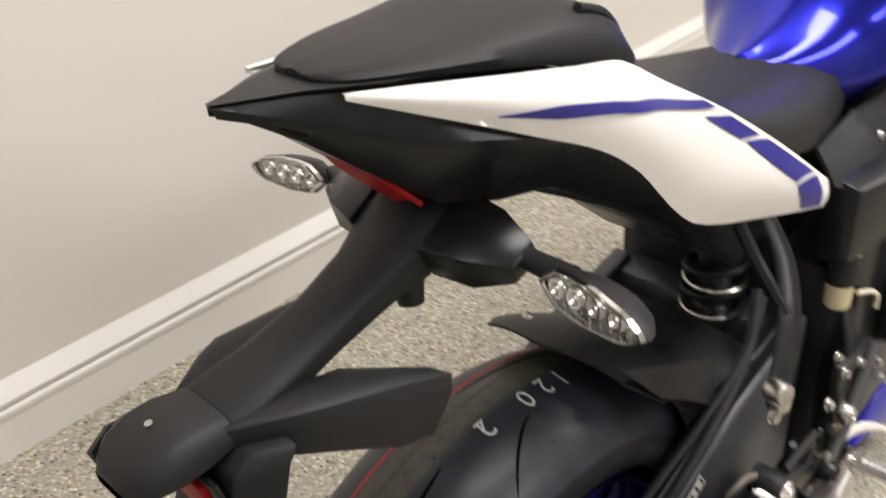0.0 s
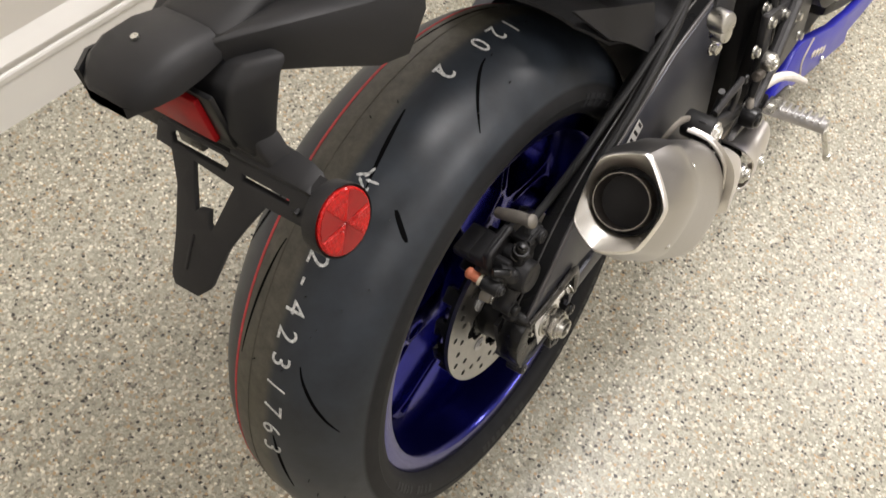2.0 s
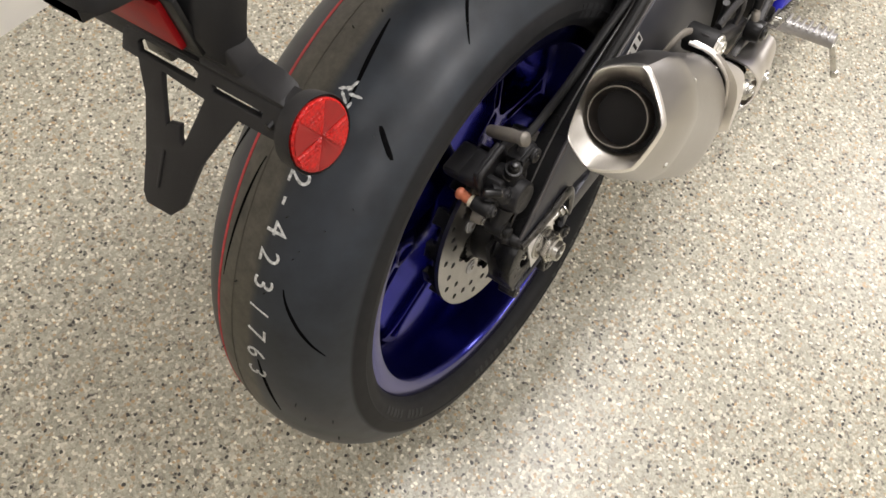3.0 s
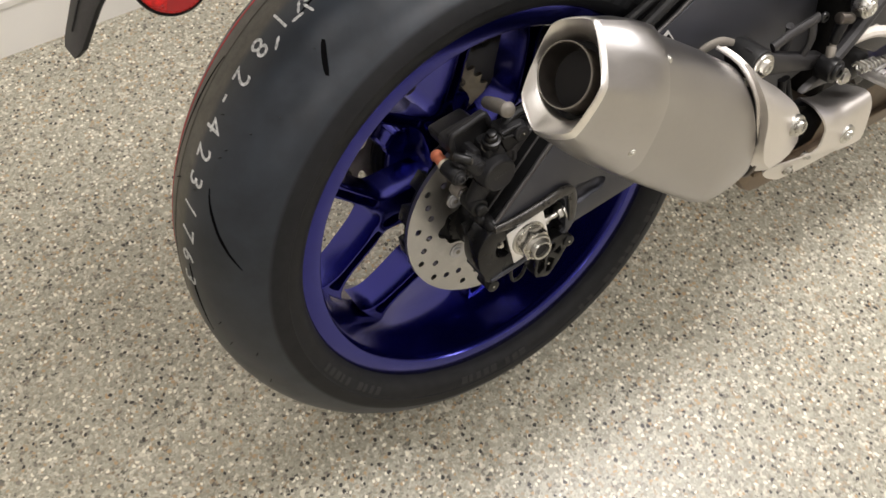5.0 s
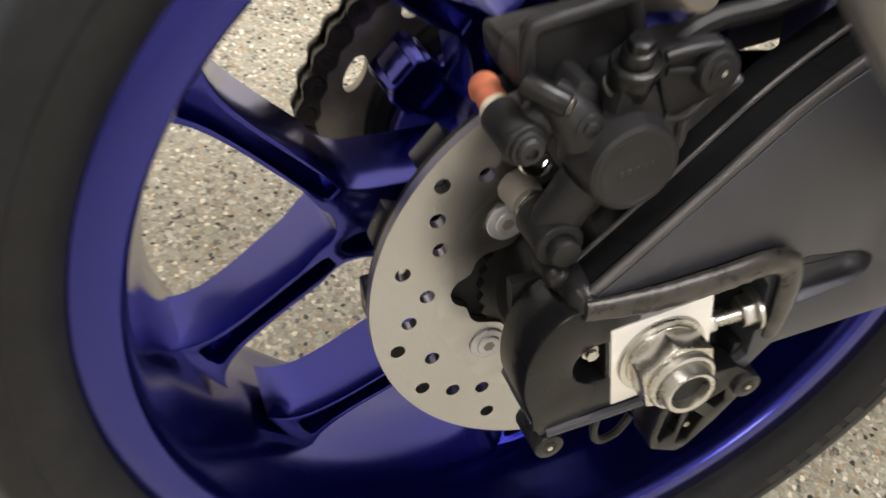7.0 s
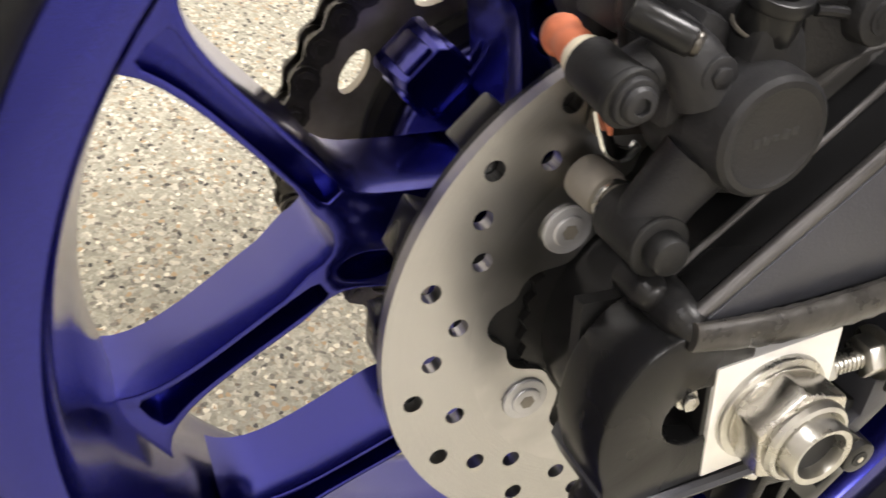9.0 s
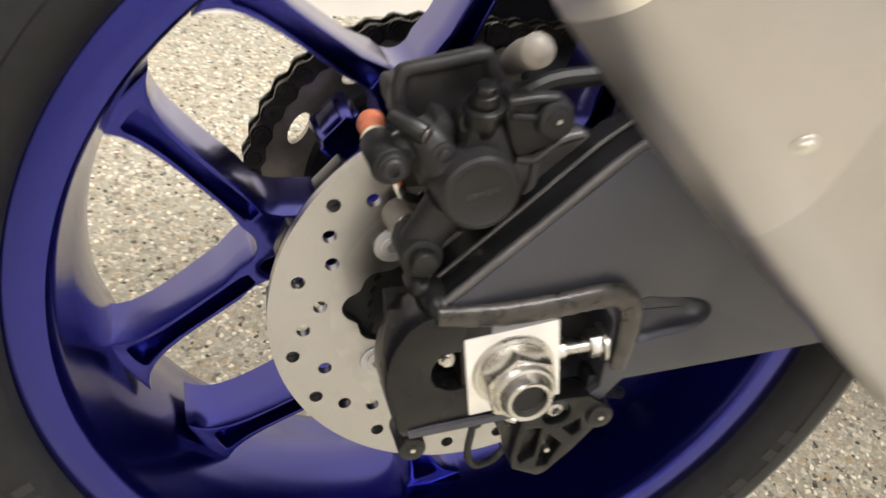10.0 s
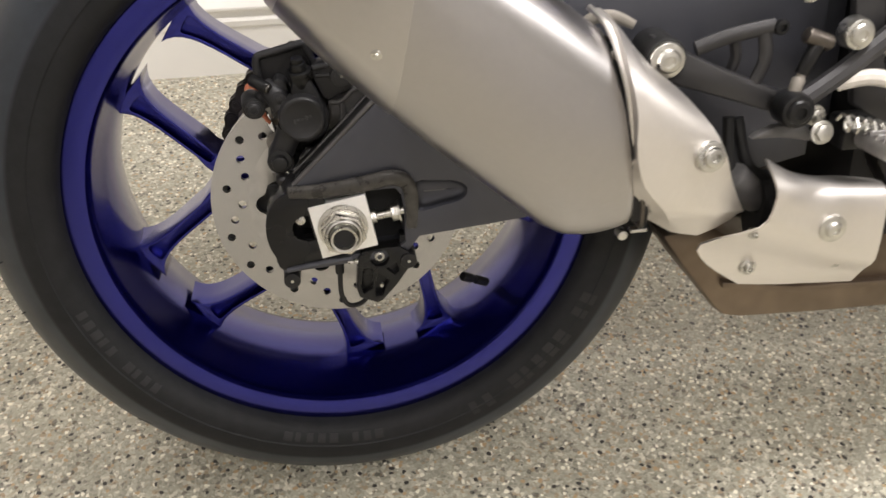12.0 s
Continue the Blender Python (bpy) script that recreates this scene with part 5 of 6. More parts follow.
        part("guard_bolt", merge(rod(q + Vector((0, 0.003, 0)), q + Vector((0.001, -0.003, 0.001)), 0.0120, 0.0112, 28, 0.001), socket_bolt(q + Vector((0.001, -0.0028, 0.001)), (0.1, -1, 0.1), 0.0080, 0.0050)), ZINC, g, "large bright domed bolt")
    part("hanger_bush", rod((0.2425, -0.160, 0.1395), (0.2425, -0.1965, 0.1395), 0.0165, 0.0160, 28, 0.003), RUBBER_BLACK, g, "black rubber hanger bush")
    part("bush_bolt", merge(rod((0.2425, -0.1960, 0.1395), (0.2425, -0.1995, 0.1395), 0.0140, 0.0130, 28, 0.001), socket_bolt((0.2425, -0.1992, 0.1395), (0, -1, 0), 0.0090, 0.0050)), ZINC, g, "large bright domed bolt")
    # link pipe with its pale clamp, from the strap down to the catalyst box
    part("pipe_clamp", rod((0.3050, -0.1900, 0.0420), (0.3330, -0.1840, 0.0160), 0.0135, 0.0125, 20, 0.004), TORQUE, bike, "grey clamp on the link pipe")
    part("link_pipe", tube([(0.20, -0.185, 0.095), (0.255, -0.175, 0.055), (0.305, -0.155, 0.020), (0.350, -0.130, -0.020), (0.40, -0.11, -0.06)], 0.026, 18), PIPE, bike, "dull steel link pipe between silencer and catalyst box")
    part("hanger", tube([(0.262, -0.185, 0.010), (0.300, -0.170, -0.002), (0.335, -0.160, -0.004)], 0.005, 8), PIPE, bike)
    # lower heat guard
    grid = [((-0.178, -0.165), [(0.3400, 0.0470), (0.3600, 0.0360), (0.380, 0.0280), (0.405, 0.0245), (0.428, 0.020)]),
            ((-0.212, -0.200), [(0.3215, 0.0620), (0.3460, 0.0470), (0.372, 0.0400), (0.400, 0.0350), (0.428, 0.030)]),
            ((-0.228, -0.212), [(0.3238, 0.0480), (0.3480, 0.0360), (0.374, 0.0290), (0.402, 0.0240), (0.428, 0.019)]),
            ((-0.230, -0.214), [(0.3240, 0.0320), (0.3490, 0.0160), (0.376, 0.0070), (0.402, 0.0010), (0.428, -0.004)]),
            ((-0.228, -0.212), [(0.3145, 0.0122), (0.3440, -0.0020), (0.374, -0.0160), (0.402, -0.0270), (0.428, -0.034)]),
            ((-0.200, -0.200), [(0.2815, -0.0115), (0.3370, -0.0300), (0.374, -0.0400), (0.402, -0.0450), (0.428, -0.049)]),
            ((-0.192, -0.192), [(0.2925, -0.0345), (0.3420, -0.0500), (0.376, -0.0550), (0.404, -0.0575), (0.428, -0.060)]),
            ((-0.186, -0.186), [(0.3250, -0.0595), (0.3560, -0.0632), (0.382, -0.0650), (0.406, -0.0665), (0.428, -0.068)])]
    rows = [catmull([(x, ys[0] + (ys[1] - ys[0]) * i / 4, z) for i, (x, z) in enumerate(pts)], 5) for ys, pts in grid]
    cols = [catmull([r[i] for r in rows], 3) for i in range(len(rows[0]))]
    h = part("heat_guard", shell(cols, 0.0018), GUARD, bike, "satin titanium heat guard bolted over the exhaust", 50)
    for p, r in (((0.3780, -0.2235, 0.0040), 0.0080), ((0.3266, -0.1955, -0.0386), 0.0050), ((0.3140, -0.2215, 0.0050), 0.0030), ((0.3990, -0.2010, -0.0385), 0.0034)):
        q = Vector(p)
        part("guard_bolt", merge(rod(q + Vector((0, 0.004, 0)), q + Vector((0, -0.0015, 0)), r * 1.5, r * 1.4, 24, 0.0006), socket_bolt(q + Vector((0, -0.0014, 0)), (0, -1, 0), r * 0.85, 0.004)), ZINC, h, "bright socket bolt")
    # near-black block fills the mouth in place of its shade
    part("mouth_shade", loft([[(x, y, z) for y, z in ((-0.204, 0.024), (-0.198, 0.034), (-0.170, 0.036), (-0.160, 0.005), (-0.176, -0.022), (-0.196, -0.010))] for x in (0.330, 0.356)]), DARK, h, "near-black block standing in for shade inside the heat guard")
    for pts in ([(0.304, -0.178, 0.086), (0.3065, -0.182, 0.052), (0.3156, -0.186, 0.026), (0.3280, -0.188, 0.012), (0.3420, -0.188, 0.005)], [(0.312, -0.176, 0.084), (0.3203, -0.182, 0.050), (0.3343, -0.184, 0.036), (0.3480, -0.184, 0.030)]):
        part("drain_hose", tube(pts, 0.0046, 10), RUBBER_BLACK, h, "thin black hose beside the exhaust")
    out = [(0.272, -0.030), (0.2935, -0.062), (0.3147, -0.090), (0.3290, -0.1100), (0.3390, -0.1190), (0.356, -0.1227), (0.434, -0.1258), (0.72, -0.132), (0.80, -0.12), (0.80, -0.03), (0.40, -0.022)]
    c = part("catalyst_box", prism(out, -0.142, -0.015, 0.006), CAT, bike, "heat-browned stainless catalyst box under the engine")
    part("box_flange", prism([(0.330, -0.078), (0.400, -0.0900), (0.72, -0.100), (0.72, -0.106), (0.400, -0.0960), (0.330, -0.084)], -0.150, -0.138, 0.001), CAT, c)


silencer()


# ---- tail: seat unit, side panels, lamps ----
TAIL = [(-0.212, 0.692, 0.002, 0.690, 0.004, 0.6885, 0.002), (-0.165, 0.690, 0.028, 0.672, 0.035, 0.655, 0.020), (-0.120, 0.683, 0.050, 0.650, 0.058, 0.616, 0.035), (-0.080, 0.676, 0.064, 0.640, 0.080, 0.583, 0.050),
        (-0.030, 0.666, 0.078, 0.628, 0.100, 0.566, 0.060), (0.020, 0.652, 0.090, 0.605, 0.113, 0.556, 0.065), (0.070, 0.630, 0.098, 0.566, 0.128, 0.526, 0.080), (0.120, 0.600, 0.104, 0.526, 0.132, 0.494, 0.085),
        (0.200, 0.550, 0.110, 0.472, 0.128, 0.436, 0.090), (0.300, 0.495, 0.110, 0.430, 0.120, 0.350, 0.090)]


def tail():
    rings = []
    for x, zt, wt, zm, wm, zb, wb in TAIL:
        half = [(0, zt), (wt, zt - 0.002), (wm, zm), (wm * 0.97, zm - 0.006), (wb, zb + 0.004), (wb * 0.9, zb), (0, zb)]
        ring = [(x, -y, z) for y, z in half] + [(x, y, z) for y, z in half[-2:0:-1]]
        rings.append(ring)
    t = part("tail_cowl", loft(rings), PLASTIC_GLOSS, bike, "black pointed tail cowl under the seat")
    part("tail_spine", loft([[(-0.214, -0.002, 0.6925), (-0.214, 0.002, 0.6925), (-0.212, 0, 0.690)], [(-0.165, -0.028, 0.691), (-0.165, 0.018, 0.691), (-0.165, 0, 0.668)], [(-0.118, -0.052, 0.686), (-0.118, 0.035, 0.686), (-0.118, 0, 0.640)], [(-0.07, -0.060, 0.680), (-0.07, 0.060, 0.680), (-0.07, 0, 0.630)]]), PLASTIC, t)
    part("tail_lamp", loft([[(-0.134, -0.012, 0.632), (-0.134, 0.014, 0.630), (-0.129, 0.0, 0.618)], [(-0.120, -0.020, 0.620), (-0.118, 0.024, 0.616), (-0.114, -0.002, 0.602)], [(-0.092, -0.036, 0.588), (-0.088, 0.034, 0.584), (-0.086, -0.004, 0.574)]]), TAILRED, t, "dark red tail lamp lens under the cowl")
    part("lamp_edge", tube([(-0.124, -0.021, 0.622), (-0.114, -0.0265, 0.6115), (-0.104, -0.032, 0.600), (-0.092, -0.0385, 0.586)], [0.0008, 0.0020, 0.0026, 0.0022], 8), TAILRED, t)
    part("undertray", loft([[(x, -w, z), (x, w, z), (x, w * 0.7, z - d), (x, -w * 0.7, z - d)] for x, w, z, d in ((-0.04, 0.045, 0.572, 0.012), (0.03, 0.050, 0.556, 0.014), (0.13, 0.060, 0.500, 0.016), (0.25, 0.085, 0.425, 0.03), (0.36, 0.10, 0.38, 0.04))]), PLASTIC, t)
    side_panel(-1, t)
    side_panel(1, t)
    return t


UPPER = [(-0.16, 0.058, 0.6945), (-0.115, 0.07, 0.6875), (-0.049, 0.085, 0.6755), (0.01, 0.094, 0.664), (0.0543, 0.1, 0.6544), (0.0911, 0.113, 0.6303), (0.1469, 0.135, 0.5936), (0.204, 0.158, 0.5482), (0.2787, 0.172, 0.4886)]
LOWER = [(-0.16, 0.0585, 0.69), (-0.12, 0.072, 0.671), (-0.082, 0.085, 0.653), (-0.041, 0.1, 0.633), (0.007, 0.115, 0.609), (0.042, 0.127, 0.58), (0.0995, 0.14, 0.5162), (0.1827, 0.163, 0.4911), (0.2583, 0.178, 0.4715)]
UP_LINE, LOW_LINE = catmull(UPPER, 4), catmull(LOWER, 4)


def panel_at(u, v, side, lift=0.0):
    """A place on a side panel: u from its rear tip to its front, v from its upper edge to its lower."""
    f = u * (len(UP_LINE) - 1)
    i = min(int(f), len(UP_LINE) - 2)
    a = UP_LINE[i].lerp(UP_LINE[i + 1], f - i)
    b = LOW_LINE[i].lerp(LOW_LINE[i + 1], f - i)
    q = a.lerp(b, v)
    out = 0.011 * math.sin(math.pi * v ** 1.25) * min(1, 3 * u) * min(1, 4 * (1 - u) + 0.3) + lift
    far = side > 0
    return Vector((q.x + (0.012 if far else 0), side * (q.y + out), q.z + out * 0.5 - (0.012 if far else 0)))


def side_panel(side, parent):
    rows = [[panel_at(u, v, side) for v in np.linspace(0, 1, 13)] for u in np.linspace(0, 1, 41)]
    p = part("side_panel", shell(rows, 0.003), WHITE, parent, "pearl white tail side panel with dark blue stripes", 50)

    def edge(line, i):
        xs = np.linspace(0, 1, len(line))
        return [float(np.interp(i, xs, [q[k] for q in line])) for k in (0, 1)]

    def stripe(upper, lower):
        """A decal between two edges given as (u, v) points."""
        grid = []
        for i in np.linspace(0, 1, 17):
            a, b = edge(upper, i), edge(lower, i)
            grid.append([panel_at(a[0] + (b[0] - a[0]) * j, a[1] + (b[1] - a[1]) * j, side, 0.0012) for j in np.linspace(0, 1, 5)])
        part("stripe", shell(grid, 0.0004), BLUE_DECAL, p, "dark blue stripe")

    for upper, lower in STRIPES:
        stripe(upper, lower)
    return p


STRIPES = [([(0.269, 0.860), (0.369, 0.625), (0.519, 0.488), (0.700, 0.030)], [(0.272, 0.864), (0.388, 0.788), (0.545, 0.580), (0.725, 0.040)]),
           ([(0.706, 0.175), (0.756, 0.045)], [(0.781, 0.213), (0.819, 0.075)]), ([(0.790, 0.213), (0.838, 0.070)], [(0.900, 0.500), (0.945, 0.130)]), ([(0.903, 0.560), (0.952, 0.170)], [(0.934, 0.960), (0.984, 0.960)])]


def seat():
    secs = [(-0.152, 0.018, 0.6950, 0.690), (-0.138, 0.036, 0.6962, 0.687), (-0.10, 0.054, 0.6962, 0.682), (-0.05, 0.068, 0.6950, 0.674), (0.0, 0.080, 0.6965, 0.664), (0.04, 0.087, 0.6965, 0.653), (0.068, 0.088, 0.6890, 0.643), (0.090, 0.085, 0.6745, 0.633), (0.105, 0.078, 0.6560, 0.622), (0.114, 0.066, 0.6370, 0.612)]
    rings = []
    for x, w, zt, zb in secs:
        half = [(0, zt), (w * 0.5, zt - 0.002), (w * 0.85, zt - (zt - zb) * 0.25), (w, zb + (zt - zb) * 0.35), (w * 0.97, zb), (0, zb - 0.002)]
        rings.append([(x, -y, z) for y, z in half] + [(x, y, z) for y, z in half[-2:0:-1]])
    fine = [catmull([r[i] for r in rings], 3) for i in range(len(rings[0]))]
    rings = [[fine[i][k] for i in range(len(fine))] for k in range(len(fine[0]))]
    s = part("passenger_seat", loft(rings), VINYL, bike, "dark grey vinyl passenger seat pad", 60)
    for k in (-1, 1):
        part("seat_piping", tube([(0.045, k * 0.0675, 0.6895), (0.071, k * 0.0675, 0.6800), (0.092, k * 0.0650, 0.6640), (0.106, k * 0.0600, 0.6460), (0.115, k * 0.0520, 0.6260)], 0.0042, 10), RUBBER_BLACK, s, "black piping round the front of the pad")
    secs = [(0.10, 0.090, 0.600, 0.560), (0.15, 0.104, 0.592, 0.550), (0.21, 0.118, 0.574, 0.525), (0.28, 0.124, 0.552, 0.495), (0.36, 0.120, 0.533, 0.468), (0.43, 0.108, 0.521, 0.452), (0.49, 0.094, 0.512, 0.440), (0.545, 0.080, 0.506, 0.434)]
    rings = []
    for x, w, zt, zb in secs:
        half = [(0, zt), (w * 0.55, zt - 0.004), (w * 0.88, zt - (zt - zb) * 0.28), (w, zb + (zt - zb) * 0.35), (w * 0.98, zb), (0, zb)]
        rings.append([(x, -y, z) for y, z in half] + [(x, y, z) for y, z in half[-2:0:-1]])
    fine = [catmull([r[i] for r in rings], 3) for i in range(len(rings[0]))]
    rings = [[fine[i][k] for i in range(len(fine))] for k in range(len(fine[0]))]
    part("rider_seat", loft(rings), VINYL, bike, "dark grey vinyl rider seat", 60)


def tank():
    secs = [(0.425, 0.020, 0.525, 0.490), (0.46, 0.050, 0.532, 0.47), (0.51, 0.078, 0.552, 0.452), (0.55, 0.098, 0.582, 0.446), (0.60, 0.140, 0.632, 0.478), (0.68, 0.166, 0.690, 0.482), (0.80, 0.175, 0.735, 0.49), (0.95, 0.170, 0.735, 0.50), (1.08, 0.13, 0.69, 0.52)]
    rings = []
    for x, w, zt, zb in secs:
        half = [(0, zt), (w * 0.45, zt - 0.010), (w * 0.80, zt - (zt - zb) * 0.22), (w * 0.98, zt - (zt - zb) * 0.45), (w, zb + (zt - zb) * 0.30), (w * 0.85, zb), (0, zb)]
        rings.append([(x, -y, z) for y, z in half] + [(x, y, z) for y, z in half[-2:0:-1]])
    fine = [catmull([r[i] for r in rings], 5) for i in range(len(rings[0]))]
    rings = [[fine[i][k] for i in range(len(fine))] for k in range(len(fine[0]))]
    rings = [[tuple(v) for v in catmull(r, 2, True)] for r in rings]
    part("fuel_tank", loft(rings), BLUE_GLOSS, bike, "glossy deep blue fuel tank", 60)
    # grey knee panel below the tank, with its screw
    grid = [[(0.385, -0.118, 0.462), (0.385, -0.130, 0.445), (0.385, -0.142, 0.425)], [(0.46, -0.104, 0.450), (0.46, -0.132, 0.428), (0.46, -0.158, 0.385)], [(0.54, -0.094, 0.443), (0.545, -0.128, 0.415), (0.55, -0.160, 0.365)],
            [(0.60, -0.146, 0.484), (0.61, -0.152, 0.430), (0.63, -0.168, 0.365)], [(0.70, -0.166, 0.486), (0.71, -0.174, 0.435), (0.72, -0.180, 0.375)], [(1.0, -0.176, 0.50), (1.0, -0.180, 0.45), (1.0, -0.182, 0.38)]]
    k = part("knee_panel", shell([catmull(c, 4) for c in grid], 0.004), PLASTIC, bike, "dark grey plastic panel below the tank", 60)
    part("panel_screw", socket_bolt((0.5400, -0.1260, 0.4190), (0, -1, 0.2), 0.0065, 0.004), ZINC, k)


def indicator(side):
    """A clear-lens turn signal on a rubber stalk; its lens faces the rear."""
    if side < 0:
        base, tip = Vector((-0.062, -0.122, 0.5430)), Vector((-0.087, -0.219, 0.5560))
    else:
        base, tip = Vector((-0.052, 0.118, 0.5370)), Vector((-0.049, 0.228, 0.5240))
    along = (tip - base).normalized()
    back = Vector((-0.85, side * -0.05, 0.12)).normalized()
    back = (back - along * back.dot(along)).normalized()
    up = along.cross(back).normalized()
    if up.z < 0:
        up = -up
    L = (tip - base).length
    shape = [(0.0, 0.001), (0.05, 0.0065), (0.16, 0.0135), (0.30, 0.0150), (0.55, 0.0142), (0.82, 0.0085), (0.97, 0.0010), (1.0, -0.003), (0.93, -0.0085), (0.80, -0.0128), (0.45, -0.0150), (0.16, -0.0120)]

    def ring(k, d):
        return [base + along * (L * (0.5 + (u - 0.5) * k)) + up * (h * k) + back * d for u, h in shape]

    body = part("indicator", loft([ring(0.30, -0.026), ring(0.66, -0.019), ring(0.94, -0.007), ring(1.02, 0.0), ring(1.0, 0.003), ring(0.94, 0.003), ring(0.90, -0.006)]), PLASTIC, bike, "black turn signal with a clear faceted lens", 45)
    part("bezel", loft([ring(1.00, 0.0020), ring(0.985, 0.0068), ring(0.92, 0.0068), ring(0.90, 0.0028)], True, False), CHROME, body, "bright lens rim")
    part("reflector_bowl", loft([ring(0.92, 0.002), ring(0.80, -0.004), ring(0.3, -0.006)]), BULB, body, "silvered reflector")
    for u in (0.17, 0.36, 0.55, 0.74):
        c = base + along * (L * u) + up * 0.0 + back * 0.001
        part("bulb_dome", loft([[c + along * (r * math.cos(a)) + up * (r * math.sin(a)) + back * d for a in (2 * math.pi * i / 14 for i in range(14))] for r, d in ((0.0098, -0.004), (0.0088, 0.0010), (0.0068, 0.0034), (0.0052, 0.0034), (0.0030, 0.0005), (0.0012, 0.0030))]), CHROME, body)
    part("lens", loft([ring(0.95, 0.0045), ring(0.93, 0.0080), ring(0.55, 0.0100)]), LENS, body, "clear plastic lens").visible_shadow = False
    root = Vector((-0.050, side * 0.082, 0.546))
    part("stalk", tube([root, root.lerp(base, 0.5) + Vector((0.004, 0, 0)), base + along * 0.012 - back * 0.014], [0.012, 0.0085, 0.0095], 12, 5), RUBBER_BLACK, body, "black rubber stalk")


def plate_hanger():
    """The black plastic mudguard extension that carries the plate lamp, reflectors and signals."""
    rows = []
    for x, w, z, d in ((-0.050, 0.048, 0.575, 0.030), (-0.080, 0.038, 0.560, 0.036), (-0.120, 0.028, 0.540, 0.030), (-0.165, 0.026, 0.5225, 0.024), (-0.215, 0.029, 0.509, 0.022), (-0.262, 0.034, 0.502, 0.024)):
        rows.append([(x, -w * 0.55, z + 0.003), (x, w * 0.55, z + 0.003), (x, w, z - 0.004), (x, w * 0.96, z - d), (x, -w * 0.96, z - d), (x, -w, z - 0.004)])
    h = part("plate_hanger", round_edges(loft(rows), 0.003, 30), PLASTIC, bike, "black plastic number-plate hanger with flared lower wings")
    for s in (-1, 1):
        top = [(-0.268, 0.030, 0.499), (-0.236, 0.050, 0.500), (-0.215, 0.060, 0.4985), (-0.160, 0.071, 0.486), (-0.116, 0.080, 0.4745)]
        inn = [(-0.268, 0.024, 0.500), (-0.236, 0.026, 0.500), (-0.205, 0.028, 0.498), (-0.178, 0.032, 0.494), (-0.160, 0.044, 0.489)]
        low = [(-0.262, 0.034, 0.474), (-0.236, 0.048, 0.466), (-0.205, 0.060, 0.454), (-0.165, 0.074, 0.436), (-0.140, 0.081, 0.434)]
        grid = [[(a[0], s * a[1], a[2]) for a in (i, t, l)] for i, t, l in zip(inn, top, low)]
        part("wing", round_edges(shell([catmull(r, 3) for r in grid], 0.005), 0.0012, 50), PLASTIC, h)
        part("signal_mount", round_edges(loft([[(x, s * y, z) for x, y, z in ((-0.100, 0.035, 0.552), (-0.045, 0.035, 0.580), (-0.036, 0.035, 0.545), (-0.085, 0.035, 0.522))], [(x, s * y, z) for x, y, z in ((-0.088, 0.072, 0.550), (-0.043, 0.072, 0.572), (-0.036, 0.072, 0.538), (-0.080, 0.072, 0.522))], [(x, s * y, z) for x, y, z in ((-0.070, 0.100, 0.546), (-0.046, 0.100, 0.556), (-0.042, 0.100, 0.538), (-0.066, 0.100, 0.530))]]), 0.003, 25), PLASTIC_GLOSS, h, "black signal mount")
    part("under_bolt", rod((-0.095, -0.020, 0.520), (-0.098, -0.024, 0.500), 0.012, 0.010, 16, 0.001), RUBBER_BLACK, h)
    # plate lamp cover
    rings = []
    for x, w, zt, zb in ((-0.262, 0.032, 0.5055, 0.486), (-0.285, 0.0345, 0.5100, 0.4845), (-0.305, 0.0350, 0.5095, 0.4840), (-0.320, 0.0325, 0.5050, 0.4845), (-0.330, 0.027, 0.498, 0.4855), (-0.335, 0.018, 0.4925, 0.487)):
        half = [(0, zt), (w * 0.68, zt - 0.0008), (w * 0.90, zt - 0.006), (w, zt - 0.014), (w * 0.98, zb), (0, zb)]
        rings.append([(x, -y, z) for y, z in half] + [(x, y, z) for y, z in half[-2:0:-1]])
    c = part("plate_lamp_cover", loft(rings), PLASTIC, bike, "black rounded plate lamp cover", 40)
    part("cover_screw", rod((-0.3000, 0.002, 0.5100), (-0.3003, 0.002, 0.5118), 0.0028, None, 10), ZINC, c)
    part("lamp_socket", rod((-0.312, 0.024, 0.480), (-0.316, 0.028, 0.462), 0.014, 0.013, 18, 0.003), PLASTIC, c)
    part("cover_lip", shell([[(-0.334, 0.026, 0.497), (-0.327, 0.034, 0.470)], [(-0.312, 0.046, 0.492), (-0.306, 0.048, 0.462)], [(-0.276, 0.052, 0.484), (-0.272, 0.054, 0.458)]], 0.003), PLASTIC, c)
    # box with the square red reflector
    b = part("hanger_box", round_edges(loft([[(x1, -w1, z1), (x1, w1 - 0.008, z1), (x0, w0 - 0.004, z1), (x0, -w0, z1)] for z1, x0, x1, w1, w0 in ((0.486, -0.262, -0.236, 0.064, 0.046), (0.474, -0.278, -0.244, 0.062, 0.046), (0.442, -0.284, -0.250, 0.057, 0.044), (0.424, -0.278, -0.253, 0.055, 0.044), (0.402, -0.264, -0.250, 0.060, 0.050))]), 0.004, 25), PLASTIC, bike, "black plastic box below the plate lamp")
    part("box_foot", round_edges(loft([[(-0.252, -0.055, 0.430), (-0.252, 0.048, 0.430), (-0.270, 0.044, 0.428), (-0.270, -0.046, 0.428)], [(-0.252, -0.068, 0.409), (-0.252, 0.06, 0.409), (-0.270, 0.06, 0.404), (-0.270, -0.062, 0.404)]]), 0.003, 30), PLASTIC, b)
    part("square_reflector", moved(box(0, 0, 0, 0.006, 0.070, 0.041, 0.0016), Matrix.Translation((-0.2880, 0.0050, 0.4500)) @ pose(0, 0, 0, 0, -11, 0)), TAILRED, b, "rectangular dark red reflector")
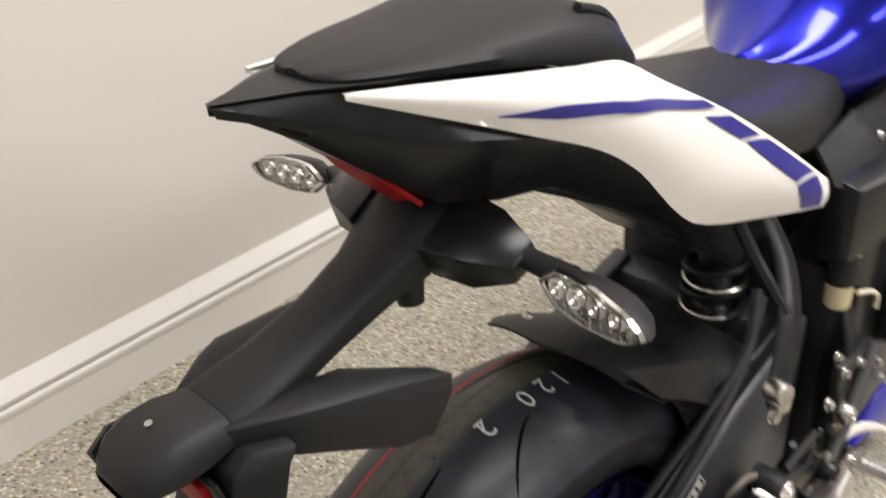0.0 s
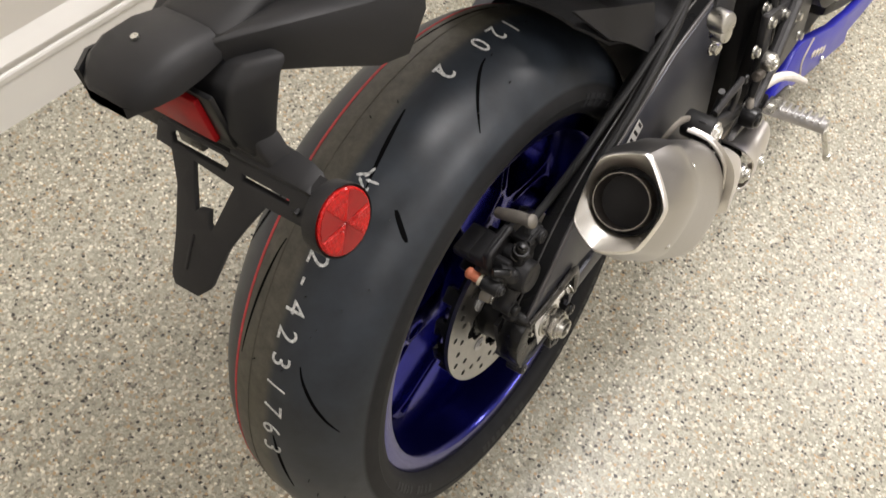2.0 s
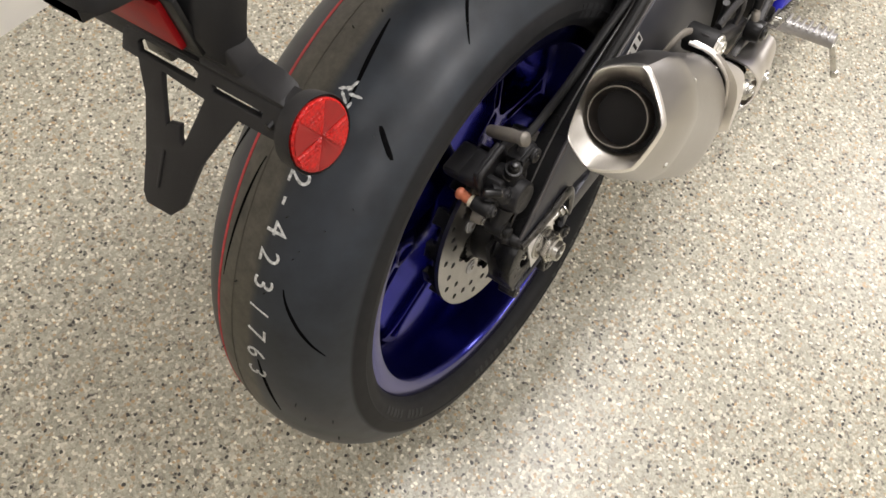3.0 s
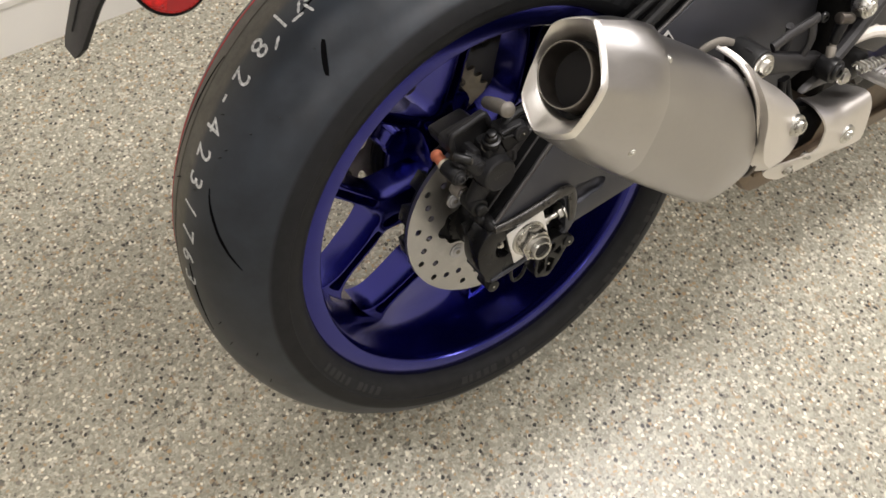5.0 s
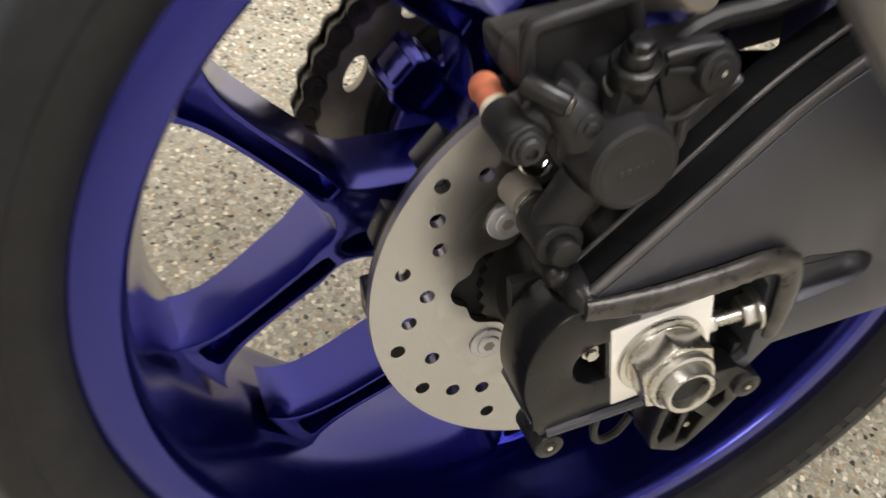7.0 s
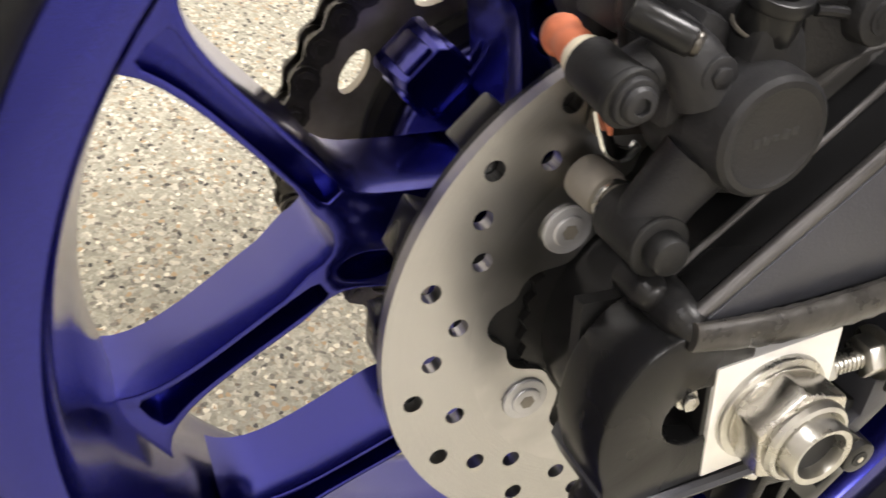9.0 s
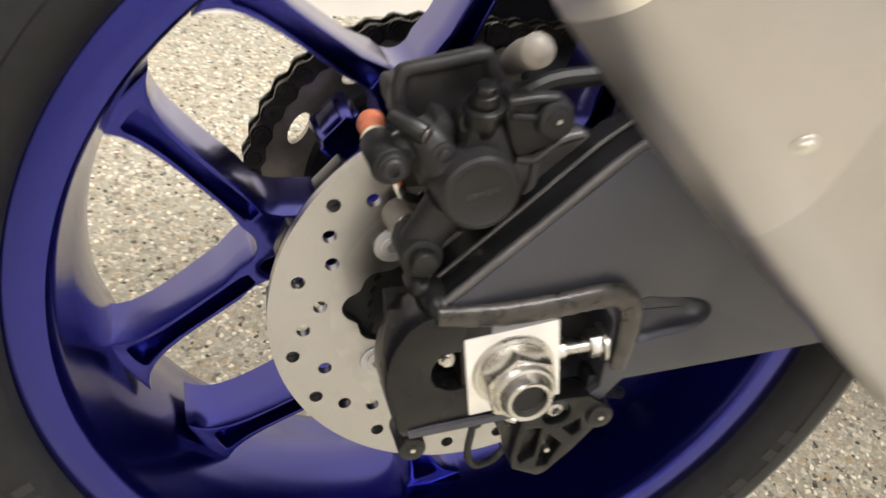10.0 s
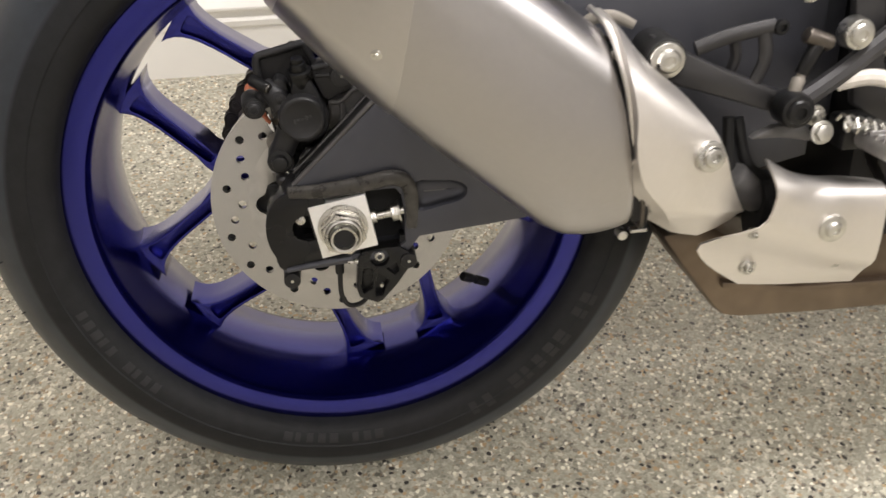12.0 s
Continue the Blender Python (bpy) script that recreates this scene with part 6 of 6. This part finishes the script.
    part("reflector_frame", moved(box(0.003, -0.004, 0, 0.005, 0.086, 0.049, 0.002), Matrix.Translation((-0.2870, 0.0050, 0.4500)) @ pose(0, 0, 0, 0, -11, 0)), PLASTIC_GLOSS, b)
    # slotted plate bar and forked tongue, one moulding, with its side arms
    out = [(0.056, 0.401), (0.040, 0.4036), (-0.096, 0.4036), (-0.101, 0.400), (-0.101, 0.387), (-0.096, 0.3846), (-0.062, 0.384), (-0.0481, 0.3626), (-0.0382, 0.3456), (-0.0317, 0.3228), (-0.030, 0.315), (-0.019, 0.305),
           (0.0064, 0.3037), (0.0118, 0.3096), (0.0168, 0.3397), (0.0247, 0.3689), (0.037, 0.388), (0.0543, 0.3885)]
    cut = [[(0.040, 0.397), (0.036, 0.4005), (-0.0137, 0.4005), (-0.0205, 0.3979), (-0.0189, 0.3918), (0.036, 0.3918)],
           [(-0.034, 0.3962), (-0.0812, 0.3962), (-0.0812, 0.3922), (-0.036, 0.3922)],
           [(0.0125, 0.3880), (0.0079, 0.375), (0.0005, 0.358), (-0.0011, 0.360), (-0.0125, 0.3625), (-0.0150, 0.3535), (-0.0184, 0.3515), (-0.0234, 0.3659), (-0.030, 0.3855)]]
    pb = moved(prism([(-y, z) for y, z in out], 0.0, 0.005, 0.0008, [[(-y, z) for y, z in q] for q in cut]), Matrix.Rotation(radians(-90), 4, "Z"))
    for v in pb.verts:
        v.co.x += -0.275 + (v.co.z - 0.40) * 0.63
    p = part("plate_bar", pb, PLASTIC, bike, "black slotted number-plate bar with a forked tongue")
    part("bar_flange", loft([[(-0.272, y0, 0.4045), (-0.256, y0, 0.4095), (-0.256, y0, 0.4060), (-0.273, y0, 0.4005)] for y0 in (0.052, -0.100)]), PLASTIC, p)
    rows = []
    for y0, zt, xt in ((-0.020, 0.4160, -0.248), (-0.062, 0.4150, -0.250), (-0.082, 0.4130, -0.251), (-0.093, 0.4105, -0.253), (-0.098, 0.4070, -0.256), (-0.100, 0.4020, -0.260)):
        rows.append([(xt, y0, zt), (xt - 0.001, y0, 0.396), (-0.264, y0, 0.388), (-0.2725, y0, 0.389), (-0.272, y0, min(zt, 0.4065)), (-0.266, y0, zt - 0.0040)])
    part("bar_arm", round_edges(loft(rows), 0.0022, 25), PLASTIC, p)
    part("bar_arm", round_edges(loft([[(-0.240, y0, 0.425), (-0.240, y0, 0.400), (-0.272, y0, 0.387), (-0.268, y0, 0.411)] for y0 in (0.045, 0.080, 0.100)]), 0.004, 30), PLASTIC, p)
    part("bar_backing", box(-0.266, 0.0295, 0.395, 0.008, 0.026, 0.022, 0.002), PLASTIC_GLOSS, p)
    part("bar_screw", rod((-0.274, -0.090, 0.393), (-0.283, -0.090, 0.392), 0.0026, None, 10), RUBBER_BLACK, p)
    part("tongue_rib", moved(box(0, 0, 0, 0.004, 0.003, 0.030, 0.001), Matrix.Translation((-0.318, -0.002, 0.330)) @ pose(0, 0, 0, 0, 32, 0)), PLASTIC, p)
    # round side reflectors
    for s in (-1,):
        c = Vector((-0.2695, s * 0.1220, 0.3935))
        nrm = Vector((-0.02, s * 0.975, 0.18)).normalized()
        a = nrm.cross(Vector((0, 0, 1))).normalized()
        u = a.cross(nrm)

        def rr(r, d):
            return [c + nrm * d + a * (r * math.cos(t)) + u * (r * math.sin(t)) for t in (2 * math.pi * i / 40 for i in range(40))]

        k = part("reflector_cup", loft([rr(0.017, -0.016), rr(0.0262, -0.012), rr(0.0272, 0.0), rr(0.0266, 0.0018), rr(0.0254, 0.0)]), PLASTIC, bike, "black cup of a round side reflector")
        part("red_lens", loft([rr(0.0248, -0.001), rr(0.0247, 0.0020), rr(0.0236, 0.0030)]), REFLECT, k, "round bright red prismatic reflector")
        for w in range(6):
            arc = [2 * math.pi * (w + i / 6 * 0.97) / 6 for i in range(7)]
            rings = [[c + nrm * (d + 0.0006 * (i % 2)) + a * (r * math.cos(t)) + u * (r * math.sin(t)) for i, t in enumerate(arc)] for r, d in ((0.0008, 0.0034), (0.0105, 0.0032 + 0.0006 * (w % 2)), (0.0230, 0.0032))]
            part("prism_sector", shell(rings, 0.0008), REFLECT if w % 2 else REFLECT_DEEP, k)
        part("cup_stem", tube([Vector((-0.262, s * 0.098, 0.402)), c - nrm * 0.010], 0.010, 10, 1), PLASTIC, k)


tail()
seat()
tank()
indicator(-1)
indicator(1)
plate_hanger()


# ---- inner mudguard, shock absorber, frame and footrest ----
def mudguard():
    rows = []
    ys = np.linspace(-0.110, 0.100, 17)
    for k in np.linspace(0, 1, 14):
        row = []
        for y in ys:
            rear = float(np.interp(y, [-0.110, -0.085, -0.050, 0.0, 0.075, 0.10], [66, 72, 74, 77, 75, 66]))
            r = 0.351 - 0.030 * (abs(y) / 0.110) ** 2.4
            x, z = polar(r, rear + (50 - rear) * min(1.0, k / 0.6))
            if k > 0.6:
                f = (k - 0.6) / 0.4
                x, z = x + (0.326 - x) * f, z + (0.246 - 0.016 * (y / 0.11) ** 2 - z) * f
            row.append((x, y, z))
        rows.append(row)
    m = part("inner_mudguard", shell(rows, 0.003), PLASTIC, bike, "black plastic inner mudguard with a flat deck before the shock absorber", 40)
    part("side_skirt", shell([[(0.097, -0.083, 0.3395), (0.125, -0.1105, 0.3020)], [(0.160, -0.100, 0.3160), (0.172, -0.1125, 0.2690)], [(0.226, -0.1075, 0.2880), (0.234, -0.1140, 0.2180)]], 0.003), PLASTIC, m)
    part("guard_bolt", socket_bolt((0.10, 0.03, 0.349), (0.2, 0, 1), 0.006, 0.004), ZINC, m)


def shock():
    top, low = Vector((0.385, -0.025, 0.36)), Vector((0.368, -0.025, 0.13))
    d = (top - low).normalized()
    s = part("shock_absorber", rod(low, top, 0.022, None, 24), FRAME, bike, "black shock absorber with a dark coil spring")
    side, up = Vector((1, 0, 0)), Vector((0, 1, 0))
    pts = []
    for i in range(6 * 16 + 1):
        a = 2 * math.pi * i / 16
        pts.append(low + d * (0.02 + 0.19 * i / 96) + side * (0.034 * math.cos(a)) + up * (0.034 * math.sin(a)))
    part("coil_spring", tube(pts, 0.0058, 8, 1), ENGINE, s, "dark coil spring")
    for z in (0.236, 0.272):
        q = low + d * ((z - low.z) / d.z)
        part("adjuster_ring", lathe([(0.020, -0.003), (0.036, -0.003), (0.0375, -0.001), (0.0375, 0.001), (0.036, 0.003), (0.020, 0.003)], 40, True), ZINC, s).matrix_local = Matrix.Translation(q) @ pose(0, 0, 0, 90, 0, 0)


def chassis():
    f = part("main_frame", prism([(0.415, 0.40), (0.50, 0.37), (0.555, 0.29), (0.555, 0.15), (0.53, 0.03), (0.47, -0.01), (0.445, 0.03), (0.455, 0.15), (0.455, 0.26)], -0.166, -0.125, 0.010), FRAME, bike, "black frame pivot plate")
    part("frame_spar", round_edges(loft([[(x, y, z), (x, y + 0.04, z + 0.01), (x, y + 0.04, z - 0.10), (x, y, z - 0.09)] for x, y, z in ((0.40, -0.165, 0.42), (0.52, -0.172, 0.40), (0.70, -0.185, 0.42), (0.95, -0.185, 0.48))]), 0.01, 30), FRAME, f)
    part("engine_block", merge(box(0.66, 0.0, 0.12, 0.46, 0.30, 0.36, 0.03), box(0.90, 0.0, 0.22, 0.44, 0.40, 0.34, 0.03)), ENGINE, bike, "dark engine block")
    # filler boxes; a darker black puts the cavity's shade into their colour
    part("under_seat_box", box(0.42, 0.03, 0.385, 0.20, 0.17, 0.12, 0.02), ENGINE, bike, "black filler box under the seat")
    part("inner_shade_block", box(0.47, 0.03, 0.20, 0.10, 0.20, 0.36, 0.02), ENGINE, bike, "black filler block, the cavity's shade in its colour")
    # round clutch cover with its screws
    c = part("clutch_cover", lathe([(0.0, -0.214), (0.060, -0.214), (0.078, -0.211), (0.092, -0.204), (0.098, -0.199), (0.118, -0.198), (0.124, -0.194), (0.124, -0.14), (0.0, -0.14)], 64, False, 0.66, 0.215), ENGINE, bike, "round black engine cover with bright screws")
    part("cover_step", lathe([(0.040, -0.2190), (0.056, -0.2180), (0.062, -0.213), (0.040, -0.213)], 48, True, 0.66, 0.215), ENGINE, c)
    for k in range(9):
        x, z = polar(0.1110, 15 + 40 * k)
        part("cover_screw", socket_bolt((0.66 + x, -0.1978, 0.215 + z), (0, -1, 0), 0.0050, 0.005), ENGINE if k % 2 else ZINC, c)
    part("crank_cover", lathe([(0.0, -0.182), (0.050, -0.182), (0.064, -0.174), (0.068, -0.14), (0.0, -0.14)], 40, False, 0.80, 0.10), ENGINE, bike, "smaller round black engine cover")
    for k in range(6):
        x, z = polar(0.058, 60 * k)
        part("casing_screw", socket_bolt((0.80 + x, -0.176, 0.10 + z), (0, -1, 0), 0.005, 0.005), ZINC, bike)
    part("engine_casing", round_edges(prism([(0.74, 0.36), (1.20, 0.44), (1.20, -0.12), (0.95, -0.070), (0.80, -0.015), (0.70, 0.025), (0.70, 0.12)], -0.178, -0.12), 0.012, 40), ENGINE, bike, "black engine casing above the lower fairing")
    # strut from the tail to the silencer hanger
    s = part("hanger_strut", tube([(0.235, -0.140, 0.460), (0.226, -0.166, 0.425), (0.200, -0.188, 0.385), (0.160, -0.203, 0.328)], [0.0085, 0.0115, 0.0130, 0.0125], 12, 6, 0.35), FRAME, bike, "black hanger strut with a bright rubber-mounted bolt")
    part("strut_leg", tube([(0.205, -0.128, 0.462), (0.208, -0.150, 0.425), (0.200, -0.185, 0.390)], 0.0065, 8), FRAME, s)
    part("strut_bush", merge(rod((0.160, -0.196, 0.338), (0.155, -0.214, 0.342), 0.0115, 0.0105, 22, 0.003), rod((0.163, -0.198, 0.324), (0.160, -0.212, 0.327), 0.0100, 0.0092, 20, 0.002)), ZINC, s, "pale worn bush")
    part("strut_nut", bolt((0.163, -0.200, 0.306), (-0.2, -1, 0), 0.0062, 0.007), ZINC, s)
    # brake fluid reservoir
    r = part("fluid_reservoir", rod((0.436, -0.148, 0.252), (0.436, -0.148, 0.286), 0.0145, 0.0155, 24, 0.003), YELLOW, bike, "small yellowed brake fluid reservoir with a black cap")
    part("reservoir_cap", merge(rod((0.436, -0.148, 0.285), (0.436, -0.148, 0.306), 0.0180, 0.0185, 24, 0.002), rod((0.436, -0.148, 0.305), (0.436, -0.148, 0.322), 0.0185, 0.0150, 24, 0.003)), PLASTIC, r)
    part("reservoir_bolt", bolt((0.442, -0.156, 0.322), (0, -0.2, 1), 0.0060, 0.006), ZINC, r)
    part("reservoir_bracket", tube([(0.446, -0.166, 0.270), (0.470, -0.172, 0.262), (0.484, -0.176, 0.250), (0.486, -0.176, 0.232)], 0.0030, 8, 4), CREAM, r, "pale bent bracket")
    for dx in (0.0, 0.012):
        part("reservoir_hose", tube([(0.436 + dx, -0.156, 0.250), (0.424 + dx, -0.172, 0.215), (0.418 + dx, -0.176, 0.175), (0.410 + dx * 2, -0.176, 0.140)], 0.0058, 10), RUBBER_BLACK, r, "black rubber hose")
    # right footrest hanger: forked casting, master cylinder, pedal, spring
    h = part("footrest_hanger", prism([(0.234, 0.156), (0.2478, 0.1486), (0.2889, 0.1282), (0.3347, 0.1085), (0.350, 0.104), (0.353, 0.093), (0.3338, 0.0905), (0.2884, 0.1064), (0.2446, 0.1204), (0.231, 0.132)], -0.190, -0.176, 0.003), HANGER, bike, "black cast footrest hanger with bright bolts")
    part("hanger_rib", merge(tube([(0.2690, -0.184, 0.1430), (0.2927, -0.186, 0.1510), (0.3146, -0.188, 0.1555), (0.3260, -0.188, 0.1570)], 0.0040, 10, 5, 1.5), tube([(0.3190, -0.188, 0.1540), (0.3225, -0.188, 0.1336), (0.3170, -0.186, 0.1140)], 0.0036, 10, 5, 1.5), tube([(0.300, -0.176, 0.152), (0.306, -0.174, 0.132), (0.300, -0.172, 0.112)], 0.0042, 10)), HANGER, h)
    part("clutch_bolt", socket_bolt((0.3305, -0.190, 0.1565), (0, -1, 0), 0.0060, 0.004), PLASTIC_GLOSS, h)
    part("front_arm", tube([(0.345, -0.200, 0.100), (0.375, -0.198, 0.118), (0.42, -0.194, 0.150), (0.47, -0.188, 0.19)], 0.008, 10), HANGER, h)
    heel = prism([(0.385, 0.208), (0.472, 0.190), (0.5685, 0.140), (0.5697, 0.074), (0.453, 0.0595), (0.402, 0.090)], -0.184, -0.174, 0.003, [[(0.414, 0.176), (0.452, 0.166), (0.424, 0.118)], [(0.470, 0.156), (0.520, 0.128), (0.462, 0.098)]])
    part("heel_plate", heel, HANGER, h, "black cast heel plate with open triangles")
    for x, z in ((0.444, 0.1800), (0.509, 0.140), (0.396, 0.195), (0.4370, 0.0950), (0.545, 0.090)):
        part("plate_bolt", bolt((x, -0.1835, z), (0, -1, 0.1), 0.0058, 0.007), ZINC, h)
    part("pivot_boss", merge(rod((0.341, -0.194, 0.098), (0.341, -0.214, 0.098), 0.0140, 0.0130, 26, 0.002), socket_bolt((0.341, -0.2135, 0.098), (0, -1, 0), 0.0095, 0.004)), PLASTIC_GLOSS, h)
    part("hanger_bolt", merge(rod((0.386, -0.190, 0.150), (0.386, -0.204, 0.150), 0.0125, 0.0115, 24, 0.002), socket_bolt((0.386, -0.2035, 0.150), (0, -1, 0), 0.0085, 0.004)), ZINC, h, "large bright bolt")
    part("master_cylinder", rod((0.3590, -0.196, 0.1460), (0.3475, -0.197, 0.1215), 0.0060, 0.0052, 18, 0.001), PLASTIC_GLOSS, h, "black master cylinder with a dull alloy cap")
    part("cylinder_cap", rod((0.3470, -0.197, 0.1515), (0.3680, -0.197, 0.1432), 0.0062, 0.0060, 18, 0.002), PIPE, h, "dull alloy cap")
    part("push_rod", merge(rod((0.3480, -0.198, 0.1225), (0.3415, -0.200, 0.108), 0.0036), rod((0.3460, -0.198, 0.1190), (0.3415, -0.201, 0.1085), 0.0052, 0.0048, 14, 0.001)), DULL, h, "dull alloy push rod")
    part("pedal_lever", prism(soft([(0.3137, 0.0737), (0.333, 0.0826), (0.3562, 0.0807), (0.368, 0.0680), (0.3488, 0.0715), (0.330, 0.0735)], 2), -0.199, -0.190, 0.002), TORQUE, h, "grey pedal lever")
    part("pedal_bolt", bolt((0.366, -0.206, 0.078), (0, -1, 0.2), 0.0070, 0.006), ZINC, h)
    part("return_spring", tube([Vector((0.376 + 0.0012 * i, -0.214 + 0.0060 * math.cos(i * 1.05), 0.088 - 0.0003 * i + 0.0060 * math.sin(i * 1.05))) for i in range(72)], 0.0016, 6, 1), ZINC, h, "bright return spring")
    for x, z in ((0.352, 0.180), (0.405, 0.205), (0.43, 0.13), (0.37, 0.085), (0.455, 0.09)):
        part("frame_bolt", bolt((x, -0.170 if x > 0.38 else -0.186, z), (0, -1, 0.1), 0.0062, 0.007), ZINC, f)
    # ridged folding footrest with its feeler pin
    peg = tube([(0.405, -0.196, 0.070), (0.405, -0.240, 0.071), (0.406, -0.282, 0.072)], [0.0095, 0.0085, 0.0095], 12)
    g = part("footrest", peg, PEG, bike, "ridged grey folding footrest")
    for k in range(9):
        part("ridge", box(0.405, -0.206 - 0.0085 * k, 0.0805, 0.020, 0.0034, 0.004, 0.0008), PEG, g)
    part("feeler_pin", merge(rod((0.407, -0.280, 0.066), (0.430, -0.290, 0.010), 0.0036), rod((0.429, -0.2895, 0.014), (0.432, -0.291, 0.004), 0.0050, None, 12, 0.001)), ZINC, g, "bright feeler pin")
    part("footrest_clevis", box(0.400, -0.190, 0.072, 0.026, 0.026, 0.026, 0.004), FRAME, g)
    part("cord", tube([(0.378, -0.196, 0.112), (0.402, -0.206, 0.118), (0.430, -0.216, 0.108), (0.462, -0.228, 0.084)], [0.0058, 0.0062, 0.0060, 0.0045], 10), ROPE, bike, "short white cord tied at the footrest")
    # blue lower fairing
    out = [(0.500, 0.000), (0.560, 0.050), (0.584, 0.055), (0.749, -0.013), (0.844, -0.039), (1.05, -0.080), (1.05, -0.112), (0.874, -0.095), (0.879, -0.121), (0.698, -0.066), (0.593, -0.032), (0.533, -0.022)]
    b = part("belly_fairing", prism(out, -0.184, -0.170, 0.003), BLUE_FAIRING, bike, "blue lower fairing with thin pale lines")
    part("fairing_line", tube([(0.640, -0.1845, 0.030), (0.612, -0.1845, 0.006), (0.628, -0.1845, -0.032)], 0.0016, 6), CREAM, b, "thin pale line")
    for k in range(4):
        part("lettering_bar", box(0.668 + 0.020 * k, -0.1848, -0.016 - 0.009 * k, 0.012, 0.0014, 0.009), CREAM, b, "pale lettering bar")
    part("fairing_screw", socket_bolt((0.735, -0.184, -0.066), (0, -1, 0), 0.006, 0.004), ZINC, b)
    # hose and warning label along the swingarm
    part("swingarm_hose", tube([(0.10, -0.126, 0.165), (0.165, -0.128, 0.200), (0.235, -0.124, 0.232), (0.285, -0.118, 0.262), (0.33, -0.100, 0.31)], 0.0062, 10), RUBBER_BLACK, bike, "black hose on top of the swingarm")
    lab = part("warning_label", shell([[(0.143, -0.1330, 0.1565), (0.173, -0.1330, 0.1785)], [(0.156, -0.1330, 0.1370), (0.186, -0.1330, 0.1590)]], 0.0005), STICKER, bike, "white warning label with small dark print")
    for k in range(4):
        part("print_bar", box(0.1525 + 0.0080 * k, -0.1337, 0.1500 + 0.0058 * k, 0.0034, 0.0006, 0.016 - 0.003 * (k % 2), 0, pose(0, 0, 0, 0, -36, 0)), RUBBER_BLACK, lab)


mudguard()
shock()
chassis()
